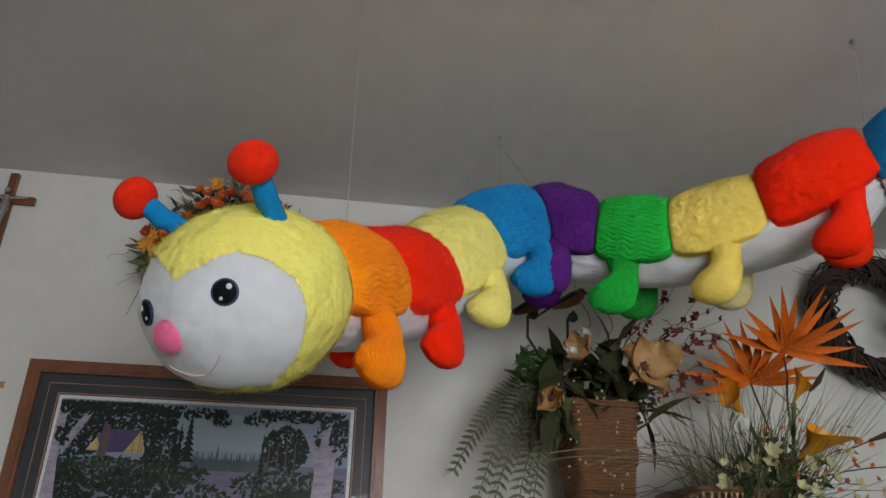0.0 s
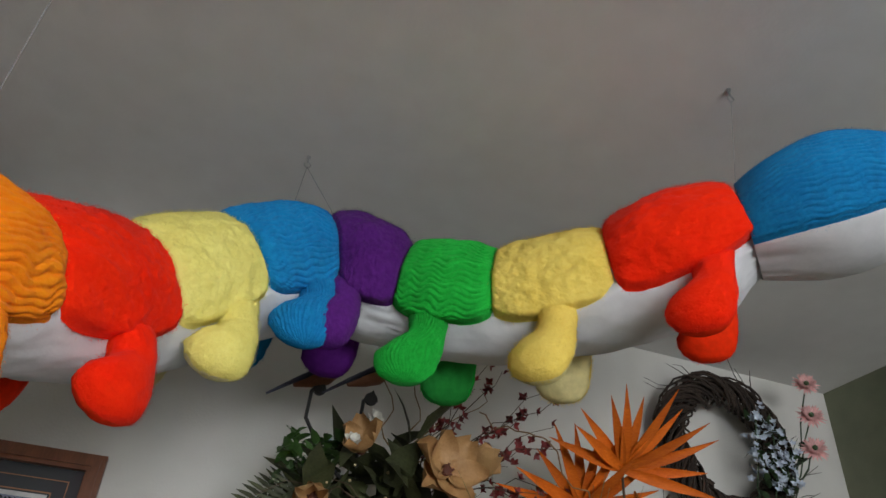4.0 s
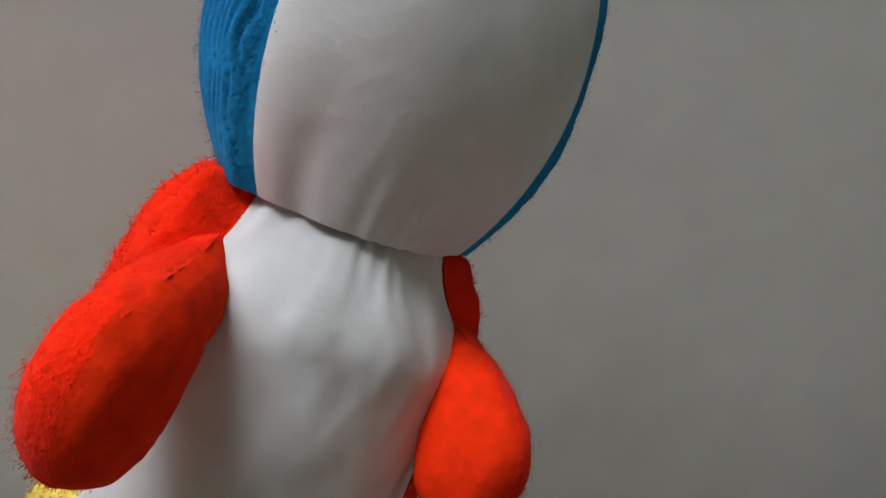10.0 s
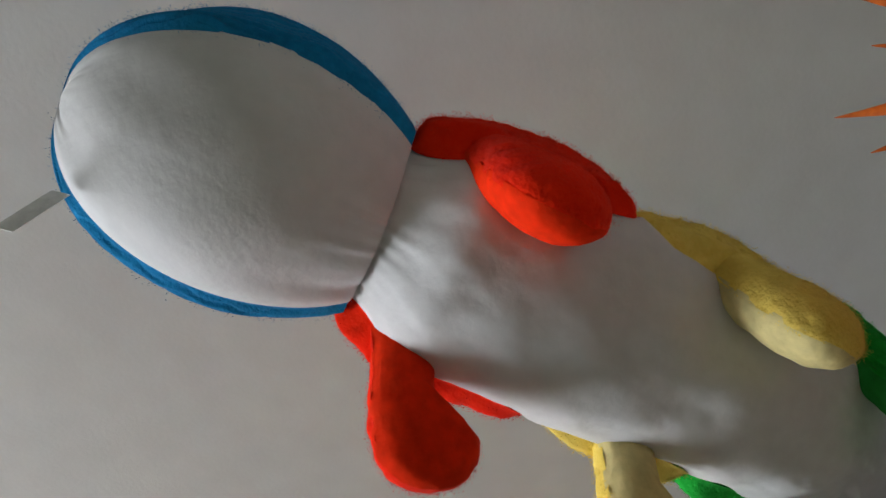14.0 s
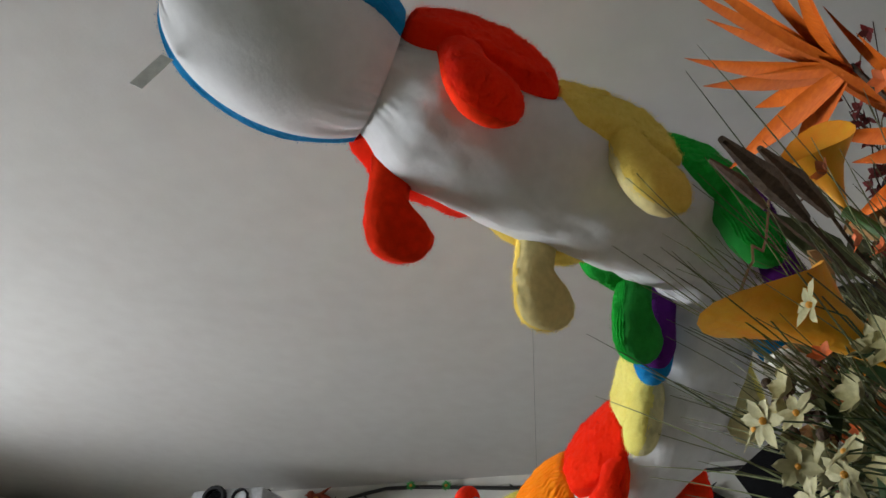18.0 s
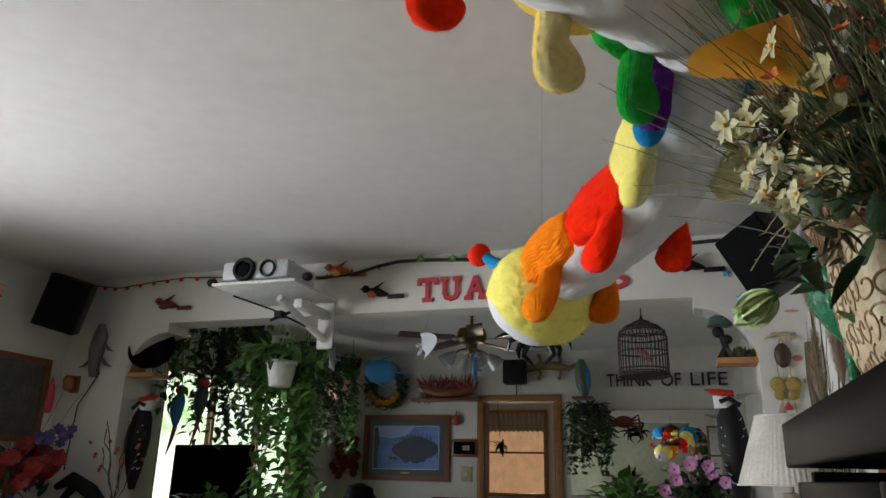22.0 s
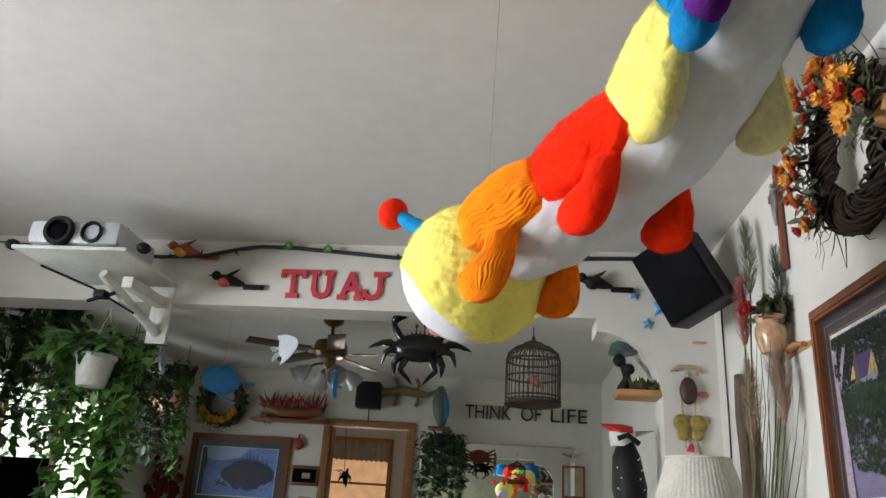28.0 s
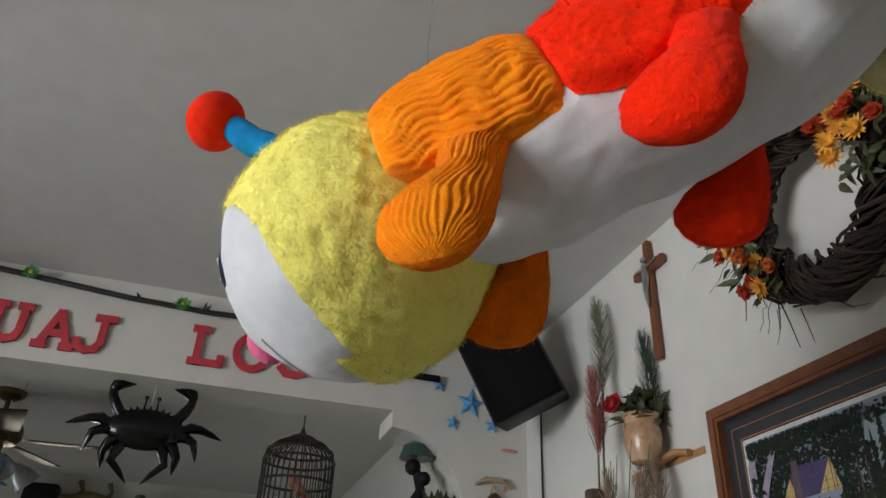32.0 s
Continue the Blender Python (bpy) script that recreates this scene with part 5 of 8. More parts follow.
def fan_palm(at, n, up, R, blades, spread=170):
    """A fan of narrow blades in the plane across n, round up."""
    sh = Shape()
    n, up = Vector(n).normalized(), Vector(up).normalized()
    side = up.cross(n).normalized()
    for i in range(blades):
        a = radians(-spread / 2 + spread * i / (blades - 1) + rnd.uniform(-3, 3))
        d = up * math.cos(a) + side * math.sin(a) + n * rnd.uniform(0.25, 0.70)
        sh.leaf(at, d.normalized(), n, R * rnd.uniform(0.9, 1.18), R * 0.135, rnd.uniform(0.02, 0.22), 7, 0.5)
    return sh


def P(x, y, z):
    return Vector((x - 2.965, y + 0.305, z - 1.308))


for at, up, R in ((P(3.082, -0.40, 1.894), (0.12, 0, 1), 0.172), (P(3.036, -0.30, 1.832), (-0.25, 0, 1), 0.175)):
    part("palm_leaf", fan_palm(at, (-0.10, -0.85, -0.55), (up[0], -0.50, up[2]), R * 1.04, 12), M_palm, pln, "dried orange fan palm leaf")
    part("palm_stalk", Shape().tube(curve_pts(P(3.12, -0.30, 1.50), at, -0.01, 6, 0.004), 0.0028, 6), M_twig, pln)


def calla(base, tip, R, lip_down=False):
    """A calla: a rolled trumpet that opens to one pointed lip."""
    base, tip = Vector(base), Vector(tip)
    ax = (tip - base)
    L = ax.length
    ax.normalize()
    s = ax.cross(Vector((0, 0, 1))).normalized() * (-1 if lip_down else 1)
    u = s.cross(ax)
    rows, cols, v, f = 12, 20, [], []
    for i in range(rows):
        t = i / (rows - 1)
        for j in range(cols):
            a = 2 * math.pi * j / (cols - 1)
            lip = 0.5 + 0.5 * math.cos(a)
            r = R * (0.14 + 0.86 * t ** 1.7) * (1 + 0.25 * lip * t)
            z = L * t * (0.62 + 0.38 * lip ** 2)
            fl = R * 0.5 * max(0, t - 0.7) / 0.3
            v.append(base + ax * z + u * ((r + fl * (1 - lip)) * math.cos(a) * 0.85) + s * (r + fl * 0.4) * math.sin(a))
    for i in range(rows - 1):
        for j in range(cols - 1):
            f.append((i * cols + j, i * cols + j + 1, (i + 1) * cols + j + 1, (i + 1) * cols + j))
    return Shape().add(v, f)


for b, t in ((P(3.012, -0.30, 1.721), P(2.932, -0.33, 1.814)), (P(3.058, -0.44, 1.745), P(3.095, -0.46, 1.822)), (P(3.035, -0.415, 1.590), P(3.094, -0.562, 1.676))):
    c = part("calla_lily", calla(b, t, 0.040 if t.y < -0.2 else 0.027, t.y < -0.2), M_calla, pln, "orange silk calla lily")
    part("calla_stem", Shape().tube(curve_pts(P(3.10, -0.30, 1.49), b, -0.01, 6), [0.005, 0.005, 0.005, 0.005, 0.005, 0.0055, 0.006], 8), M_leaf, c)
sh = Shape()
for _ in range(280):
    a = rnd.uniform(0, 6.28)
    w = rnd.uniform(0.08, 0.28)
    d = Vector((math.cos(a) * w, math.sin(a) * w * 0.8 - 0.10, rnd.uniform(0.16, 0.40)))
    b = Vector((rnd.uniform(-0.1, 0.1), rnd.uniform(-0.10, 0.06), 0.14))
    p = [b + d * (i / 6) - Vector((0, 0, 0.22 * w * (i / 6) ** 2)) for i in range(7)]
    sh.tube(p, [0.0012, 0.0012, 0.0011, 0.0010, 0.0008, 0.0006, 0.0003], 3)
part("grass", sh, M_grass, pln, "long thin green and tan grass blades")
tagged(pln.children[-1], kind="stuff")
sh = Shape()
for _ in range(10):
    e = Vector((rnd.uniform(-0.62, -0.25), rnd.uniform(-0.2, 0.0), rnd.uniform(0.22, 0.34)))
    p = curve_pts((-0.05, -0.05, 0.22), e, -0.05, 14)
    sh.tube(p, 0.0012, 4)
    for q in p[3:]:
        sh.leaf(q, (e - Vector((0, 0, 0.2))).normalized() + rv(0.5), (0, 0, 1), 0.014, 0.005, 0.1, 2)
tagged(part("catkin_twig", sh, material("catkin", (0.24, 0.19, 0.12), 0.8), pln, "thin catkin twigs"), kind="stuff")
sh = Shape()
spray(sh, (0.02, -0.06, 0.19), 150, 0.11, 0.055, 0.024, 0.2)
part("foliage", sh, M_leafd, pln, "dark green silk leaves")
CREAM_AT = [P(rnd.uniform(3.08, 3.20), rnd.uniform(-0.575, -0.49), rnd.uniform(1.43, 1.54)) for _ in range(12)] + [P(3.13, -0.503, 1.62)]
for q in CREAM_AT:
    bloom("cream_flower", q, Vector((0.4, -0.6, 0.1)) + rv(0.5), 6, rnd.uniform(0.015, 0.021), 0.0095, 0.8, 0.12, 1, M_cream, M_ylfl, pln, "cream silk lily")
cs = Shape()
for q in CREAM_AT:
    twigs(cs, (0.0, -0.06, 0.17), [q], 0.0016)
tagged(part("flower_stem", cs, M_leafd, pln, "thin dark flower stems"), kind="stuff")
part("curly_twig", Shape().tube(curve_pts(P(3.00, -0.54, 1.70), P(2.868, -0.465, 1.90), 0.02, 9, 0.010) + curve_pts(P(2.862, -0.46, 1.905), P(2.76, -0.38, 1.965), 0.01, 7, 0.010), 0.0016, 5), M_glaze, pln, "thin curly tan twig")
for _ in range(24):
    q = Vector((rnd.uniform(-0.14, 0.16), rnd.uniform(-0.22, -0.12), rnd.uniform(0.19, 0.30)))
    part("cream_flower", blossom(Shape(), q, Vector((q.x, q.y - 0.1, 0.1)) + rv(0.1), 6, rnd.uniform(0.016, 0.028), 0.013, 0.7, -0.2, 1), M_cream, pln)
M_tulip = material("tulip_green", (0.46, 0.54, 0.26), 0.55, dark=(0.26, 0.40, 0.12), scale=8)
for q, s in ((P(2.885, -0.47, 1.655), 1.0), (P(2.780, -0.482, 1.452), 1.15)):
    bloom("tulip", q, (-0.4, -0.5, -0.3 if s > 1 else 0.6), 5, 0.060 * s, 0.044 * s, 0.36, -0.42, 2, M_tulip if s > 1 else M_whitefl, M_leaf, pln, "pale green silk tulip" if s > 1 else "white silk tulip")
sh = Shape()
for _ in range(40):
    q = Vector((rnd.uniform(0.0, 0.34), rnd.uniform(-0.22, 0.0), rnd.uniform(0.24, 0.42)))
    blossom(sh, q, rv() + Vector((0, -0.6, 0.3)), 5, 0.010, 0.008, 0.7, -0.1)
tagged(part("orange_blossoms", sh, M_orfl, pln, "small orange red blossoms"), kind="stuff")
for e in ((0.40, -0.265, 0.29), (0.30, -0.23, 0.36), (0.12, -0.24, 0.50)):
    sh = Shape()
    p = curve_pts((0.02, -0.05, 0.22), e, -0.02, 9, 0.004)
    sh.tube(p, 0.0016, 4)
    sh.tube([p[-3], p[-2], p[-1]], [0.003, 0.0075, 0.002], 7)
    part("seed_head", sh, M_twig, pln, "dark cattail seed head")
for _ in range(26):
    part("berry", Shape().ball(0.006, (rnd.uniform(-0.05, 0.03), rnd.uniform(-0.22, -0.16), rnd.uniform(0.27, 0.34)), segs=8), M_twig, pln)
# a small green glass and a steel vase behind it
single("glass_bowl", Shape().lathe([(0.034, 0), (0.034, 0.004), (0.008, 0.012), (0.006, 0.07), (0.02, 0.085), (0.042, 0.12), (0.046, 0.16), (0.040, 0.20), (0.036, 0.20), (0.042, 0.16), (0.038, 0.12), (0.001, 0.088)], 20), material("green_glass", (0.01, 0.20, 0.08), 0.05, dark=(0.005, 0.10, 0.04), scale=60, bump=0.5, bump_scale=120), "dark green glass goblet standing on the cabinet", "goblet", pose(2.79, -0.405, 1.308))
single("metal_vase", Shape().lathe([(0.03, 0), (0.034, 0.01), (0.028, 0.06), (0.036, 0.14), (0.032, 0.14), (0.024, 0.06)], 20), M_steel, "small shiny metal vase on the cabinet", "vase", pose(2.47, -0.14, 1.308))


# ---- writing ----
def glyphs(text, size, depth):
    """The mesh of a piece of writing in the built-in font, in x and z, facing -y."""
    cu = bpy.data.curves.new("letters", "FONT")
    cu.body, cu.size, cu.extrude = text, size, depth / 2
    cu.align_x, cu.align_y = "CENTER", "CENTER"
    ob = bpy.data.objects.new("letters", cu)
    scene.collection.objects.link(ob)
    me = bpy.data.meshes.new_from_object(ob.evaluated_get(bpy.context.evaluated_depsgraph_get()))
    bpy.data.objects.remove(ob)
    me.transform(pose(0, 0, 0, 90, 0, 0))
    return me


# ---- clock on the green wall ----
clk = thing("wall_clock", "round wall clock with a white dial and a dark grey rim", "clock", pose(EX - 0.004, -0.500, 2.215, 0, 0, -90) @ Matrix.Scale(1.22, 4))
part("rim", Shape().lathe([(0.118, 0), (0.145, 0), (0.148, 0.02), (0.138, 0.040), (0.122, 0.042), (0.118, 0.03), (0.118, 0)], 56, caps=False, m=pose(0, 0, 0, 90, 0, 0)), material("clock_rim", (0.10, 0.085, 0.08), 0.35), clk)
part("dial", Shape().lathe([(0.119, 0.010), (0.119, 0.018), (0.001, 0.018)], 56, m=pose(0, 0, 0, 90, 0, 0)), M_paper, clk)
for h in range(1, 13):
    a = radians(30 * h)
    nm = part("numeral", glyphs(str(h), 0.034, 0.001), M_eye, clk, smooth=False)
    nm.location = (0.088 * math.sin(a), -0.0195, 0.088 * math.cos(a))
ticks = Shape()
for h in range(60):
    a = radians(6 * h)
    ticks.box(0.0015, 0.001, 0.006, m=pose(0.111 * math.sin(a), -0.019, 0.111 * math.cos(a), 0, 6 * h, 0))
part("minute_marks", ticks, M_eye, clk, smooth=False)
for ang, L, w in ((-32, 0.088, 0.003), (20, 0.055, 0.004)):
    part("clock_hand_pointer", Shape().box(w, 0.001, L, (0, 0, L / 2 - 0.012), m=Matrix()), M_eye, clk, smooth=False).matrix_local = pose(0, -0.022, 0, 0, ang, 0)
hb = Shape()
for k in range(16):
    hb.leaf((rnd.uniform(-0.03, 0.03), -0.02, rnd.uniform(-0.03, 0.02)), rv() + Vector((0, -0.5, -0.2)), (0, 0, 1), 0.10, 0.05, 0.4, 4)
single("hanging_plant", hb, M_leafd, "dark green leaves of a plant hung on the green wall", "plant", pose(EX - 0.012, -0.86, 2.335, 0, 0, -90))

# ---- things on the beam wall ----
LETTERS = {
    "T": [[(0, 1), (1, 1)], [(0.5, 1), (0.5, 0)], [(0.28, 0), (0.72, 0)], [(0.02, 1), (0.02, 0.8)], [(0.98, 1), (0.98, 0.8)]],
    "U": [[(0.15, 1), (0.15, 0.3), (0.25, 0.08), (0.5, 0), (0.75, 0.08), (0.85, 0.3), (0.85, 1)], [(0, 1), (0.32, 1)], [(0.68, 1), (1, 1)]],
    "A": [[(0.1, 0), (0.5, 1), (0.9, 0)], [(0.27, 0.36), (0.73, 0.36)], [(-0.04, 0), (0.26, 0)], [(0.74, 0), (1.04, 0)]],
    "J": [[(0.7, 1), (0.7, 0.25), (0.55, 0.05), (0.3, 0.0), (0.08, 0.08), (0.02, 0.28)], [(0.45, 1), (0.98, 1)]],
    "L": [[(0.2, 1), (0.2, 0), (0.95, 0), (0.95, 0.22)], [(0, 1), (0.42, 1)], [(0, 0), (0.3, 0)]],
    "O": [[(0.5 + 0.5 * math.sin(a), 0.5 + 0.5 * math.cos(a)) for a in np.linspace(0, 6.2832, 25)]],
    "S": [[(0.92, 0.78), (0.75, 0.97), (0.4, 1), (0.12, 0.88), (0.1, 0.66), (0.3, 0.54), (0.7, 0.45), (0.92, 0.3), (0.88, 0.1), (0.6, 0), (0.25, 0.02), (0.06, 0.2)]],
}
M_letred = material("painted_letter_red", (0.55, 0.045, 0.06), 0.45, dark=(0.46, 0.03, 0.045), scale=20)


def wall_letter(ch, y, z, w, h, t):
    """A thick slab-serif letter on the beam wall, read from the east."""
    bm = bmesh.new()
    sh = Shape()
    for line in LETTERS[ch]:
        for a, b in zip(line, line[1:]):
            ax, az, bx, bz = a[0] * w, a[1] * h, b[0] * w, b[1] * h
            L, ang = math.hypot(bx - ax, bz - az), math.degrees(math.atan2(bz - az, bx - ax))
            sh.box(L + t * 0.55, 0.014, t, m=pose((ax + bx) / 2, rnd.uniform(-0.0003, 0.0003), (az + bz) / 2, 0, -ang, 0))
    bm.free()
    single("wall_letter", sh, M_letred, f"red painted wooden letter {ch} on the beam", "letter", pose(0.0078, y, z, 0, 0, 90), "beam letters", smooth=False)


for ch, y in zip("TUAJ", (-2.005, -1.866, -1.722, -1.605)):
    wall_letter(ch, y, 2.172, 0.106, 0.118, 0.024)
for ch, y in zip("LOS", (-1.245, -1.095, -0.945)):
    wall_letter(ch, y, 2.188, 0.106, 0.118, 0.024)
M_star = material("star_blue", (0.10, 0.36, 0.68), 0.5)
for y, z, r in ((-0.227, 2.178, 0.060), (-0.350, 2.231, 0.028), (-0.294, 2.097, 0.030), (-0.141, 2.104, 0.030), (-0.20, 2.262, 0.026)):
    st = Shape()
    v = [(0.016, 0, 0)]
    for k in range(10):
        a, q = math.pi * k / 5 + 0.1, r if k % 2 == 0 else r * 0.42
        v.append((0.001, q * math.sin(a), q * math.cos(a)))
    st.add(v, [(0, 1 + k, 1 + (k + 1) % 10) for k in range(10)] + [tuple(range(1, 11))[::-1]])
    single("wall_star", st, M_star, "blue five-pointed star on the wall", "star", pose(0.003, y, z), "blue stars", smooth=False)


def wall_bird(label, y, z, s, body, breast, tail=1):
    b = thing("wall_bird", label, "bird figurine", pose(0.004, y, z) @ Matrix.Scale(1.2, 4), "birds on the beam")
    part("body", Shape().tube([(0.02, -0.055 * s, 0.012), (0.025, -0.03 * s, 0.006), (0.03, 0.0, 0), (0.022, 0.03 * s, -0.008), (0.015, 0.055 * s, -0.012)], [0.012, 0.021, 0.026, 0.018, 0.008], 12, 0.9), body, b)
    part("head", Shape().ball(0.019, (0.03, -0.058 * s, 0.018), segs=14).lathe([(0.005, 0), (0.0005, 0.018)], 8, m=pose(0.032, -0.074 * s, 0.018, 90 * s, 0, 0)), body, b)
    part("breast", Shape().ball(0.020, (0.038, -0.018 * s, -0.012), sy=1.4, segs=14), breast, b)
    part("wing", Shape().tube([(0.035, -0.03 * s, 0.01), (0.03, 0.01 * s, 0.03), (0.02, 0.035 * s, 0.052)], [0.010, 0.016, 0.003], 8, 0.4), body, b)
    part("tail", Shape().box(0.006, 0.085, 0.022, (0.014, 0.095 * s, -0.022), 0.002, m=Matrix()), body, b)
    return b


M_birdk, M_robin, M_card = material("bird_charcoal", (0.010, 0.0095, 0.010), 0.55, scale=30, spec=0.25), material("robin_red", (0.45, 0.08, 0.03), 0.6), material("cardinal_red", (0.16, 0.02, 0.015), 0.6, scale=30)
wall_bird("painted robin figurine flying on the beam", -2.255, 2.228, 1, M_birdk, M_robin)
wall_bird("dark red cardinal figurine on the beam", -3.70, 2.23, 1, M_card, M_card)
wall_bird("black bird figurine on the beam", -0.52, 2.275, 1, M_birdk, M_birdk)
wall_bird("small orange bird figurine on the garland", -2.50, 2.375, 1, M_robin, M_ylfl)
gar = thing("branch_garland", "black branch garland with green flowers along the beam", "garland", pose(0, 0, 0))
gp = [(0.03, -3.05, 2.385), (0.03, -2.75, 2.345), (0.03, -2.617, 2.339), (0.03, -2.40, 2.352), (0.03, -2.25, 2.388), (0.03, -2.129, 2.407), (0.03, -1.97, 2.405), (0.03, -1.77, 2.392), (0.03, -1.48, 2.370), (0.03, -1.2, 2.362), (0.03, -0.9, 2.375), (0.03, -0.6, 2.392), (0.03, -0.35, 2.398), (0.06, -0.10, 2.405)]
part("branch", Shape().tube(gp, 0.010, 8), M_iron, gar)
bl = Shape()
for _ in range(16):
    q = Vector(gp[rnd.randrange(1, 13)]) + Vector((0, rnd.uniform(-0.05, 0.05), 0))
    bl.leaf(q, rv() + Vector((0.5, 0, 0.4)), (1, 0, 0), 0.035, 0.012, 0.2, 2)
part("branch_leaves", bl, M_iron, gar)
M_gfl = island(material("flower_green", (0.05, 0.38, 0.08), 0.6), 0.3)
for y, z in ((-1.985, 2.408), (-1.79, 2.396), (-1.30, 2.37), (-0.95, 2.375)):
    f = part("green_flower", blossom(Shape(), (0.045, y, z), (1, 0, 0.1), 16, 0.030, 0.009, 0.9, -0.1, 2), M_gfl, gar, "green daisy with a yellow heart")
    part("flower_heart", Shape().ball(0.009, (0.052, y, z), segs=10), M_ylfl, f)
rg = thing("red_garland", "string of small red hearts along the beam", "garland", pose(0, 0, 0))
rp = [Vector((0.03, -4.30, 2.385)), Vector((0.03, -4.1, 2.36)), Vector((0.03, -3.85, 2.385)), Vector((0.03, -3.6, 2.40)), Vector((0.03, -3.3, 2.385)), Vector((0.04, -3.05, 2.385))]
part("string", Shape().tube(rp, 0.004, 6), M_iron, rg)
for k in range(13):
    u = k / 12 * 4.999
    q = rp[int(u)].lerp(rp[int(u) + 1], u % 1)
    part("red_heart", Shape().ball(0.016, q + Vector((0.01, 0, -0.012)), sx=0.4, sz=0.9, segs=10), material("heart_red", (0.5, 0.02, 0.02), 0.4) if k == 0 else bpy.data.materials["heart_red"], rg)

# projector on its bracket shelf
M_silver = material("silver_plastic", (0.50, 0.51, 0.53), 0.35, bump=0.05)
pj = thing("projector", "silver grey home projector standing on a white wall shelf", "projector", pose(0.44, -2.72, 2.178))
part("case", Shape().box(0.33, 0.40, 0.105, (0, 0, 0.062), 0.022), M_silver, pj)
part("lens_housing", Shape().lathe([(0.062, 0), (0.066, 0.02), (0.060, 0.035), (0.046, 0.034), (0.044, 0.01)], 28, caps=False, m=pose(0.155, -0.055, 0.062, 0, 90, 0)), M_black, pj)
part("lens", Shape().ball(0.042, (0.165, -0.055, 0.062), sx=0.35, segs=22), M_dglass, pj, "dark glass lens")
part("exhaust_port", Shape().lathe([(0.044, 0), (0.047, 0.018), (0.038, 0.022), (0.034, 0.004), (0.001, 0.004)], 24, m=pose(0.158, 0.085, 0.060, 0, 90, 0)), M_black, pj)
for y in (-0.16, 0.16):
    part("knob", Shape().lathe([(0.012, 0), (0.014, 0.006), (0.012, 0.014)], 12, m=pose(0.05, y, 0.112)), M_black, pj)
    part("foot", Shape().lathe([(0.010, 0), (0.012, 0.012)], 10, m=pose(0.12, y, -0.002)), M_black, pj)
bs = thing("projector_shelf", "white painted bracket shelf on the beam wall", "shelf", pose(0, -2.72, 2.16))
M_wpaint = material("white_paint", (0.70, 0.69, 0.66), 0.5, bump=0.1)
part("board", Shape().box(0.50, 0.50, 0.016, (0.36, 0, 0.008), 0.003), M_wpaint, bs)
part("wall_plate", Shape().box(0.018, 0.10, 0.30, (0.010, 0.14, -0.10), 0.003), M_wpaint, bs)
part("arm", Shape().tube([(0.02, 0.14, -0.20), (0.16, 0.08, -0.12), (0.36, 0.02, -0.02)], 0.022, 10), M_wpaint, bs)
part("arm", Shape().box(0.34, 0.05, 0.05, (0.19, 0.14, -0.055), 0.004), M_wpaint, bs)
part("strap", Shape().tube([(0.40, -0.25, -0.004), (0.30, -0.05, -0.07), (0.18, 0.10, -0.15)], 0.006, 6), M_black, bs)
part("clamp", Shape().box(0.06, 0.05, 0.035, (0.30, 0.0, -0.10), 0.005).tube([(0.30, -0.06, -0.13), (0.30, 0.06, -0.09)], 0.009, 8), M_black, bs)
for y in (-0.29, 0.29):
    part("cable_knob", Shape().ball(0.030, (0.55, y, 0.035), sz=0.8, segs=14), M_black, bs)

# ---- by the arch: shelves, hangings, lamp ----
M_green_glaze = material("green_glaze", (0.05, 0.11, 0.09), 0.3)
for y, lab in ((-0.33, "right"), (-3.88, "left")):
    s = thing("corner_shelf", "small oak shelf fixed in the arch opening", "shelf", pose(-0.09, y, 1.79), "arch shelves")
    part("board", Shape().box(0.16, 0.20, 0.028, bevel=0.004), M_pine, s)
    part("bracket", Shape().box(0.14, 0.018, 0.08, (0, 0.09 if lab == "right" else -0.09, 0.055), 0.003), M_pine, s)
fig = thing("toy_figure_stack", "dark stacked figurine with a green helmet on the shelf", "figurine", pose(-0.09, -0.40, 1.805))
part("helmet", Shape().lathe([(0.062, 0.17), (0.058, 0.185), (0.048, 0.215), (0.02, 0.232), (0.001, 0.234)], 20), M_green_glaze, fig)
part("body", Shape().ball(0.030, (0, -0.01, 0.14), segs=12).ball(0.026, (0.01, 0.03, 0.10), segs=12).tube([(0, 0, 0), (0.01, 0.02, 0.06), (0, 0, 0.14)], [0.03, 0.018, 0.015], 10), M_birdk, fig)
ob = Shape()
for _ in range(60):
    ob.leaf((rnd.uniform(-0.05, 0.05), rnd.uniform(-0.07, 0.07), 0.0), rv() + Vector((0.2, 0, 1)), (1, 0, 0), 0.06, 0.02, 0.3, 3)
single("dried_leaves", ob, M_leafb, "brown dried leaves on the arch shelf", "plant", pose(-0.09, -0.30, 1.805))
single("black_bowl", Shape().lathe([(0.02, 0), (0.10, 0.01), (0.15, 0.05), (0.145, 0.05), (0.09, 0.02)], 24, m=pose(0, 0, 0.14, 0, 70, 20)), M_cab, "large black curved dish on the arch shelf", "dish", pose(-0.09, -3.86, 1.81))


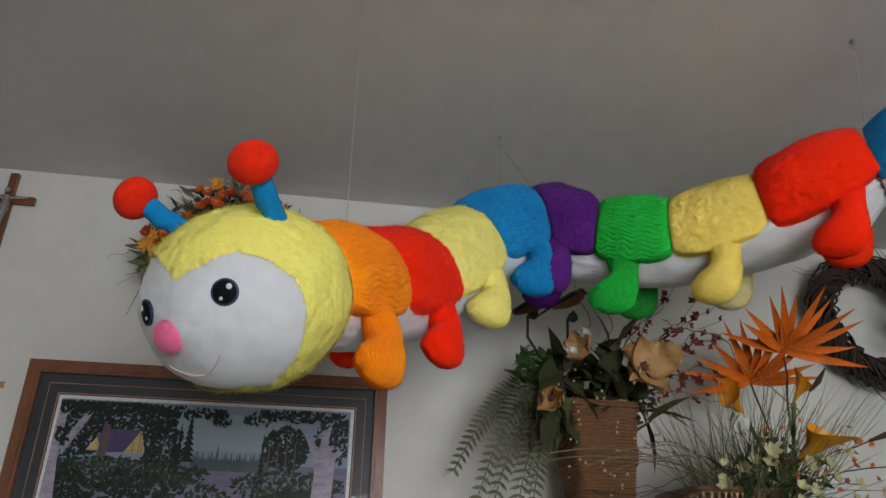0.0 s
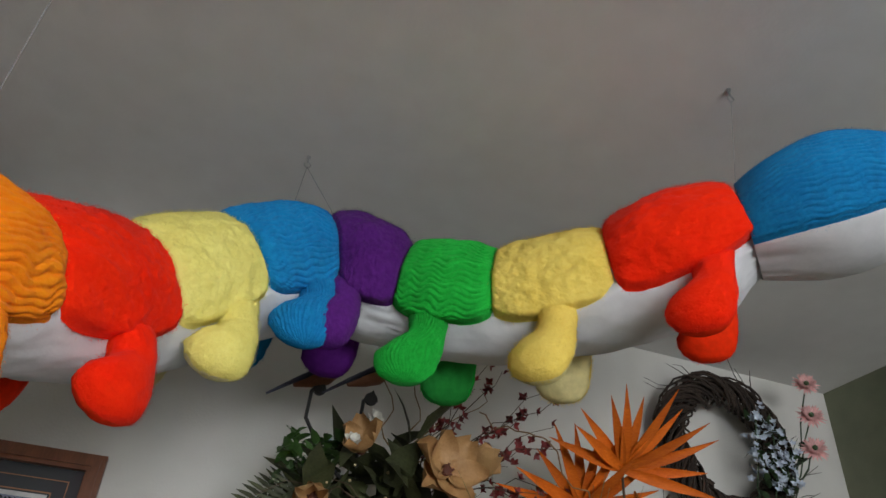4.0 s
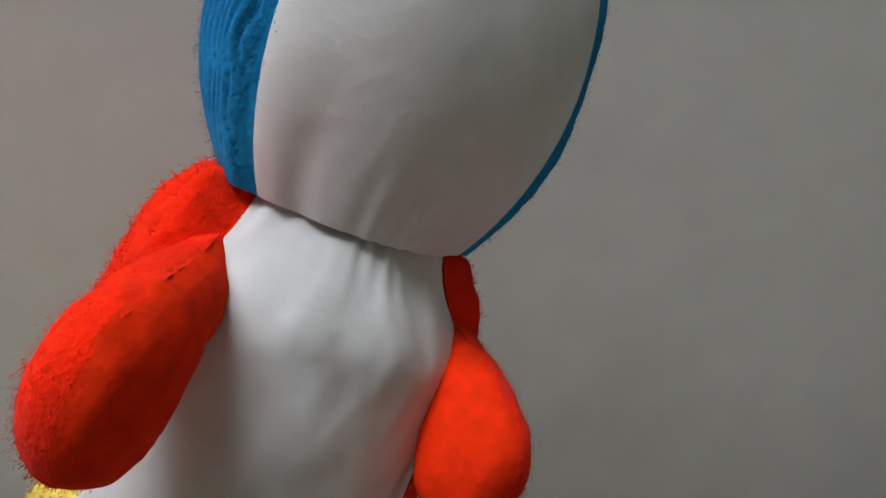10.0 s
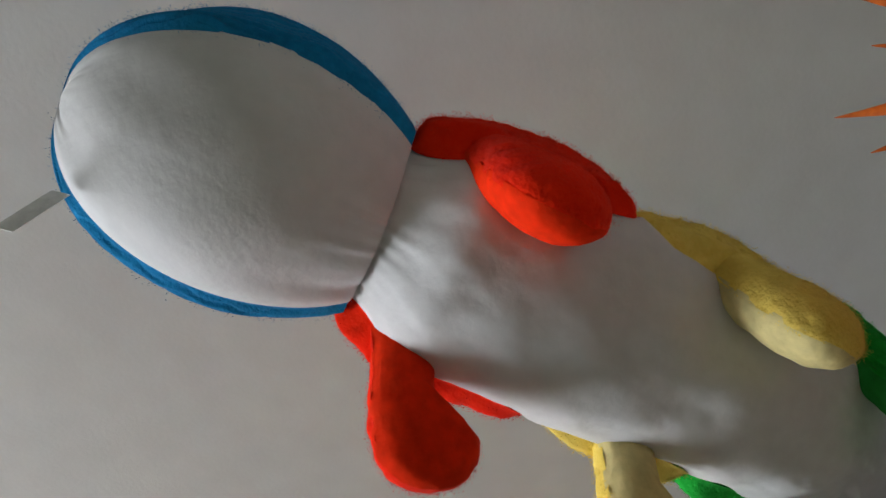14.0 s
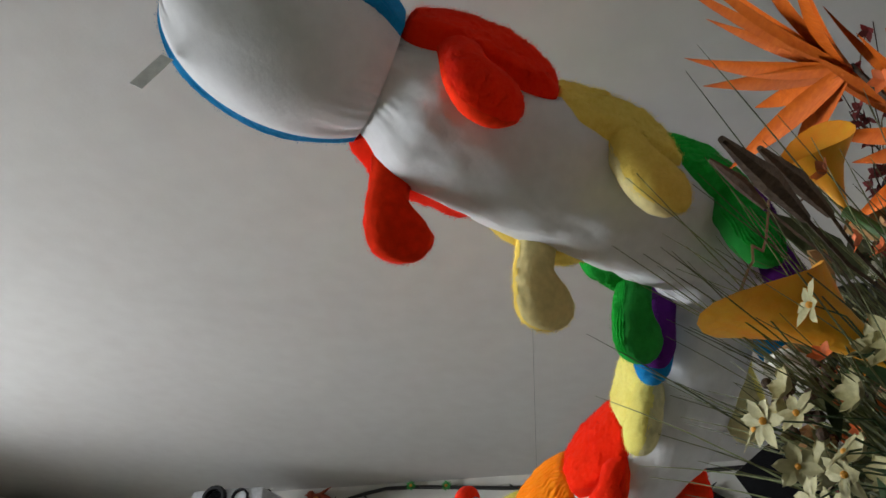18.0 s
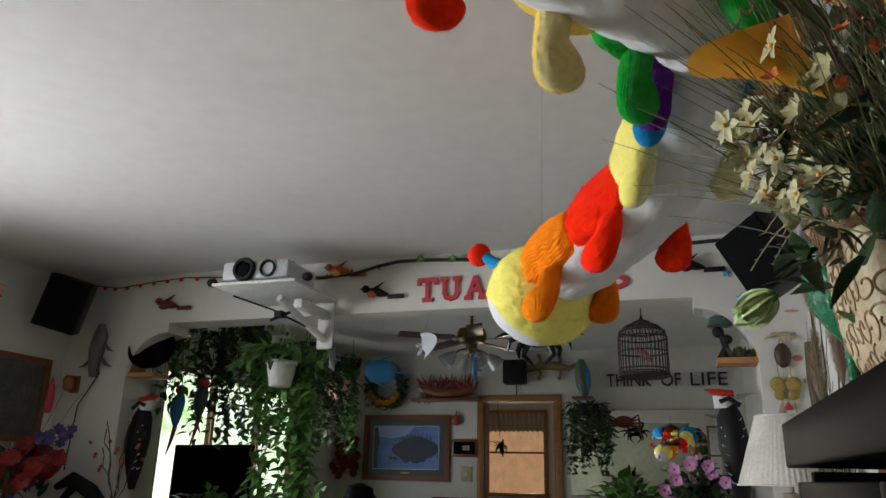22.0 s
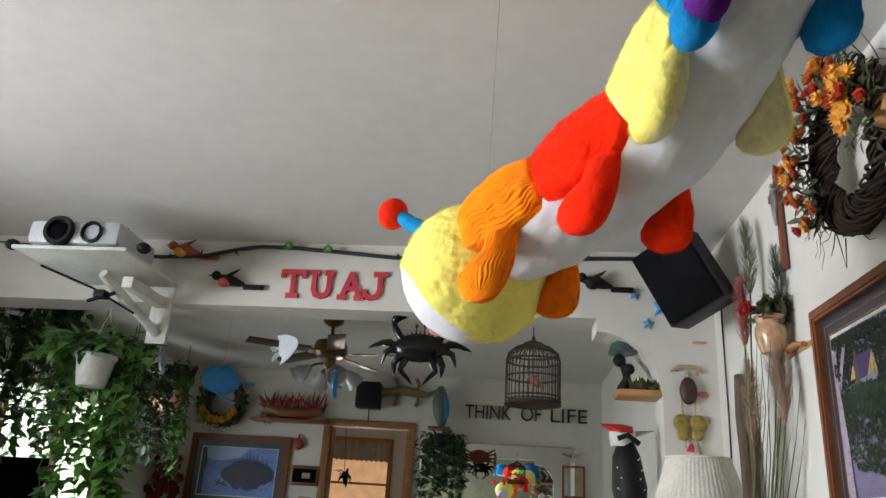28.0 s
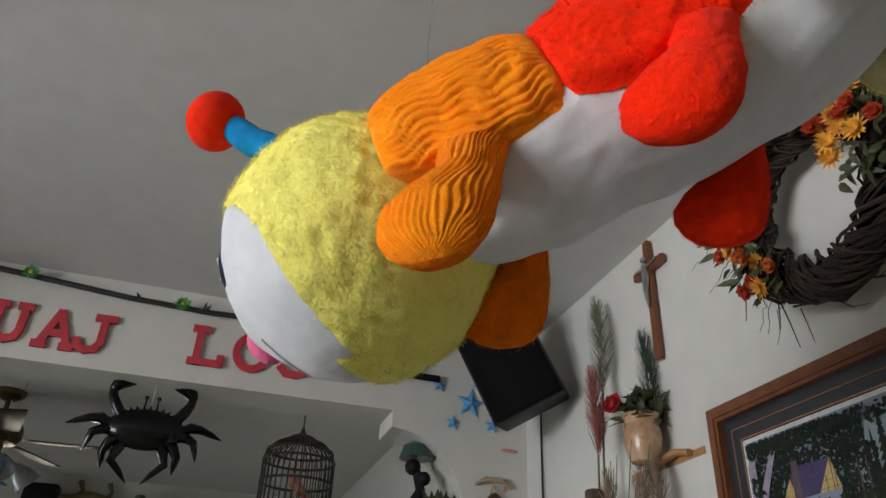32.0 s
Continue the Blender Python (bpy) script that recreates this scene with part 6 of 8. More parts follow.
def woodpecker(y, z, s, label):
    w = thing("woodpecker_carving", label, "wall carving", pose(-0.085, y, z), "woodpecker carvings")
    part("body", Shape().tube([(0.0, 0.02 * s, -0.30), (0.02, 0.01 * s, -0.15), (0.03, 0, 0.0), (0.025, -0.01 * s, 0.13), (0.02, -0.01 * s, 0.2)], [0.02, 0.055, 0.075, 0.06, 0.03], 16), M_birdk, w)
    for k in range(8):
        z, n = 0.11 - 0.042 * k, 4 if k % 2 else 3
        for q in range(n):
            y = (q - (n - 1) / 2) * 0.030
            part("feather_edge", Shape().tube([(0.094 - 0.008 * abs(k - 2.5) - 6.0 * y * y, y - 0.012, z + 0.012), (0.099 - 0.008 * abs(k - 2.5) - 6.0 * y * y, y, z), (0.094 - 0.008 * abs(k - 2.5) - 6.0 * y * y, y + 0.012, z + 0.012)], 0.0024, 5), M_paper, w)
    part("head", Shape().tube([(0.02, -0.03 * s, 0.17), (0.02, -0.03 * s, 0.215), (0.02, 0.0, 0.25)], [0.045, 0.055, 0.03], 14), M_paper, w)
    part("crest", Shape().tube([(0.03, 0.015 * s, 0.240), (0.035, -0.035 * s, 0.240), (0.032, -0.078 * s, 0.250), (0.03, -0.118 * s, 0.262)], [0.030, 0.042, 0.026, 0.003], 12, 0.6), material("crest_red", (0.55, 0.02, 0.015), 0.5), w)
    part("stripe", Shape().tube([(0.07, 0.04 * s, 0.18), (0.078, -0.01 * s, 0.215), (0.065, -0.05 * s, 0.20)], 0.012, 8), M_birdk, w)
    part("beak", Shape().lathe([(0.014, 0), (0.001, 0.09)], 10, m=pose(0.03, 0.030 * s, 0.225, -78 * s, 0, 0)), M_steel, w)


woodpecker(-0.385, 1.39, 1, "carved black woodpecker with a red crest inside the arch")
woodpecker(-3.86, 1.40, -1, "carved black woodpecker on the dark side of the arch")
doll = thing("wall_hanging", "straw hanging with a brown beetle and yellow butterfly on a cord", "wall hanging", pose(0.004, -0.137, 1.72))
part("cord", Shape().tube([(0.01, 0, 0.17), (0.014, -0.03, 0.08), (0.014, -0.025, -0.05), (0.012, -0.02, -0.16)], 0.004, 6).tube([(0.01, 0, 0.17), (0.014, 0.03, 0.08), (0.014, 0.025, -0.05), (0.012, 0.035, -0.20)], 0.004, 6), material("straw", (0.50, 0.40, 0.22), 0.8), doll)
part("bow", Shape().tube([(0.012, -0.07, 0.165), (0.016, -0.03, 0.185), (0.016, 0.03, 0.185), (0.012, 0.07, 0.16)], [0.004, 0.010, 0.010, 0.004], 8), bpy.data.materials["straw"], doll)
part("beetle", Shape().ball(0.05, (0.022, 0, 0.08), sx=0.45, sy=0.75, sz=1.2, segs=18), material("beetle_brown", (0.07, 0.028, 0.015), 0.5, dark=(0.03, 0.012, 0.008), scale=25), doll)
for s in (-1, 1):
    part("butterfly_wing", Shape().ball(0.036, (0.016, 0.035 * s, -0.055), sx=0.25, sz=1.0, segs=14).ball(0.026, (0.016, 0.03 * s, -0.105), sx=0.25, segs=12), material("butterfly_yellow", (0.40, 0.31, 0.05), 0.6, dark=(0.16, 0.10, 0.03), scale=40), doll)
part("red_charm", Shape().lathe([(0.004, 0), (0.024, -0.035), (0.001, -0.036)], 12, m=pose(0.02, 0.0, -0.14)), M_letred, doll)
M_stick = material("sticker_pink", (0.70, 0.25, 0.22), 0.6)
for y, z, w, h in ((-0.07, 2.02, 0.07, 0.014), (-0.09, 1.88, 0.012, 0.02), (-0.07, 1.79, 0.05, 0.03), (-0.05, 1.68, 0.012, 0.02), (-0.06, 1.16, 0.05, 0.012), (-0.09, 1.04, 0.014, 0.014), (-0.05, 0.95, 0.10, 0.02), (-0.10, 1.30, 0.02, 0.02)):
    single("wall_sticker", Shape().ball(0.5, sx=0.004, sy=w, sz=h, segs=12), M_stick, "small pink and orange wall sticker", "sticker", pose(0.003, y, z), "wall stickers")

# pleated lamp
M_shade = material("lamp_shade", (0.74, 0.71, 0.64), 0.8, subsurface=0.15)
M_brassy = material("pale_brass", (0.45, 0.38, 0.28), 0.4, 0.4, scale=20)
lamp = thing("table_lamp", "tall lamp with a white pleated shade and a fluted base", "lamp", pose(0.45, -0.215, 0.55))
v, f, n = [], [], 120
for i in range(n):
    a = 2 * math.pi * i / n
    for r, z in ((0.200, 0.655), (0.112, 0.930)):
        q = r * (1 + (0.010 if i % 2 else 0))
        v.append((q * math.cos(a), q * math.sin(a), z))
f = [(2 * i, 2 * ((i + 1) % n), 2 * ((i + 1) % n) + 1, 2 * i + 1) for i in range(n)]
part("shade", Shape().add(v, f), M_shade, lamp, "white pleated fabric shade", smooth=False)
part("shade_trim", Shape().tube([(0.202 * math.cos(a), 0.202 * math.sin(a), 0.655) for a in np.linspace(0, 6.2832, 41)], 0.004, 6).tube([(0.114 * math.cos(a), 0.114 * math.sin(a), 0.930) for a in np.linspace(0, 6.2832, 31)], 0.004, 6), M_shade, lamp)
part("base", Shape().lathe([(0.085, 0), (0.085, 0.02), (0.05, 0.04), (0.026, 0.06), (0.030, 0.08), (0.017, 0.10), (0.020, 0.28), (0.022, 0.46), (0.018, 0.475), (0.024, 0.482), (0.036, 0.50), (0.041, 0.525), (0.036, 0.55), (0.022, 0.56), (0.024, 0.57), (0.030, 0.60), (0.038, 0.625), (0.010, 0.63), (0.008, 0.70)], 24), M_brassy, lamp)
part("finial", Shape().lathe([(0.006, 0.93), (0.016, 0.95), (0.010, 0.972), (0.001, 0.985)], 12), M_brassy, lamp)
tb = thing("side_table", "small dark side table under the lamp", "table", pose(0.45, -0.235, 0))
part("tabletop", Shape().box(0.44, 0.44, 0.03, (0, 0, 0.535), 0.004), M_cherry, tb)
for sx in (-1, 1):
    for sy in (-1, 1):
        part("leg", Shape().box(0.035, 0.035, 0.52, (sx * 0.19, sy * 0.19, 0.26), 0.003), M_cherry, tb)
mg = thing("magazine_stack", "white and blue magazines on the side table", "magazines", pose(0.36, -0.40, 0.5502, 0, 0, 12))
for k, (m_, dx) in enumerate(((M_paper, 0.0), (M_bluefl, 0.012), (M_paper, -0.006))):
    part("magazine", Shape().box(0.16, 0.21, 0.008, (dx, 0, 0.0045 + 0.0085 * k), 0.001), m_, mg)
pen = thing("pen_cup", "dark cup holding pens on the side table", "cup", pose(0.60, -0.38, 0.5502))
part("cup", Shape().lathe([(0.03, 0), (0.032, 0.004), (0.034, 0.09), (0.030, 0.09), (0.028, 0.01)], 18), M_birdk, pen)
for k, m_ in enumerate((M_card, M_green_glaze, M_robin, M_paper)):
    part("pen", Shape().tube([(0.008 * math.cos(k * 1.6), 0.008 * math.sin(k * 1.6), 0.015), (0.026 * math.cos(k * 1.6), 0.026 * math.sin(k * 1.6), 0.15 + 0.008 * k)], 0.004, 8), m_, pen)
M_sage = material("sage_fabric", (0.30, 0.36, 0.32), 0.9, scale=7, bump=0.3, bump_scale=200)
arm = thing("armchair", "pale sage green fabric armchair back", "armchair", pose(1.36, -0.30, 0) @ Matrix.Diagonal((0.85, 0.85, 0.99, 1)))
part("back", Shape().tube([(0, 0, 0.25), (-0.02, 0, 0.5), (-0.04, 0, 0.72), (-0.05, 0, 0.84), (-0.05, 0, 0.875)], [0.26, 0.27, 0.25, 0.16, 0.04], 28, 0.55), M_sage, arm)
part("seat", Shape().box(0.55, 0.5, 0.2, (0.22, 0, 0.32), 0.06), M_sage, arm)
for s in (-1, 1):
    part("armrest", Shape().box(0.5, 0.09, 0.3, (0.22, s * 0.24, 0.42), 0.04), M_sage, arm)
    part("foot", Shape().box(0.05, 0.05, 0.22, (0.4, s * 0.2, 0.11)), M_cherry, arm)
    part("foot", Shape().box(0.05, 0.05, 0.26, (-0.05, s * 0.2, 0.13)), M_cherry, arm)

# ---- low wall with oak caps, plant, orchid ----
slab("low_wall", -0.17, -0.03, -1.04, -0.74, 0, 0.70, M_wall, "white painted low wall post", "wall")
slab("low_wall", -0.17, -0.03, -0.738, AY1 - 0.002, 0, 0.58, M_wall, "white painted low wall", "wall")
slab("oak_cap", -0.21, 0.01, -1.07, -0.71, 0.702, 0.77, M_oak, "oak cap on the post", "trim")
slab("oak_ledge", -0.21, 0.01, -0.705, AY1 - 0.004, 0.582, 0.66, M_oak, "oak ledge of the low wall", "trim")


def potted(name, label, m, pr, ph, mat, leaves, spread, ln, wd, lmat, up=0.5):
    p = thing(name, label, "potted plant", m, "potted plants")
    part("pot", Shape().lathe([(pr * 0.72, 0), (pr * 0.76, 0.01), (pr, ph * 0.85), (pr * 1.08, ph * 0.86), (pr * 1.08, ph), (pr * 0.95, ph), (pr * 0.9, ph * 0.85)], 24), mat, p)
    sh = Shape()
    for _ in range(leaves):
        d = rv() + Vector((0, 0, up))
        d.normalize()
        e = Vector((0, 0, ph)) + Vector((d.x * spread, d.y * spread, abs(d.z) * spread * 1.1)) * rnd.uniform(0.25, 1)
        sh.leaf(e, d + Vector((0, 0, -0.35)) + rv(0.4), (0, 0, 1), ln * rnd.uniform(0.7, 1.2), wd * rnd.uniform(0.7, 1.2), 0.35, 3)
        if _ % 5 == 0:
            sh.tube([(0, 0, ph * 0.9), Vector((0, 0, ph)).lerp(e, 0.5) + Vector((0, 0, 0.03)), e], 0.0025, 4)
    part("foliage", sh, lmat, p)
    return p


M_potg = material("pot_green_grey", (0.12, 0.20, 0.17), 0.5)
potted("potted_plant", "bushy green plant in a grey green pot on the oak cap", pose(-0.10, -0.885, 0.77), 0.085, 0.155, M_potg, 420, 0.27, 0.070, 0.062, M_pothos)
M_orch = island(material("orchid_pink", (0.50, 0.26, 0.42), 0.55, dark=(0.40, 0.14, 0.32), scale=30), 0.3)
orc = thing("orchid", "pink orchid on an arching stem in a red pot", "orchid", pose(-0.05, -0.455, 0.66))
part("pot", Shape().lathe([(0.045, 0), (0.05, 0.01), (0.062, 0.10), (0.068, 0.105), (0.066, 0.12), (0.058, 0.11)], 22), material("red_gloss", (0.50, 0.012, 0.01), 0.25, coat=0.5), orc)
stem = [Vector(p) for p in ((0, 0, 0.1), (0.02, 0.02, 0.25), (0.03, 0.03, 0.45), (0.04, -0.01, 0.58), (0.06, -0.10, 0.645), (0.07, -0.19, 0.62), (0.08, -0.25, 0.52), (0.08, -0.26, 0.40))]
part("stem", Shape().tube(stem, 0.004, 6), M_leaf, orc)
M_orch_heart = material("orchid_heart", (0.30, 0.02, 0.12), 0.5)
for k in range(10):
    u = 2.8 + k / 9 * 4.19
    q = stem[int(u)].lerp(stem[min(7, int(u) + 1)], u % 1)
    bloom("bloom", q + Vector((0.025, 0.016 * (-1) ** k, 0)), (1, rnd.uniform(-0.5, 0.3), rnd.uniform(-0.2, 0.3)), 5, 0.036, 0.036, 0.95, -0.1, 1, M_orch, M_orch_heart, orc, "pale pink bloom with a dark heart")
part("leaves", spray(Shape(), (0, 0, 0.13), 12, 0.02, 0.17, 0.05, 0.2, 0.4), M_leafd, orc)
for y in (-0.56, -0.35):
    b = thing("red_bird_figure", "glossy dark red bird figurine on the ledge", "figurine", pose(-0.10, y, 0.66), "red bird figures")
    part("body", Shape().tube([(0, 0.0, 0), (0, 0.01, 0.05), (0, 0.0, 0.11), (0, -0.01, 0.15), (0, -0.01, 0.175)], [0.035, 0.055, 0.045, 0.026, 0.008], 14), material("dark_red_gloss", (0.22, 0.01, 0.012), 0.3), b)
    part("tail", Shape().tube([(0, 0.03, 0.04), (0, 0.09, 0.02)], [0.02, 0.006], 10, 0.5), bpy.data.materials["dark_red_gloss"], b)
potted("potted_plant", "dark leafy plant in a teal pot behind the ledge", pose(-0.75, -0.45, 0.62), 0.07, 0.12, material("teal_glaze", (0.02, 0.10, 0.12), 0.3), 70, 0.24, 0.14, 0.06, M_leafd)
ps = thing("plant_stand", "dark wooden plant stand", "stand", pose(-0.75, -0.45, 0))
part("top", Shape().box(0.9, 0.3, 0.03, (0, 0, 0.604)), M_cherry, ps)
for s in (-1, 1):
    part("leg", Shape().box(0.04, 0.26, 0.588, (s * 0.4, 0, 0.294)), M_cherry, ps)

# ---- hung under the beam: bird cage, crab, fish ----
M_cage = material("cage_wicker_dark", (0.050, 0.036, 0.026), 0.6, 0.1, dark=(0.024, 0.017, 0.012), scale=30)
cage = thing("bird_cage", "round dark brown wicker bird cage with a small pink toy bird", "bird cage", pose(-0.30, -0.795, 1.757))
for z, r in ((0.0, 0.134), (0.018, 0.133), (0.036, 0.132), (0.13, 0.132), (0.21, 0.132), (0.245, 0.122)):
    part("ring", Shape().tube([(r * math.cos(a), r * math.sin(a), z) for a in np.linspace(0, 6.2832, 41)], 0.005, 6), M_cage, cage)
part("floor_pan", Shape().lathe([(0.130, 0.0), (0.133, 0.004), (0.130, 0.012)], 36), M_cage, cage)
for k in range(36):
    a = 2 * math.pi * k / 36
    pts = [(0.132, 0), (0.132, 0.21), (0.122, 0.245), (0.09, 0.275), (0.05, 0.292), (0.022, 0.30)]
    part("cage_wire", Shape().tube([(r * math.cos(a), r * math.sin(a), z) for r, z in pts], 0.0027, 5), M_cage, cage)
part("dome_cap", Shape().lathe([(0.06, 0.288), (0.045, 0.302), (0.012, 0.315), (0.004, 0.34)], 20), M_cage, cage)
part("hook", Shape().tube([(0, 0, 0.33), (0, 0.0, 0.40), (0, 0.012, 0.43), (0, 0.022, 0.415)], 0.003, 6).tube([(0, 0.006, 0.425), (0.14, 0.0, 0.425)], 0.003, 6), M_cage, cage)
part("perch", Shape().tube([(-0.12, 0, 0.09), (0.12, 0, 0.09)], 0.005, 8), M_pine, cage)
part("toy_bird", Shape().tube([(0, 0.05, 0.08), (0, 0.02, 0.105), (0, -0.01, 0.135), (0, -0.02, 0.165)], [0.005, 0.02, 0.022, 0.008], 10), material("bird_pink", (0.5, 0.20, 0.16), 0.6), cage)

def hung_cage(label, at, s, top):
    """A smaller wire cage with a peaked roof."""
    c = thing("bird_cage", label, "bird cage", pose(*at))
    for z in (0.0, 0.09 * s, 0.20 * s):
        part("ring", Shape().tube([(0.12 * s * math.cos(a), 0.12 * s * math.sin(a), z) for a in np.linspace(0, 6.2832, 29)], 0.004, 6), M_cage, c)
    for k in range(20):
        a = 2 * math.pi * k / 20
        part("cage_wire", Shape().tube([(r * s * math.cos(a), r * s * math.sin(a), z * s) for r, z in ((0.12, 0), (0.12, 0.2), (0.07, 0.28), (0.015, 0.31))], 0.0022, 5), M_cage, c)
    part("floor_pan", Shape().lathe([(0.118 * s, 0), (0.122 * s, 0.005), (0.118 * s, 0.014)], 28), M_cage, c)
    part("hook", Shape().tube([(0, 0, 0.30 * s), (0, 0, top - at[2])], 0.002, 5), M_cage, c)


hung_cage("dark wire bird cage hung among the window plants", (-1.15, -4.10, 1.93), 1.25, HB)
M_crab = material("black_gloss", (0.002, 0.002, 0.003), 0.20, coat=0.25, bump=0.08, bump_scale=40, spec=0.3)
crab = thing("crab_ornament", "glossy black plastic crab hung under the beam", "ornament", pose(-0.10, -1.335, 1.972) @ Matrix.Scale(1.1, 4))
part("shell", Shape().ball(0.085, (0, 0, -0.005), sx=0.35, sy=1.36, sz=0.74, segs=28), M_crab, crab)
for k in range(15):
    a = radians(20 + 140 * k / 14)
    part("spine", Shape().lathe([(0.006, 0), (0.001, 0.014)], 6, m=pose(0, 0.104 * math.cos(a), -0.005 + 0.060 * math.sin(a)) @ pose(0, 0, 0, -(90 - math.degrees(a)), 0, 0)), M_crab, crab)
for s in (-1, 1):
    part("claw", Shape().tube([(0, s * 0.080, 0.030), (0, s * 0.098, 0.055), (0, s * 0.114, 0.085), (0, s * 0.118, 0.112)], [0.016, 0.018, 0.014, 0.013], 12)
         .tube([(0, s * 0.121, 0.106), (0.002, s * 0.104, 0.130), (0.004, s * 0.072, 0.150), (0, s * 0.030, 0.152)], [0.013, 0.024, 0.020, 0.003], 12).tube([(0, s * 0.104, 0.118), (0.002, s * 0.066, 0.134), (0, s * 0.030, 0.146)], [0.012, 0.009, 0.002], 8), M_crab, crab)
    part("eye_stalk", Shape().tube([(0, s * 0.018, 0.05), (0, s * 0.018, 0.088)], 0.0025, 6).ball(0.0075, (0, s * 0.018, 0.092), segs=8), M_crab, crab)
    for (y0, z0), (y1, z1), (y2, z2) in (((0.10, 0.0), (0.16, 0.012), (0.225, -0.012)), ((0.09, -0.02), (0.145, -0.03), (0.16, -0.085)), ((0.075, -0.04), (0.105, -0.08), (0.10, -0.13)), ((0.05, -0.05), (0.075, -0.105), (0.02, -0.165))):
        part("leg", Shape().tube([(0, s * y0, z0), (0.006, s * (y0 + y1) / 2, (z0 + z1) / 2 + 0.008), (0.004, s * y1, z1), (0, s * (y1 * 0.45 + y2 * 0.55), (z1 + z2) / 2), (0, s * y2, z2)], [0.013, 0.017, 0.013, 0.009, 0.0015], 10), M_crab, crab)
part("wire", Shape().tube([(0, 0, 0.05), (0, 0.0, (AZ - 1.972) / 1.1)], 0.001, 4), M_steel, crab)


def hung_fish(label, at, s, mat, turn, top):
    fsh = thing("hanging_fish", label, "hanging ornament", pose(*at, 0, 0, turn), "hanging fish")
    part("body", Shape().ball(0.10 * s, sx=1.0, sy=0.22, sz=0.75, segs=22), mat, fsh)
    for z, d in ((0.075, 1), (-0.075, -1)):
        part("fin", Shape().tube([(0.05 * s, 0, z * 0.6 * s), (-0.02 * s, 0, z * 1.15 * s), (-0.10 * s, 0, (z + d * 0.035) * s)], [0.02 * s, 0.024 * s, 0.004], 8, 0.25), mat, fsh)
    part("tail", Shape().tube([(-0.085 * s, 0, 0), (-0.125 * s, 0, 0), (-0.165 * s, 0, 0)], [0.02 * s, 0.045 * s, 0.06 * s], 10, 0.15), mat, fsh)
    part("line", Shape().tube([(0, 0, 0.07 * s), (0, 0, top - at[2])], 0.0008, 4), M_thread, fsh)


M_fwhite = material("fish_white", (0.66, 0.70, 0.76), 0.5, scale=14)
M_fblue = material("fish_blue", (0.03, 0.24, 0.55), 0.4, scale=14)
af = thing("hanging_fish", "white cut-paper angelfish hung on a thread", "hanging ornament", pose(-0.10, -1.985, 1.94, 0, -18, 62), "hanging fish")
part("body", Shape().prism([(0.085, -0.004), (0.075, 0.022), (0.045, 0.048), (0.015, 0.066), (-0.040, 0.082), (-0.028, 0.050), (-0.040, 0.018), (-0.040, -0.018), (-0.024, -0.044), (-0.046, -0.074), (0.004, -0.062), (0.048, -0.044), (0.076, -0.024)], 0.005), M_fwhite, af, smooth=False)
for d in (-1, 1):
    part("tail", Shape().tube([(-0.040, 0, 0.012 * d), (-0.062, 0, 0.030 * d), (-0.088, 0, 0.034 * d), (-0.078, 0, 0.014 * d), (-0.056, 0, 0.006 * d)], 0.003, 6).tube([(-0.040, 0, 0.010 * d), (-0.068, 0, 0.016 * d), (-0.084, 0, 0.030 * d)], 0.0025, 6), M_fwhite, af)
part("line", Shape().tube([(0, 0, 0.06), (0.07, 0, AZ - 1.94)], 0.0008, 4), M_thread, af)
hung_fish("blue plastic fish hung on a thread", (-1.0, -2.64, 1.92), 1.15, M_fblue, -60, HB)
hung_fish("small blue fish seen edge-on, hung on a thread", (-1.0, -1.945, 1.935), 0.75, M_fblue, 8, HB)
hung_fish("pale grey dolphin ornament hung on a thread", (-0.9, -2.98, 2.02), 0.8, material("dolphin_grey", (0.35, 0.38, 0.42), 0.5), 15, HB)
hung_fish("spotted orange and white carp on the wall", (-3.0, -3.925, 2.06), 1.5, material("carp", (0.62, 0.50, 0.36), 0.5, dark=(0.60, 0.18, 0.05), scale=14), 80, HB)

for label, at, m1, m2 in (("blue and red plush parrot hung by the window", (-0.62, -4.03, 1.60), M_fblue, M_letred), ("dark green and red parrot hung by the window", (-0.70, -3.90, 1.66), M_green_glaze, M_letred)):
    pt = thing("hanging_parrot", label, "hanging ornament", pose(*at), "hanging parrots")
    part("body", Shape().tube([(0, 0, -0.10), (0.01, 0, 0.0), (0.01, 0.01, 0.09), (0, 0.02, 0.15)], [0.012, 0.045, 0.05, 0.02], 12), m1, pt)
    part("head", Shape().ball(0.038, (0.01, 0.02, 0.165), segs=14), m2, pt)
    part("tail", Shape().tube([(0, 0, -0.08), (0, -0.02, -0.18), (0, -0.05, -0.28)], [0.018, 0.013, 0.004], 8, 0.4), m2, pt)
    part("line", Shape().tube([(0, 0.02, 0.19), (0, 0.02, HB - at[2])], 0.001, 4), M_thread, pt)

# hanging pothos at the opening
hp = thing("hanging_plant", "trailing green pothos in a white hanging pot", "plant", pose(-0.02, -2.87, 1.70))
part("pot", Shape().lathe([(0.060, 0), (0.064, 0.005), (0.088, 0.13), (0.094, 0.132), (0.094, 0.15), (0.085, 0.148), (0.08, 0.12)], 24), M_wpaint, hp)
for a in (0, 2.1, 4.2):
    part("hanger", Shape().tube([(0.088 * math.cos(a), 0.088 * math.sin(a), 0.145), (0, 0.02, 0.36)], 0.0022, 5), M_wpaint, hp)
part("hanger_hook", Shape().tube([(0, 0.02, 0.355), (0, 0.02, 0.430), (-0.05, 0.02, 0.418)], 0.003, 6), M_wpaint, hp)


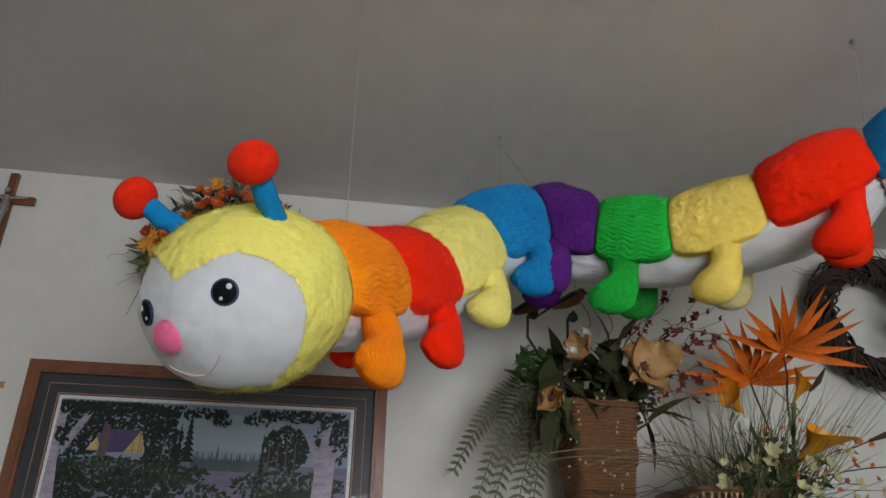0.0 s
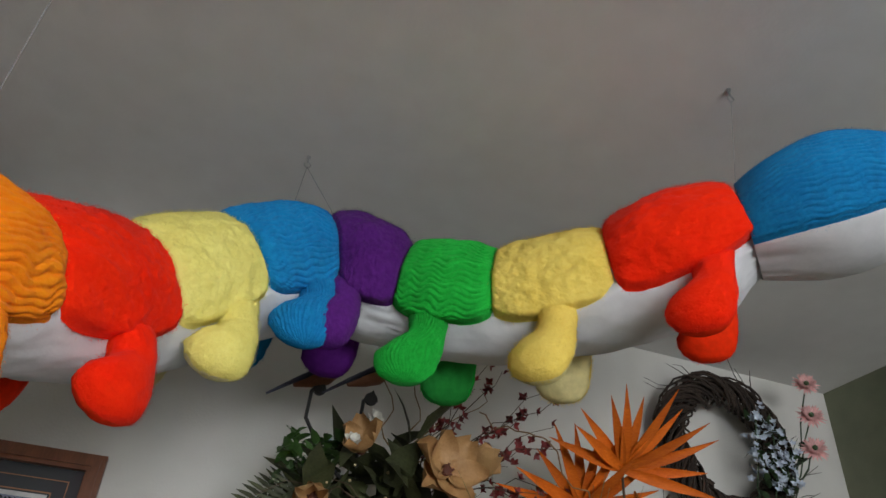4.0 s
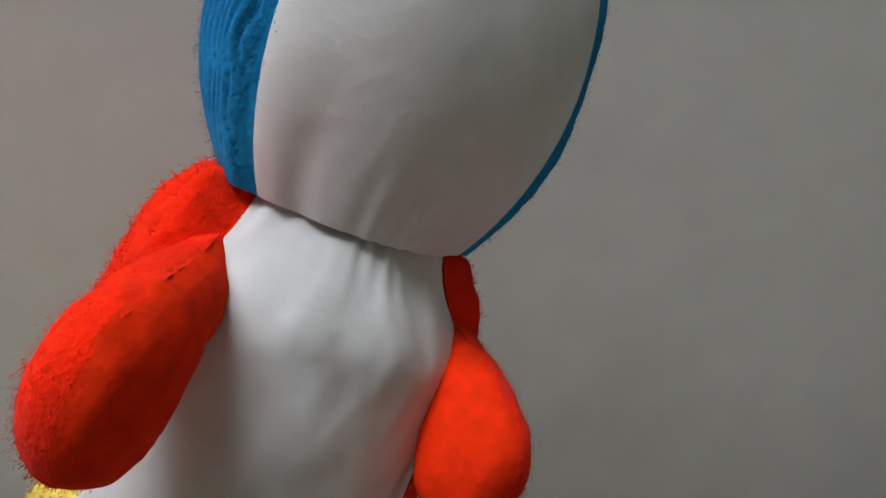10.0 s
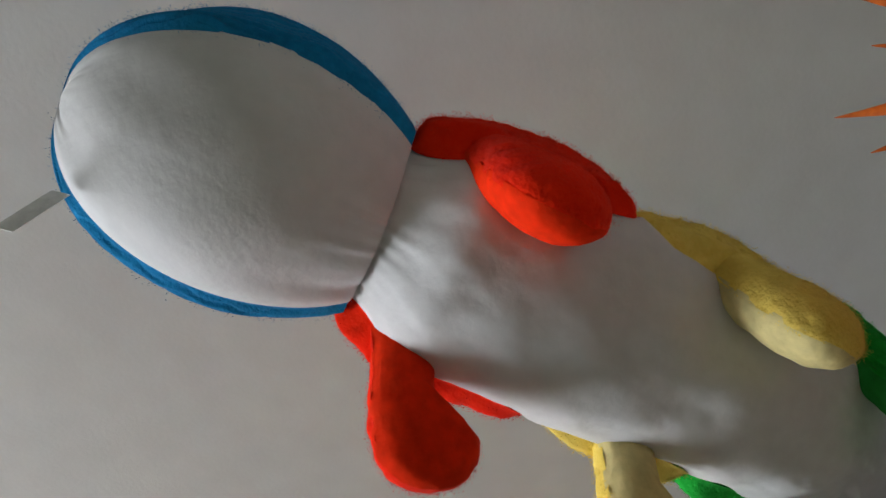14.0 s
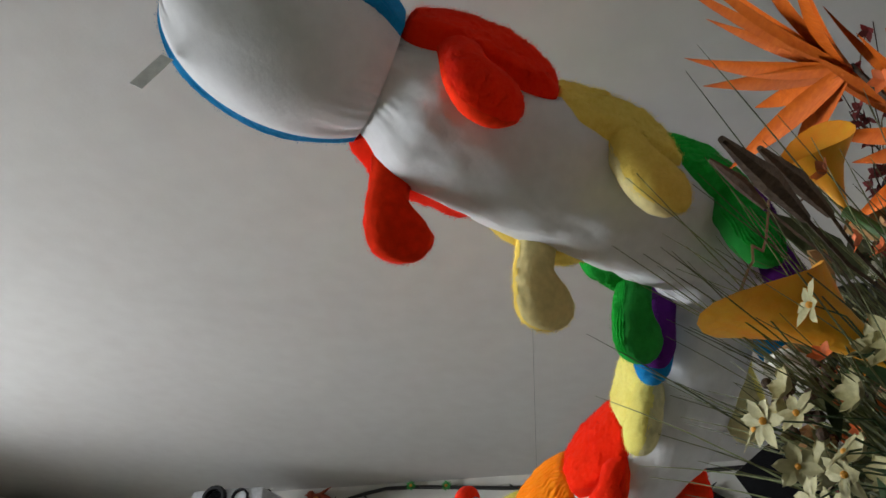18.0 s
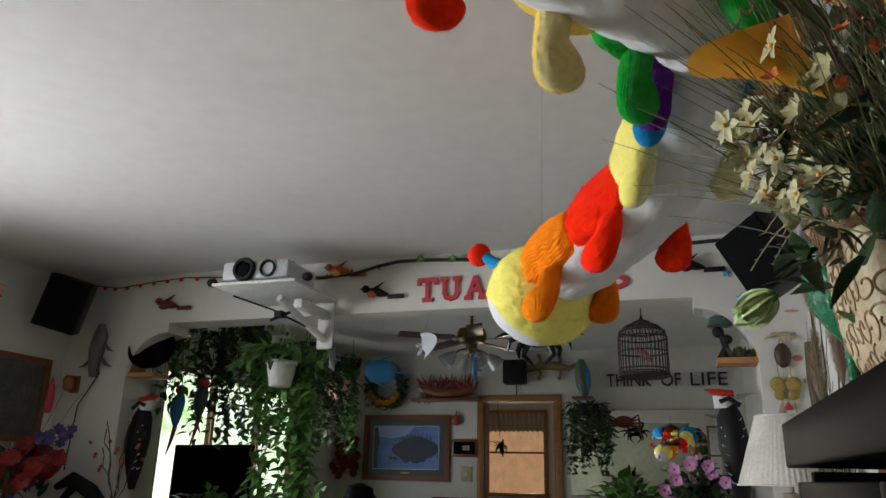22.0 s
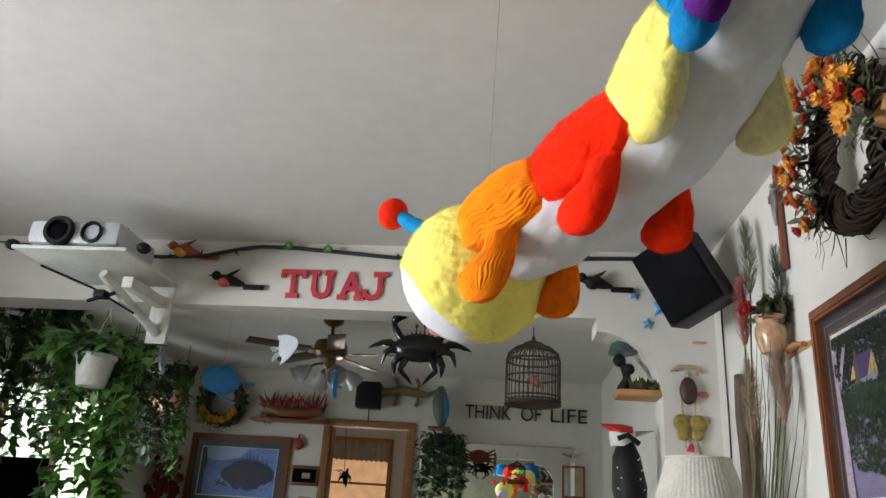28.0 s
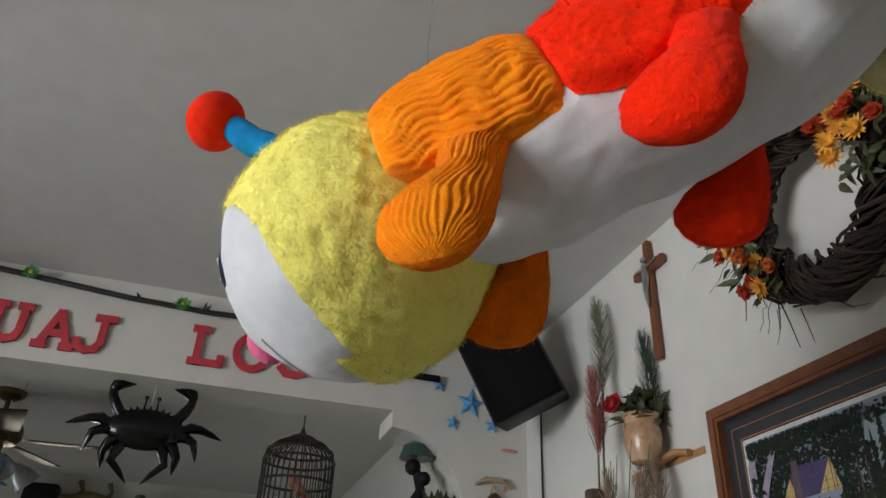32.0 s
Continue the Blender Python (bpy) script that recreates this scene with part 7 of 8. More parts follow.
def vine_strand(sh, start, drop, drift, leaf, n_per):
    p, pts = Vector(start), []
    n = max(4, int(drop / 0.05))
    for i in range(n + 1):
        pts.append(p + Vector((drift[0] * i / n + rnd.uniform(-0.02, 0.02), drift[1] * i / n + rnd.uniform(-0.025, 0.025), -drop * i / n)))
    sh.tube(pts, 0.0022, 4)
    for q in pts:
        for _ in range(n_per):
            d = Vector((rnd.uniform(-0.4, 1), rnd.uniform(-1, 1), rnd.uniform(-0.7, 0.5)))
            sh.leaf(q + rv(0.012), d, Vector((0.6, 0, 1)), leaf * rnd.uniform(0.7, 1.2), leaf * 0.62, 0.35, 3)


sh = Shape()
for _ in range(30):
    a = rnd.uniform(0, 6.28)
    vine_strand(sh, (0.09 * math.cos(a), 0.09 * math.sin(a), 0.19 + rnd.random() * 0.07), rnd.uniform(0.02, 0.10), (0.14 * math.cos(a), 0.17 * math.sin(a), 0), 0.075, 2)
part("foliage", sh, M_pothos, hp, "glossy heart-shaped pothos leaves")
for k in range(15):
    sh = Shape()
    vine_strand(sh, (rnd.uniform(-0.16, -0.04), rnd.uniform(-0.22, 0.18), 0.14), rnd.uniform(0.95, 1.40), (0.0, rnd.uniform(-0.06, 0.12), 0), 0.078, 2)
    part("vine", sh, M_pothos, hp, "long trailing vine")
# plants that crowd the dining room window
for k in range(9):
    x = -0.55 - 0.32 * k
    hpw = thing("hanging_plant", "dense trailing plant hung before the window", "plant", pose(x, SY + 0.45 + 0.10 * (k % 3), 2.30), "window plants")
    part("pot", Shape().lathe([(0.07, -0.05), (0.10, 0.06), (0.105, 0.07), (0.09, 0.06)], 18), (M_potg, M_wpaint, M_birdk)[k % 3], hpw)
    part("hanger", Shape().tube([(0, 0, 0.06), (0, 0, HB - 2.30)], 0.003, 4), M_iron, hpw)
    sh = Shape()
    for _ in range(19):
        vine_strand(sh, (rnd.uniform(-0.14, 0.14), rnd.uniform(-0.14, 0.14), 0.05), rnd.uniform(0.2, 0.95), (rnd.uniform(-0.08, 0.08), rnd.uniform(-0.05, 0.12), 0), 0.08, 1)
    part("foliage", sh, M_leafd if k % 2 else M_pothos, hpw)
for k, (x, y, z, s) in enumerate(((-0.75, SY + 0.75, 0.62, 0.30), (-1.6, SY + 0.5, 0.55, 0.42), (-2.5, SY + 0.5, 0.5, 0.5), (-0.42, -3.55, 0.60, 0.26))):
    potted("potted_plant", "leafy green house plant near the window", pose(x, y, z), 0.10, 0.16, M_potg, 260, s, 0.085, 0.062, M_pothos)
bench = thing("plant_table", "long oak plant table under the window", "table", pose(-1.55, SY + 0.6, 0))
part("top", Shape().box(2.5, 0.55, 0.04, (0, 0, 0.478), 0.004), M_cherry, bench)
for sx in (-1, 1):
    for sy in (-1, 1):
        part("leg", Shape().box(0.05, 0.05, 0.457, (sx * 1.2, sy * 0.22, 0.228)), M_oak, bench)

# ---- dining room: back wall ----
X = BX


def door_trim():
    t = thing("door_frame", "stained oak door frame of the kitchen doorway", "door frame", pose(X, 0, 0), kind="structure")
    for y in (DY0 - 0.035, DY1 + 0.035):
        part("jamb_trim", Shape().box(0.022, 0.07, DZ, (0.013, y, DZ / 2), 0.003), M_oak, t)
    part("head_trim", Shape().box(0.024, DY1 - DY0 + 0.14, 0.07, (0.014, (DY0 + DY1) / 2, DZ + 0.036), 0.003), M_oak, t)
    for y in (DY0 + 0.011, DY1 - 0.011):
        part("jamb", Shape().box(0.148, 0.018, DZ - 0.012, (-0.075, y, DZ / 2 - 0.006)), M_oak, t)


door_trim()
M_lake = material("print_lake_blue", (0.20, 0.32, 0.68), 0.5, dark=(0.07, 0.15, 0.48), scale=3, stretch=(1, 1, 5), coat=0.1)
lk = thing("framed_print", "framed blue print of an island on a calm lake", "picture", pose(X + 0.03, -3.625, 1.53, 0, 0, 90))
part("frame", frame_bars(Shape(), 1.04, 0.72, 0.06, 0.026), M_cherry, lk, smooth=False)
part("mat_board", Shape().box(0.95, 0.008, 0.63, (0, 0.02, 0)), material("mat_board_slate", (0.06, 0.075, 0.10), 0.5, coat=0.5), lk, smooth=False)
pr2 = part("print", Shape().box(0.78, 0.004, 0.46, (0, 0.0155, 0)), M_lake, lk, smooth=False)
part("mat_line", frame_bars(Shape(), 0.80, 0.48, 0.010, 0.002, 0.012), M_paper, lk, smooth=False)
rr = random.Random(12)
isl = [(-0.17, -0.045)]
for k in range(34):
    x = -0.16 + 0.53 * k / 33
    h = 0.03 + 0.19 * math.sin(math.pi * (k + 1) / 37) ** 0.8
    isl += [(x - 0.006, h * 0.72 - 0.045), (x, h * rr.uniform(0.85, 1.2) - 0.045), (x + 0.006, h * 0.74 - 0.045)]
isl += [(0.385, -0.045)] + [(0.385 - 0.55 * k / 20, -0.055 - 0.13 * math.sin(math.pi * k / 20) * rr.uniform(0.7, 1.1)) for k in range(1, 20)]
M_pisl = material("print_island", (0.010, 0.014, 0.045), 0.4, dark=(0.020, 0.026, 0.07), scale=20, coat=0.3)
part("print_shape", flat_shape(isl, 0.0125), M_pisl, pr2, smooth=False)
part("print_shape", flat_shape([(-0.39, 0.23), (-0.39, 0.13), (-0.2, 0.10), (0.0, 0.13), (0.1, 0.23)], 0.0130), material("print_pale_sky", (0.42, 0.54, 0.80), 0.5, dark=(0.28, 0.42, 0.74), scale=5, stretch=(1, 1, 4), coat=0.1), pr2, smooth=False)
for dx, dz in ((0.0, 0.0), (0.05, -0.012)):
    part("print_shape", flat_shape([(-0.235 + dx, -0.085 + dz), (-0.190 + dx, -0.105 + dz), (-0.170 + dx, -0.070 + dz), (-0.165 + dx, -0.105 + dz), (-0.115 + dx, -0.110 + dz), (-0.165 + dx, -0.130 + dz), (-0.215 + dx, -0.150 + dz), (-0.190 + dx, -0.122 + dz)], 0.0122 - 0.002 * dx), M_pisl, pr2, smooth=False)
part("print_shape", flat_shape([(-0.39, -0.23), (-0.34, -0.23), (-0.345, -0.05), (-0.325, 0.08), (-0.35, 0.22), (-0.39, 0.22)], 0.0118), M_pfar, pr2, smooth=False)
part("name_plate", Shape().box(0.10, 0.004, 0.018, (0, 0.012, -0.275)), M_brassy, lk, smooth=False)

th = thing("thermostat", "wood-framed wall thermostat with a dark face", "thermostat", pose(X, -2.93, 1.53))
part("frame", Shape().box(0.03, 0.30, 0.19, (0.017, 0, 0), 0.006), M_cherry, th)
part("face", Shape().box(0.01, 0.24, 0.13, (0.035, 0, 0)), M_cab, th)
part("display", Shape().box(0.006, 0.08, 0.05, (0.042, 0.02, 0)), M_brassy, th)
sw = thing("light_switch", "beige light switch plate by the doorway", "switch", pose(X, -2.91, 1.255))
part("plate", Shape().box(0.012, 0.12, 0.16, (0.008, 0, 0), 0.003), M_plant, sw)
part("toggle", Shape().box(0.016, 0.02, 0.05, (0.016, 0, 0), 0.003), M_wpaint, sw)
single("wall_ornament", Shape().ball(0.06, (0.03, 0, 0), sx=0.5, segs=14).tube([(0.03, 0, 0.05), (0.02, 0, 0.10)], 0.01, 6), material("ornament_red", (0.35, 0.05, 0.03), 0.5), "small red apple-shaped wall ornament", "ornament", pose(X, -3.03, 1.83))
sp = thing("loudspeaker", "small black wall loudspeaker above the doorway", "loudspeaker", pose(X + 0.10, -2.34, 2.34), "wall loudspeakers")
part("cabinet", Shape().box(0.18, 0.24, 0.26, bevel=0.01), M_black, sp)
part("mount", Shape().box(0.02, 0.08, 0.08, (-0.099, 0, 0)), M_steel, sp)
part("cable", Shape().tube([(-0.07, 0, -0.12), (-0.085, 0, -0.30)], 0.006, 6), M_black, sp)

# ship model on a shelf
ss = thing("wall_shelf", "dark wall shelf with a model of a ship", "shelf", pose(X, -3.13, 2.05))
part("board", Shape().box(0.16, 0.80, 0.03, (0.082, 0, 0), 0.004), M_cherry, ss)
shp = thing("ship_model", "dried-grass filled model ship on the shelf", "model ship", pose(X + 0.09, -3.13, 2.067))
part("hull", Shape().tube([(0, -0.36, 0.22), (0, -0.25, 0.10), (0, -0.1, 0.06), (0, 0.15, 0.06), (0, 0.32, 0.09)], [0.01, 0.05, 0.058, 0.055, 0.04], 12), M_cherry, shp)
sh = Shape()
for _ in range(90):
    sh.leaf((rnd.uniform(-0.04, 0.04), rnd.uniform(-0.25, 0.35), 0.09), rv() + Vector((0, 0, 1.2)), (1, 0, 0), rnd.uniform(0.1, 0.22), 0.02, 0.3, 3)
tagged(part("dried_grass", sh, M_redfl, shp), kind="stuff")
# white feather fan below
single("feather_fan", spray(Shape(), (0, 0, 0), 40, 0.02, 0.16, 0.03, 0.6), M_whitefl, "white feather bunch on the wall", "ornament", pose(X + 0.05, -3.42, 2.06))
# flower wreath on back wall
bw = vine_wreath("grapevine_wreath", "wreath with yellow flowers on the dining room wall", (0, 0, 0), 0.19, 0.07, 26, 8)
bw.matrix_world = pose(X + 0.05, -3.86, 2.20, 0, 0, 90)
sh = Shape()
for _ in range(120):
    a = rnd.uniform(2.6, 6.6)
    sh.leaf((0.2 * math.cos(a), -0.06, 0.2 * math.sin(a)), rv() + Vector((0, -0.5, 0)), (0, -1, 0), 0.10, 0.035, 0.2, 3)
part("foliage", sh, M_leafd, bw)
for k in range(7):
    a = 3.6 + 0.35 * k
    part("flower", blossom(Shape(), (0.19 * math.cos(a), -0.11, 0.19 * math.sin(a)), (0, -1, 0), 8, 0.05, 0.03, 0.8, -0.1, 2), M_ylfl, bw)
# lizard and parrot above the door
lz = thing("lizard_ornament", "tan lizard wall ornament", "ornament", pose(X + 0.03, -2.05, 2.40))
part("body", Shape().tube([(0, 0.42, 0.05), (0, 0.30, -0.02), (0, 0.18, 0.0), (0, 0.05, 0.02), (0, -0.08, 0.0), (0, -0.18, -0.02)], [0.008, 0.03, 0.045, 0.05, 0.035, 0.045], 12), material("lizard_tan", (0.22, 0.17, 0.08), 0.6, scale=20), lz)
for y, d in ((0.17, 1), (0.17, -1), (-0.05, 1), (-0.05, -1)):
    part("leg", Shape().tube([(0, y, 0), (0.01, y + 0.04, 0.07 * d), (0, y + 0.01, 0.14 * d)], [0.02, 0.016, 0.022], 8), bpy.data.materials["lizard_tan"], lz)
pt = thing("parrot_ornament", "painted green and blue parrot on a perch", "ornament", pose(X + 0.12, -1.60, 2.06))
part("body", Shape().tube([(0, 0.02, 0), (0, 0.01, 0.12), (0, 0, 0.24), (0, -0.01, 0.34), (0, -0.01, 0.40)], [0.03, 0.08, 0.085, 0.06, 0.03], 14), material("parrot_green", (0.13, 0.16, 0.05), 0.5, dark=(0.05, 0.09, 0.14), scale=9), pt)
part("wing", Shape().tube([(0.05, 0.05, 0.30), (0.06, 0.07, 0.18), (0.03, 0.06, 0.04)], [0.02, 0.04, 0.01], 10, 0.5), M_fblue, pt)
part("perch", Shape().box(0.20, 0.22, 0.02, (-0.02, 0, -0.012)), M_cherry, pt)
hg = thing("hanging_plant", "dark green trailing plant beside the doorway", "plant", pose(X + 0.16, -1.56, 1.86))
part("pot", Shape().lathe([(0.08, 0), (0.13, 0.12), (0.12, 0.12)], 18), M_birdk, hg)
part("hanger", Shape().tube([(0, 0, 0.12), (0, 0, 0.185)], 0.006, 5).tube([(0, 0, 0.185), (-0.155, 0, 0.185)], 0.006, 5), M_iron, hg)
sh = Shape()
for _ in range(40):
    vine_strand(sh, (rnd.uniform(-0.1, 0.14), rnd.uniform(-0.2, 0.2), 0.12), rnd.uniform(0.2, 0.72), (0, rnd.uniform(-0.05, 0.05), 0), 0.06, 1)
part("foliage", sh, M_leafd, hg)
# THINK OF LIFE
M_word = material("black_letters", (0.012, 0.011, 0.011), 0.5)
for word, y, w in (("THINK", -1.13, 0.46), ("OF", -0.70, 0.20), ("LIFE", -0.33, 0.36)):
    me = glyphs(word, 0.17, 0.02)
    xs = [q.co.x for q in me.vertices]
    me.transform(Matrix.Diagonal((w / (max(xs) - min(xs)), 1, 1.15, 1)))
    single("wall_word", me, M_word, f"black metal letters reading {word} on the wall", "wall letters", pose(X + 0.014, y, 2.235, 0, 0, 90), "wall words", smooth=False)
# mirror
M_mirror = material("mirror_silver", (0.9, 0.9, 0.9), 0.01, 1.0, bump=0, dark=(0.9, 0.9, 0.9))
mi = thing("wall_mirror", "large frameless wall mirror over the sideboard", "mirror", pose(X + 0.006, -1.02, 1.50))
part("glass", Shape().box(0.008, 1.50, 0.86), M_mirror, mi, smooth=False)
for z in (-0.437, 0.437):
    part("edge_trim", Shape().box(0.012, 1.50, 0.012, (0.002, 0, z)), M_steel, mi, smooth=False)
cr2 = thing("crab_ornament", "small dark red crab stuck on the mirror", "ornament", pose(X + 0.03, -1.20, 1.81))
part("shell", Shape().ball(0.08, sx=0.3, sy=1.2, sz=0.8, segs=16), M_card, cr2)
for s in (-1, 1):
    for k in range(4):
        part("leg", Shape().tube([(0, s * 0.07, 0.02 - 0.02 * k), (0, s * 0.15, 0.07 - 0.04 * k), (0, s * 0.17, -0.02 - 0.05 * k)], [0.012, 0.010, 0.003], 6), M_card, cr2)
single("wall_star", Shape().tube([(0, 0, 0.1), (0, 0.02, 0), (0, 0, -0.1)], [0.004, 0.02, 0.004], 5).tube([(0, -0.1, 0.02), (0, 0, 0), (0, 0.1, 0.02)], [0.004, 0.02, 0.004], 5), M_steel, "grey metal star on the wall", "star", pose(X + 0.03, -0.30, 1.86))
for y, z, w, h in ((-0.28, 1.62, 0.22, 0.30), (-0.36, 1.20, 0.26, 0.2)):
    fr = thing("small_picture", "small dark framed picture on the wall", "picture", pose(X + 0.02, y, z, 0, 0, 90), "small pictures")
    part("frame", frame_bars(Shape(), w, h, 0.02, 0.016), M_cherry, fr, smooth=False)
    part("print", Shape().box(w - 0.03, 0.004, h - 0.03, (0, 0.012, 0)), M_plant, fr, smooth=False)
sb = thing("sideboard", "dark wooden sideboard under the mirror", "sideboard", pose(X + 0.27, -0.85, 0))
part("body", Shape().box(0.48, 1.3, 0.80, (0, 0, 0.42), 0.004), M_cherry, sb)
part("top", Shape().box(0.52, 1.36, 0.03, (0, 0, 0.836), 0.004), M_cherry, sb)
for y in (-0.43, 0, 0.43):
    d = part("door", Shape().box(0.014, 0.40, 0.66, (0.248, y, 0.42), 0.003), M_cherry, sb)
    part("handle", Shape().ball(0.016, (0.266, y + 0.15, 0.48), segs=10), M_brassy, d)
potted("potted_plant", "dark house plant on the sideboard", pose(X + 0.30, -0.45, 0.853), 0.10, 0.16, M_birdk, 120, 0.34, 0.16, 0.08, M_leafd)
potted("potted_plant", "green house plant on the sideboard", pose(X + 0.30, -1.20, 0.853), 0.09, 0.14, M_potg, 90, 0.28, 0.12, 0.06, M_leaf)
vt = thing("floor_vent", "dark wall vent grille near the floor", "vent", pose(X + 0.01, -1.52, 0.17))
part("frame", Shape().box(0.02, 0.36, 0.30, (0.002, 0, 0), 0.004), M_black, vt)
for k in range(9):
    part("slat", Shape().box(0.012, 0.32, 0.012, (0.016, 0, -0.12 + 0.03 * k)), M_black, vt)

# ---- ceiling fan ----
M_antb = material("antique_brass", (0.13, 0.09, 0.04), 0.35, 0.8, scale=20)
M_blade = material("fan_blade_wood", (0.06, 0.035, 0.02), 0.4, scale=6, stretch=(1, 8, 1))
fan = thing("ceiling_fan", "brass ceiling fan with dark blades and tulip glass lamps", "ceiling fan", pose(-2.0, -2.25, HB))
part("canopy", Shape().lathe([(0.08, 0), (0.075, -0.03), (0.03, -0.06)], 24), M_antb, fan)
part("downrod", Shape().lathe([(0.014, -0.05), (0.014, -0.17)], 12), M_antb, fan)
part("motor", Shape().lathe([(0.03, -0.16), (0.11, -0.175), (0.125, -0.21), (0.125, -0.26), (0.10, -0.29), (0.05, -0.30), (0.045, -0.36), (0.03, -0.38)], 28), M_antb, fan)
for k in range(5):
    a = 72 * k + 14
    bl = part("blade", Shape().box(0.46, 0.125, 0.008, (0.40, 0, -0.262), 0.003, m=Matrix()), M_blade, fan)
    bl.matrix_local = pose(0, 0, 0, 0, 0, a) @ pose(0, 0, 0, 8, 0, 0)
    part("blade_iron", Shape().box(0.12, 0.03, 0.006, (0.15, 0, -0.2585)), M_antb, bl)
M_fglass = material("frosted_glass", (0.75, 0.76, 0.78), 0.15, transmission=0.5, bump=0)
for k in range(4):
    a = radians(90 * k + 30)
    c, s = math.cos(a), math.sin(a)
    part("lamp_arm", Shape().tube([(0.03 * c, 0.03 * s, -0.34), (0.10 * c, 0.10 * s, -0.355), (0.14 * c, 0.14 * s, -0.38)], 0.008, 8), M_antb, fan)
    part("glass_shade", Shape().lathe([(0.022, 0), (0.03, 0.02), (0.055, 0.06), (0.062, 0.10), (0.075, 0.125), (0.071, 0.125), (0.057, 0.10), (0.05, 0.06), (0.025, 0.022)], 20, m=pose(0.14 * c, 0.14 * s, -0.38) @ Vector((c * 0.8, s * 0.8, -0.75)).to_track_quat("Z", "Y").to_matrix().to_4x4()), M_fglass, fan)
    part("bulb", Shape().ball(0.026, (0.14 * c + 0.05 * c, 0.14 * s + 0.05 * s, -0.43), segs=12), M_fwhite, fan)
part("pull_chain", Shape().tube([(0.02, 0, -0.38), (0.02, 0, -0.60)], 0.002, 4), M_antb, fan)

# ---- red recliner, blanket, massage chair ----
M_recl = material("red_upholstery", (0.13, 0.030, 0.022), 0.85, dark=(0.085, 0.018, 0.014), scale=6, bump=0.3, bump_scale=160)
rc = thing("recliner", "dark red upholstered recliner armchair", "armchair", pose(-3.15, -2.78, 0, 0, 0, 0))
part("seat", Shape().box(0.66, 0.56, 0.22, (0.06, 0, 0.36), 0.05), M_recl, rc)
part("backrest", Shape().box(0.20, 0.70, 0.66, (-0.30, 0, 0.70), 0.08, m=pose(0, 0, 0, 0, -12, 0)), M_recl, rc)
for y in (-0.38, 0.38):
    part("armrest", Shape().box(0.74, 0.17, 0.52, (0.04, y, 0.32), 0.06), M_recl, rc)
for y in (-0.19, 0.0, 0.19):
    part("front_panel", Shape().box(0.08, 0.185, 0.30, (0.40, y, 0.20), 0.03), M_recl, rc)
part("base", Shape().box(0.6, 0.6, 0.06, (0, 0, 0.03)), M_black, rc)
M_blank = material("red_blanket", (0.38, 0.012, 0.014), 0.9, scale=7, bump=0.4)
bk = Shape()
nu, nv = 26, 18
v = []
for i in range(nu):
    for j in range(nv):
        u, w = i / (nu - 1), j / (nv - 1)
        y = -0.10 + 0.72 * u
        drop = max(0, y - 0.44)
        z = 0.60 - 1.6 * drop + 0.035 * noise.noise(Vector((u * 6, w * 5, 1))) + 0.03 * math.sin(w * 3)
        v.append((0.30 - 0.42 * w + 0.03 * noise.noise(Vector((u * 5, w * 5, 4))), min(y, 0.49 + 0.02 * math.sin(w * 12)), z))
bk.add(v, [(i * nv + j, i * nv + j + 1, (i + 1) * nv + j + 1, (i + 1) * nv + j) for i in range(nu - 1) for j in range(nv - 1)])
blk = single("blanket", bk, M_blank, "crumpled red blanket thrown over the recliner", "blanket", pose(-3.15, -2.78, 0.0))
md = blk.modifiers.new("thickness", "SOLIDIFY")
md.thickness = 0.02
for dy, dz, col in ((-0.10, 0.55, M_fblue), (-0.02, 0.53, M_pinkfl), (-0.16, 0.50, M_fwhite)):
    single("soft_toy", Shape().ball(0.085, (0, 0, 0), sx=1.0, sy=1.1, sz=0.8, segs=18).ball(0.05, (0.04, -0.06, 0.05), segs=14), col, "small plush toy lying on the recliner", "soft toy", pose(-3.05, -2.86 + dy, dz), "toys on the recliner")
ms = thing("massage_chair", "black leather massage chair with padded leg rests", "massage chair", pose(-3.25, -3.85, 0))
part("back", Shape().tube([(-0.10, 0, 0.36), (-0.16, 0, 0.55), (-0.22, 0, 0.78), (-0.27, 0, 0.98), (-0.28, 0, 1.06)], [0.22, 0.24, 0.24, 0.19, 0.10], 20, 0.5), M_hide, ms)
part("headrest", Shape().tube([(-0.20, 0, 0.94), (-0.22, 0, 1.02), (-0.235, 0, 1.10), (-0.24, 0, 1.14)], [0.12, 0.15, 0.13, 0.03], 18, 0.5), M_hide, ms)
for z_ in (0.58, 0.68, 0.78, 0.88):
    part("back_pad", Shape().box(0.05, 0.26, 0.07, (-0.06 - 0.13 * (z_ - 0.5) / 0.4, 0, z_), 0.022), M_black, ms)
part("seat", Shape().box(0.60, 0.44, 0.18, (0.05, 0, 0.38), 0.06), M_hide, ms)
for y in (-0.29, 0.29):
    part("armrest", Shape().box(0.66, 0.09, 0.10, (0.0, y, 0.54), 0.04).box(0.10, 0.07, 0.44, (0.24, y, 0.27), 0.03).box(0.10, 0.07, 0.44, (-0.24, y, 0.27), 0.03), M_hide, ms)
    part("grip", Shape().tube([(0.30, y, 0.56), (0.36, y, 0.58)], 0.02, 8), M_steel, ms)
for y in (-0.13, 0.13):
    part("leg_rest", Shape().box(0.18, 0.20, 0.40, (0.45, y, 0.20), 0.05), M_hide, ms)
    for k in range(4):
        part("pad", Shape().box(0.02, 0.14, 0.05, (0.546, y, 0.08 + 0.085 * k), 0.008), M_black, ms)
slab("rug", -2.95, -2.35, -4.2, -3.05, 0.0, 0.014, material("red_rug", (0.35, 0.04, 0.035), 0.95, bump=0.5, bump_scale=200), "red woven rug on the floor", "rug")
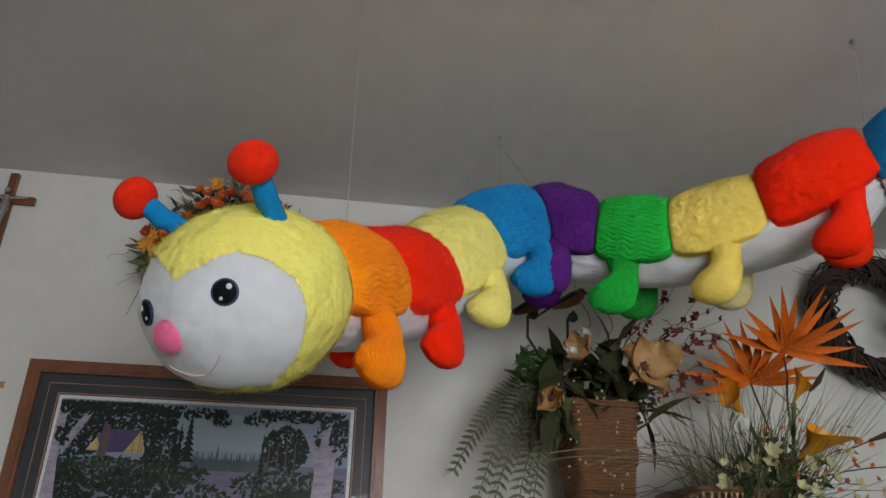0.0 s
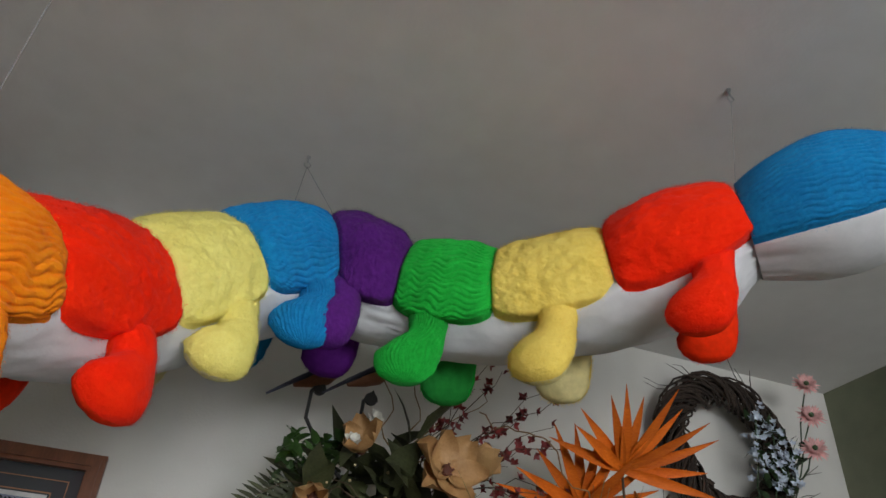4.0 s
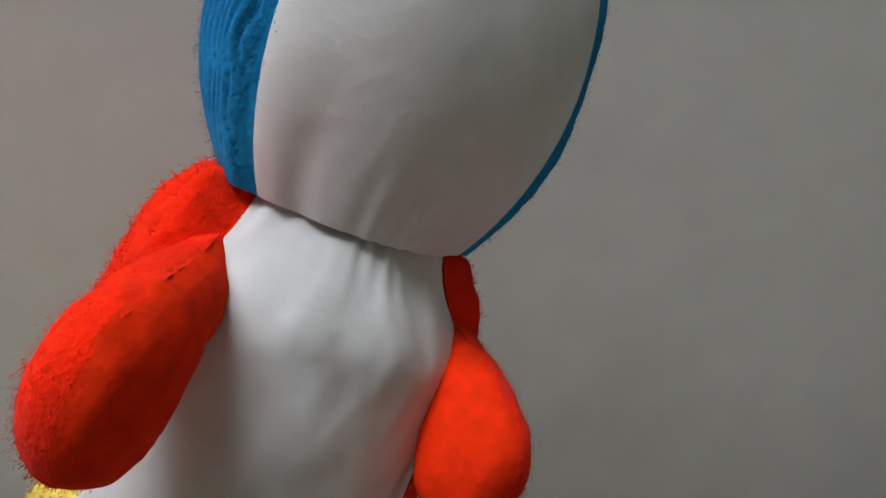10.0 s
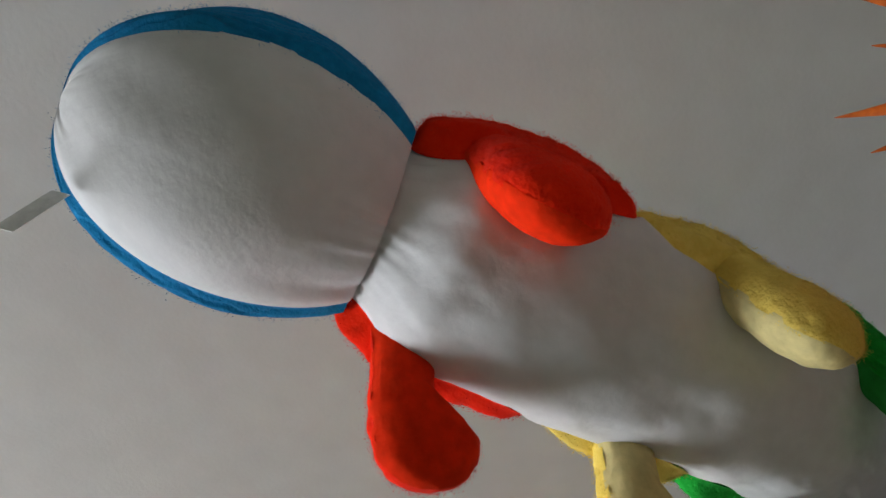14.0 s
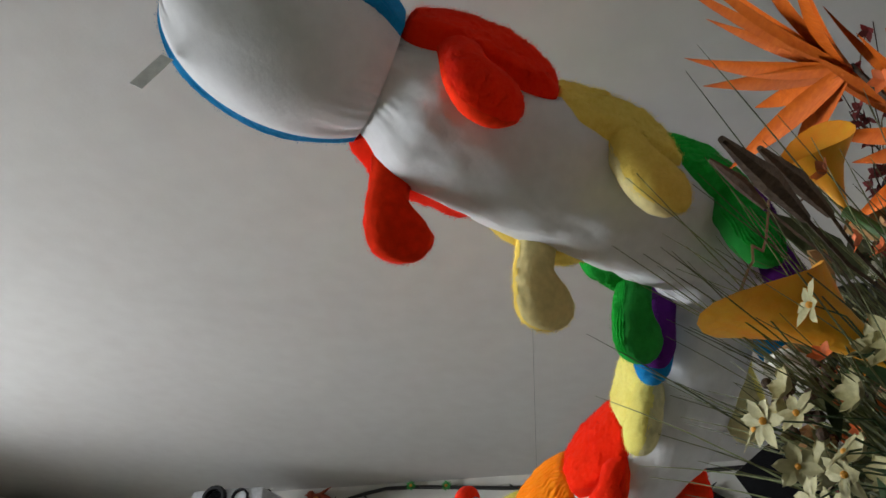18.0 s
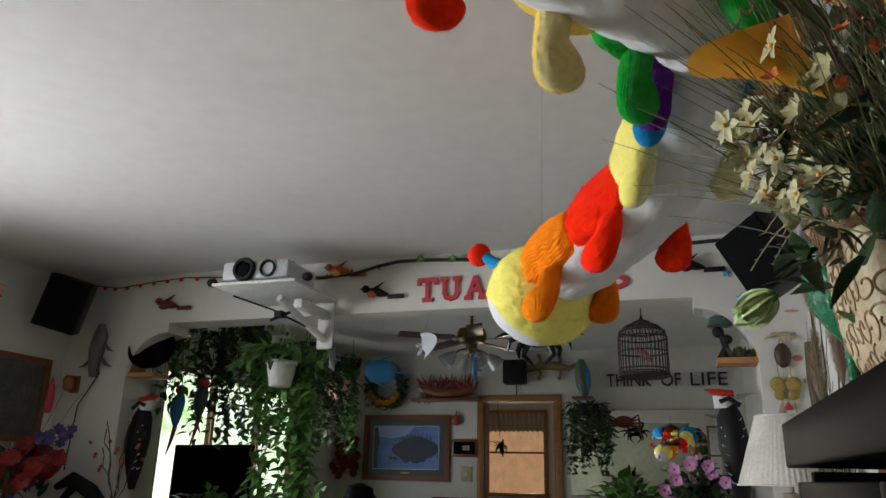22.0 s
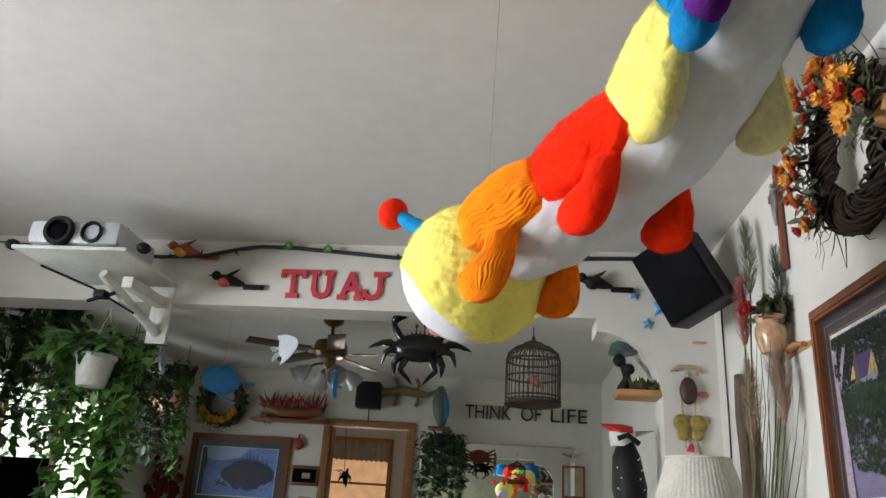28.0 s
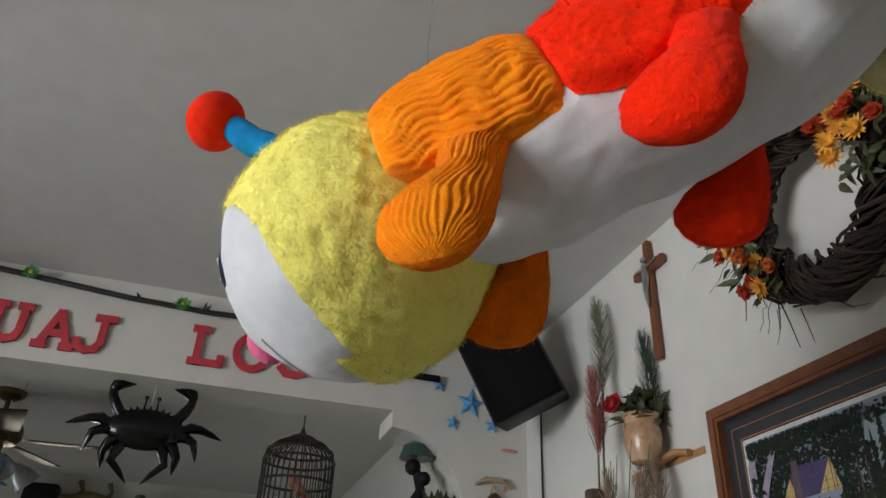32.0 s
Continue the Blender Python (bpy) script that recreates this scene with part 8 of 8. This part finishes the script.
slab("door_mat", -4.1, -3.0, -2.35, -1.75, 0.0, 0.012, material("tan_mat", (0.22, 0.19, 0.15), 0.95, bump=0.5, bump_scale=200), "tan mat before the kitchen doorway", "mat")
slab("kitchen_floor", X - 3.19, X - 0.01, SY + 0.01, 1.0, 0.0, 0.006, material("kitchen_laminate", (0.36, 0.25, 0.15), 0.35, scale=3, stretch=(1, 8, 1)), "light laminate kitchen floor", "floor")
tl = thing("side_table", "small wooden plant table beside the recliner", "table", pose(-3.35, -3.32, 0))
part("tabletop", Shape().box(0.34, 0.30, 0.03, (0, 0, 0.5)), M_cherry, tl)
for sx in (-1, 1):
    for sy in (-1, 1):
        part("leg", Shape().box(0.03, 0.03, 0.485, (sx * 0.14, sy * 0.12, 0.2425)), M_cherry, tl)
potted("potted_plant", "snake plant and fern in a pot on the small table", pose(-3.35, -3.32, 0.515), 0.09, 0.14, M_potg, 80, 0.22, 0.12, 0.04, M_leaf)
single("snake_plant", spray(Shape(), (0, 0, 0), 14, 0.04, 0.32, 0.045, 2.2, 0.1), M_leafd, "tall pointed snake plant leaves", "plant", pose(-3.42, -3.30, 0.64))
single("red_flowers", blossom(blossom(blossom(Shape(), (0, 0, 0), (1, 0, 0.4), 8, 0.06, 0.04, 0.8, -0.1, 2), (0.02, -0.09, -0.05), (1, 0, 0), 8, 0.05, 0.04, 0.8), (0, -0.06, 0.04), (1, 0, 0.4), 8, 0.05, 0.04, 0.8), M_berry, "red and white silk flowers on the small table", "flowers", pose(-3.20, -3.38, 0.56))
fl = spray(Shape(), (0, 0, 0), 60, 0.12, 0.10, 0.04, 0)
for _ in range(26):
    blossom(fl, (0.06, rnd.uniform(-0.16, 0.16), rnd.uniform(-0.30, 0.30)), (1, 0, 0), 6, 0.06, 0.045, 0.8)
single("flower_swag", fl, M_redfl, "hanging swag of rust red silk flowers on the wall", "flower swag", pose(X + 0.08, -4.30, 1.50))

# ---- kitchen beyond the doorway ----
KX = X - 3.2
# emission stands in for the daylight that comes through the blind
M_blind = material("amber_blind_glow", (0.62, 0.36, 0.19), 0.8, emit=0.7)
kw = thing("kitchen_window", "kitchen window with a sunlit amber roller blind", "window", pose(KX, -3.04, 1.58), kind="structure")
part("window_frame", Shape().box(0.05, 0.06, 1.24, (0.027, -0.45, 0), 0.004).box(0.05, 0.06, 1.24, (0.027, 0.45, 0), 0.004).box(0.05, 0.96, 0.06, (0.027, 0, 0.62), 0.004).box(0.06, 1.0, 0.05, (0.032, 0, -0.585), 0.004).box(0.04, 0.84, 0.03, (0.022, 0, 0.02)), M_oak, kw)
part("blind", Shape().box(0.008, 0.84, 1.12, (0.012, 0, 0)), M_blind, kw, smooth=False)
cur = Shape()
v, n = [], 60
for i in range(n):
    y = -0.44 + 0.88 * i / (n - 1)
    for z in (0.60, 0.33 + 0.012 * math.sin(i * 1.3)):
        v.append((0.07 + 0.012 * math.sin(i * 1.3), y, z))
cur.add(v, [(2 * i, 2 * i + 2, 2 * i + 3, 2 * i + 1) for i in range(n - 1)])
part("valance", cur, material("valance_cloth", (0.40, 0.34, 0.28), 0.9), kw, "gathered tan valance")
kt = thing("kitchen_table", "pale wooden kitchen table", "table", pose(X - 1.5, -2.86, 0))
part("tabletop", Shape().box(0.8, 0.96, 0.04, (0, 0, 0.73), 0.006), M_pine, kt)
for sx in (-1, 1):
    for sy in (-1, 1):
        part("leg", Shape().box(0.06, 0.06, 0.71, (sx * 0.33, sy * 0.53, 0.355), 0.004), M_wpaint, kt)


def kitchen_chair(m):
    c = thing("kitchen_chair", "white wooden kitchen chair with a wood seat", "chair", m, "kitchen chairs")
    part("seat", Shape().box(0.40, 0.40, 0.03, (0, 0, 0.45), 0.006), M_pine, c)
    for sx in (-1, 1):
        for sy in (-1, 1):
            h = 0.96 if sx > 0 else 0.435
            part("leg", Shape().box(0.035, 0.035, h, (sx * 0.175, sy * 0.175, h / 2), 0.003), M_wpaint, c)
    for z in (0.66, 0.80, 0.92):
        part("back_slat", Shape().box(0.018, 0.32, 0.05, (0.175, 0, z), 0.003), M_wpaint, c)
    return c


ch = kitchen_chair(pose(X - 0.98, -2.72, 0) @ Matrix.Scale(0.95, 4))
copy_thing(ch, pose(X - 1.42, -2.40, 0, 0, 0, 84) @ Matrix.Scale(0.97, 4))
for dy, r, h, mt in ((-0.18, 0.09, 0.16, M_wpaint), (0.05, 0.12, 0.10, M_steel), (0.28, 0.07, 0.12, M_black)):
    p = thing("kitchen_pot", "shiny pot on the kitchen table", "pot", pose(X - 1.4, -2.70 + dy, 0.75), "pots on the table")
    part("pot", Shape().lathe([(r * 0.8, 0), (r, 0.02), (r, h), (r * 0.95, h)], 20), mt, p)
    part("lid", Shape().lathe([(r * 0.98, h), (r * 0.5, h + 0.03), (0.01, h + 0.035), (0.012, h + 0.055), (0.001, h + 0.06)], 20), mt, p)
for y, z in ((-1.62, 1.80), (-1.62, 1.45), (-1.58, 1.15)):
    single("wall_ornament", Shape().ball(0.07, sx=0.3, sz=1.1, segs=12).ball(0.04, (0.01, 0.02, 0.09), sx=0.4, segs=10), (M_wpaint, M_pine, M_letred)[int(z * 10) % 3], "small ornament on the kitchen wall", "ornament", pose(KX + 0.022, y, z), "kitchen ornaments")
single("dried_garland", spray(Shape(), (0, 0, 0), 14, 0.04, 0.14, 0.05, -0.5).tube([(0, 0, 0), (0.12, 0, DZ - 1.60 + 0.02)], 0.003, 5), M_birdk, "dark paper bats hung by the doorway", "garland", pose(X - 0.20, DY0 + 0.14, 1.60))

# ---- desk corner ----
M_desk = material("dark_stained_wood", (0.030, 0.016, 0.010), 0.45, dark=(0.016, 0.009, 0.006), scale=6, stretch=(1, 6, 1), bump=0.1)
desk = thing("computer_desk", "dark wooden computer desk in the corner", "desk", pose(0.32, -3.85, 0))
part("desktop", Shape().box(0.62, 1.15, 0.035, (0, 0, 0.60), 0.004), M_desk, desk)
for y in (-0.54, 0.54):
    part("side_panel", Shape().box(0.56, 0.03, 0.58, (0, y, 0.29)), M_desk, desk)
part("back_panel", Shape().box(0.02, 1.04, 0.5, (-0.27, 0, 0.31)), M_desk, desk)
mon = thing("monitor", "flat computer monitor showing a lighthouse wallpaper", "monitor", pose(0.325, -3.95, 0.6185, 0, 0, 97))
part("case", Shape().box(0.76, 0.035, 0.38, (0, 0, 0.225), 0.006), M_black, mon)
part("base", Shape().box(0.26, 0.18, 0.012, (0, 0.05, 0.006), 0.004).box(0.06, 0.03, 0.10, (0, 0.03, 0.06)), M_black, mon)


def screen(name, cols, strength, scale=4, stretch=(1, 1, 1)):
    return material(name, cols[0], 0.3, dark=cols[1], scale=scale, stretch=stretch, emit=strength, bump=0)


SW, SH = 0.72, 0.34
scr = part("screen", Shape().box(SW, 0.002, SH, (0, -0.0195, 0.227)), screen("screen_sky", ((0.36, 0.24, 0.85), (0.22, 0.13, 0.66)), 0.8, 2, (1, 1, 4)), mon, "lit screen", smooth=False)
sm = pose(0, -0.0212, 0.227)
part("screen_shape", Shape().prism([(-SW / 2, -0.06), (SW / 2, -0.05), (SW / 2, 0.05), (0.12, 0.02), (-0.1, 0.035), (-SW / 2, 0.0)], 0.0004, sm), screen("screen_glow", ((0.80, 0.42, 0.62), (0.58, 0.30, 0.66)), 0.8, 3, (1, 1, 4)), scr, smooth=False)
part("screen_shape", Shape().prism([(-SW / 2, -SH / 2), (-0.06, -SH / 2), (-0.06, -0.03), (-SW / 2, -0.055)], 0.0004, pose(0, -0.0215, 0.227)), screen("screen_sea", ((0.30, 0.22, 0.62), (0.16, 0.10, 0.42)), 0.7, 10, (1, 1, 4)), scr, smooth=False)
for pts_, y_, cols_, sc2 in (([(-0.16, -SH / 2), (SW / 2, -SH / 2), (SW / 2, -0.005), (0.22, 0.012), (0.10, 0.005), (0.0, -0.025), (-0.12, -0.05), (-0.10, -0.10)], -0.0218, ((0.85, 0.50, 0.14), (0.30, 0.15, 0.08)), 22),
                             ([(-0.30, -SH / 2), (0.26, -SH / 2), (0.20, -0.12), (0.08, -0.10), (-0.04, -0.115), (-0.16, -0.08), (-0.24, -0.125)], -0.0221, ((0.50, 0.24, 0.10), (0.08, 0.05, 0.06)), 30),
                             ([(-0.26, -SH / 2), (-0.10, -SH / 2), (-0.14, -0.135), (-0.22, -0.14)], -0.0224, ((0.70, 0.55, 0.80), (0.35, 0.22, 0.50)), 20)):
    part("screen_shape", Shape().prism(pts_, 0.0003, pose(0, y_, 0.227)), screen("screen_rocks", cols_, 0.75, sc2), scr, smooth=False)
M_scrw, M_scrr = screen("screen_white", ((0.95, 0.90, 0.90), (0.8, 0.7, 0.74)), 0.9), screen("screen_red", ((0.6, 0.12, 0.14), (0.4, 0.10, 0.14)), 0.7)
part("screen_shape", Shape().prism([(0.085, 0.0), (0.130, 0.0), (0.121, 0.085), (0.119, 0.115), (0.098, 0.115), (0.095, 0.085)], 0.0003, pose(0, -0.0227, 0.227)), M_scrw, scr, smooth=False)
part("screen_shape", Shape().prism([(0.094, 0.115), (0.123, 0.115), (0.109, 0.140)], 0.0003, pose(0, -0.0227, 0.227)), M_scrr, scr, smooth=False)
part("screen_shape", Shape().prism([(0.03, 0.0), (0.30, 0.008), (0.30, 0.028), (0.03, 0.018)], 0.0003, pose(0, -0.0230, 0.227)), M_scrw, scr, smooth=False)
part("screen_shape", Shape().prism([(0.16, 0.028), (0.30, 0.030), (0.285, 0.055), (0.175, 0.053)], 0.0003, pose(0, -0.0230, 0.227)), M_scrr, scr, smooth=False)
for k_ in range(3):
    part("screen_shape", Shape().prism([(0.31, 0.065 + 0.028 * k_), (0.328, 0.065 + 0.028 * k_), (0.328, 0.083 + 0.028 * k_), (0.31, 0.083 + 0.028 * k_)], 0.0003, pose(0, -0.0227, 0.227)), M_scrw if k_ == 1 else M_scrr, scr, smooth=False)
oc = thing("office_chair", "black leather office chair before the desk", "office chair", pose(0.98, -3.50, 0, 0, 0, 15))
part("back", Shape().box(0.14, 0.50, 0.60, (0.16, 0, 0.66), 0.06, m=pose(0, 0, 0, 0, 8, 0)), M_hide, oc)
part("seat", Shape().box(0.46, 0.46, 0.10, (-0.08, 0, 0.36), 0.04), M_hide, oc)
part("post", Shape().lathe([(0.03, 0.07), (0.03, 0.32)], 12), M_black, oc)
for k in range(5):
    a = radians(72 * k)
    leg_ = part("base_arm", Shape().tube([(0, 0, 0.10), (0.26 * math.cos(a), 0.26 * math.sin(a), 0.06)], [0.025, 0.018], 8), M_black, oc)
    part("caster", Shape().lathe([(0.026, -0.02), (0.026, 0.02)], 14, m=pose(0.27 * math.cos(a), 0.27 * math.sin(a), 0.027, 90, 0, 0)), M_black, leg_)
for s in (-1, 1):
    part("armrest", Shape().tube([(0.12, s * 0.25, 0.40), (0.08, s * 0.26, 0.55), (-0.18, s * 0.26, 0.55)], [0.018, 0.02, 0.022], 8), M_black, oc)
stl = thing("stool", "round black padded stool under the desk", "stool", pose(0.62, -3.30, 0))
part("seat", Shape().lathe([(0.19, 0.40), (0.20, 0.43), (0.19, 0.47), (0.001, 0.48)], 24), M_hide, stl)
part("post", Shape().lathe([(0.03, 0.02), (0.03, 0.40)], 12).lathe([(0.18, 0), (0.17, 0.02), (0.03, 0.03)], 20), M_black, stl)
single("storage_box", Shape().box(0.30, 0.34, 0.36, (0, 0, 0.45), 0.05).box(0.04, 0.04, 0.30, (0.1, 0.12, 0.15)).box(0.04, 0.04, 0.30, (-0.1, 0.12, 0.15)).box(0.04, 0.04, 0.30, (0.1, -0.12, 0.15)).box(0.04, 0.04, 0.30, (-0.1, -0.12, 0.15)), material("grey_canvas", (0.12, 0.12, 0.115), 0.9), "grey canvas storage ottoman beside the desk", "ottoman", pose(0.36, -2.87, 0))
bag2 = thing("water_bottle", "clear water bottle with a blue lid", "bottle", pose(0.22, -3.38, 0.6175))
part("bottle", Shape().lathe([(0.034, 0), (0.036, 0.01), (0.036, 0.12), (0.030, 0.16), (0.034, 0.17)], 18), M_fglass, bag2)
part("lid", Shape().lathe([(0.036, 0.17), (0.036, 0.20), (0.02, 0.215), (0.001, 0.216)], 18), M_fblue, bag2)
single("notepad", Shape().box(0.20, 0.28, 0.015, (0, 0, 0.0085), 0.002), M_paper, "white paper notepad lying on the desk", "notepad", pose(0.38, -3.50, 0.6175))
tvb = thing("television", "large black television seen from the dark screen side", "television", pose(-0.95, -3.92, 0.535, 0, 0, 80))
part("case", Shape().box(0.74, 0.06, 0.86, (0, 0, 0.44), 0.008), M_cab, tvb)
part("screen", Shape().box(0.68, 0.004, 0.78, (0, -0.033, 0.45)), M_dglass, tvb, smooth=False)
tvs = thing("television_stand", "plain oak stand under the television", "stand", pose(-0.85, -3.85, 0))
part("top", Shape().box(0.44, 0.80, 0.04, (0, 0, 0.513), 0.004), M_oak, tvs)
for y in (-0.36, 0.36):
    part("side_panel", Shape().box(0.40, 0.03, 0.49, (0, y, 0.247)), M_oak, tvs)
# wall decorations of the dark corner
fs = thing("wall_fish", "grey carved fish hung on the wall", "wall carving", pose(0.012, -4.20, 1.95))
part("body", Shape().tube([(0.02, 0.0, 0.17), (0.025, 0.01, 0.10), (0.03, 0.0, 0), (0.025, -0.01, -0.10), (0.02, 0.0, -0.17)], [0.02, 0.045, 0.05, 0.035, 0.03], 12), material("fish_grey", (0.16, 0.15, 0.14), 0.6, scale=20), fs)
for z, s in ((-0.05, 1), (-0.05, -1), (0.05, 1)):
    part("fin", Shape().tube([(0.02, 0.03 * s, z), (0.02, 0.09 * s, z - 0.05), (0.02, 0.13 * s, z - 0.06)], [0.02, 0.018, 0.003], 8, 0.4), bpy.data.materials["fish_grey"], fs)
part("cord", Shape().tube([(0.01, 0.03, -0.15), (0.01, -0.10, -0.35), (0.01, -0.12, -0.75)], 0.004, 5), M_black, fs)
pc = thing("framed_print", "dark framed black and white print in the corner", "picture", pose(0.42, SY + 0.028, 1.62, 0, 0, 180))
part("frame", frame_bars(Shape(), 0.62, 0.52, 0.04, 0.024), M_cherry, pc, smooth=False)
part("print", Shape().box(0.56, 0.006, 0.46, (0, 0.018, 0)), material("print_grey", (0.10, 0.10, 0.10), 0.5, dark=(0.03, 0.03, 0.03), scale=12), pc, smooth=False)
M_purfl = island(material("petal_purple", (0.07, 0.045, 0.15), 0.6, scale=30), 0.4)
fp = thing("flower_arrangement", "tall arrangement of red, purple and white silk flowers", "flowers", pose(0.44, -4.33, 0.95))
part("vase", Shape().lathe([(0.05, -0.3325), (0.08, -0.2), (0.07, 0.0), (0.05, 0.05)], 18), M_birdk, fp)
M_deepred = island(material("petal_deep_red", (0.30, 0.010, 0.012), 0.55, dark=(0.18, 0.006, 0.008), scale=30), 0.45)
for k in range(26):
    q = (rnd.uniform(-0.13, 0.13), rnd.uniform(-0.02, 0.26), 0.28 + rnd.uniform(-0.14, 0.14))
    bloom("red_blossom", q, Vector((0.8, 0.6, 0.2)) + rv(0.4), 6, 0.060, 0.050, 0.85, -0.15, 1, M_deepred, M_leafd, fp, "")
sh = Shape()
for _ in range(16):
    blossom(sh, (rnd.uniform(-0.10, 0.08), rnd.uniform(0.24, 0.36), 0.42 + rnd.uniform(-0.08, 0.08)), (0.8, 0.6, 0.2), 6, 0.034, 0.024, 0.8, -0.1)
part("purple_blossom", sh, M_purfl, fp, "small purple blossoms")
part("foliage", spray(Shape(), (0, 0.05, 0.2), 80, 0.15, 0.13, 0.04, 0.4), M_leafd, fp)
for _ in range(18):
    part("stem", twigs(Shape(), (0, 0.02, 0.0), [Vector((rnd.uniform(-0.2, 0.2), rnd.uniform(0, 0.3), rnd.uniform(0.4, 0.8)))], 0.003), M_twig, fp)
lf = spray(Shape(), (0, 0, 0), 50, 0.08, 0.09, 0.03, -0.2)
for k in range(9):
    blossom(lf, (rnd.uniform(-0.1, 0.1), 0.06, rnd.uniform(-0.15, 0.15)), (0.4, 1, 0), 6, 0.05, 0.03, 0.8)
single("flower_swag", lf, M_ylfl, "yellow silk flowers hung under the ceiling", "flower swag", pose(0.85, SY + 0.14, 2.13))
lt = thing("wall_lantern", "small amber glass wall lantern in the corner", "lantern", pose(0.012, -4.36, 1.735))
part("plate", Shape().box(0.014, 0.07, 0.11, (0, 0, 0), 0.003), M_cherry, lt)
part("glass", Shape().lathe([(0.02, -0.045), (0.034, -0.03), (0.036, 0.03), (0.022, 0.05)], 16, m=pose(0.05, 0, 0)), material("amber_glass", (0.42, 0.14, 0.04), 0.25), lt)
sc_ = thing("driftwood_sculpture", "dark carved driftwood on the desk hutch", "sculpture", pose(0.16, -4.02, 0.985))
part("body", Shape().tube([(0, -0.20, 0.12), (0.01, -0.08, 0.17), (0, 0.06, 0.10), (0.01, 0.18, 0.02), (0, 0.26, 0.015)], [0.02, 0.04, 0.045, 0.03, 0.012], 12), M_birdk, sc_)
part("prong", Shape().tube([(0, -0.05, 0.15), (0.01, -0.12, 0.06), (0, -0.18, 0.0)], [0.03, 0.022, 0.012], 10), M_birdk, sc_)
ht = thing("desk_hutch", "dark wooden shelf standing behind the monitor", "shelf", pose(0.14, -4.02, 0))
part("shelf_board", Shape().box(0.20, 0.76, 0.022, (0, 0, 0.972), 0.003), M_desk, ht)
for y in (-0.36, 0.36):
    part("side_panel", Shape().box(0.18, 0.02, 0.342, (0, y, 0.7895)), M_desk, ht)
tw_ = Shape()
for k in range(7):
    e = Vector((0.05 + 0.05 * (k % 3), 0.05 * k - 0.1, 0.35 + 0.05 * ((k * 3) % 4)))
    tw_.tube(curve_pts((0, 0, 0), e, 0.01, 7, 0.012), 0.003, 5)
br_ = thing("berry_branches", "bare twigs with red berries behind the desk", "branches", pose(0.14, -3.80, 0.985))
part("twigs", tw_, M_twig, br_)
for k in range(16):
    part("berry", Shape().ball(0.011, (0.05 + 0.05 * (k % 3), 0.05 * (k % 7) - 0.1, 0.22 + 0.022 * k / 2), segs=10), M_berry, br_)
# windows
def window(name, x0, x1, z0, z1, label, bars):
    w = thing(name, label, "window", pose((x0 + x1) / 2, SY - 0.075, (z0 + z1) / 2), kind="structure")
    W, Hh = x1 - x0, z1 - z0
    part("window_frame", frame_bars(Shape(), W, Hh, 0.05, 0.10, -0.05), M_oak, w, smooth=False)
    for k in range(1, bars):
        part("mullion", Shape().box(0.04, 0.06, Hh - 0.10, (-W / 2 + W * k / bars, 0, 0)), M_oak, w, smooth=False)
    pane = part("pane", Shape().box(W - 0.1, 0.004, Hh - 0.1), M_glass, w, smooth=False)
    pane.visible_shadow = False
    part("window_sill", Shape().box(W + 0.1, 0.14, 0.03, (0, 0.12, -Hh / 2 - 0.018), 0.004), M_oak, w)


window("window_1", SWX0, SWX1, SWZ0, SWZ1, "wide oak-framed window behind the viewer", 2)
window("window_2", DWX0, DWX1, DWZ0, DWZ1, "wide dining room window crowded with plants", 3)
single("wall_ornament", Shape().lathe([(0.010, 0), (0.030, 0.02), (0.036, 0.09), (0.026, 0.17), (0.002, 0.235)], 16, sy=0.5), M_letred, "red painted wooden paddle on the corner wall", "ornament", pose(0.075, SY + 0.02, 1.545))
# bright garden beyond the dining room window
M_garden = material("garden_haze", (0.86, 0.92, 0.80), 0.9, dark=(0.30, 0.50, 0.18), scale=1.1, bump=0, emit=2.2)
slab("backdrop", -14.0, 1.0, SY - 4.6, SY - 4.5, -1.5, 5.0, M_garden, "overexposed garden foliage and sky", "backdrop")
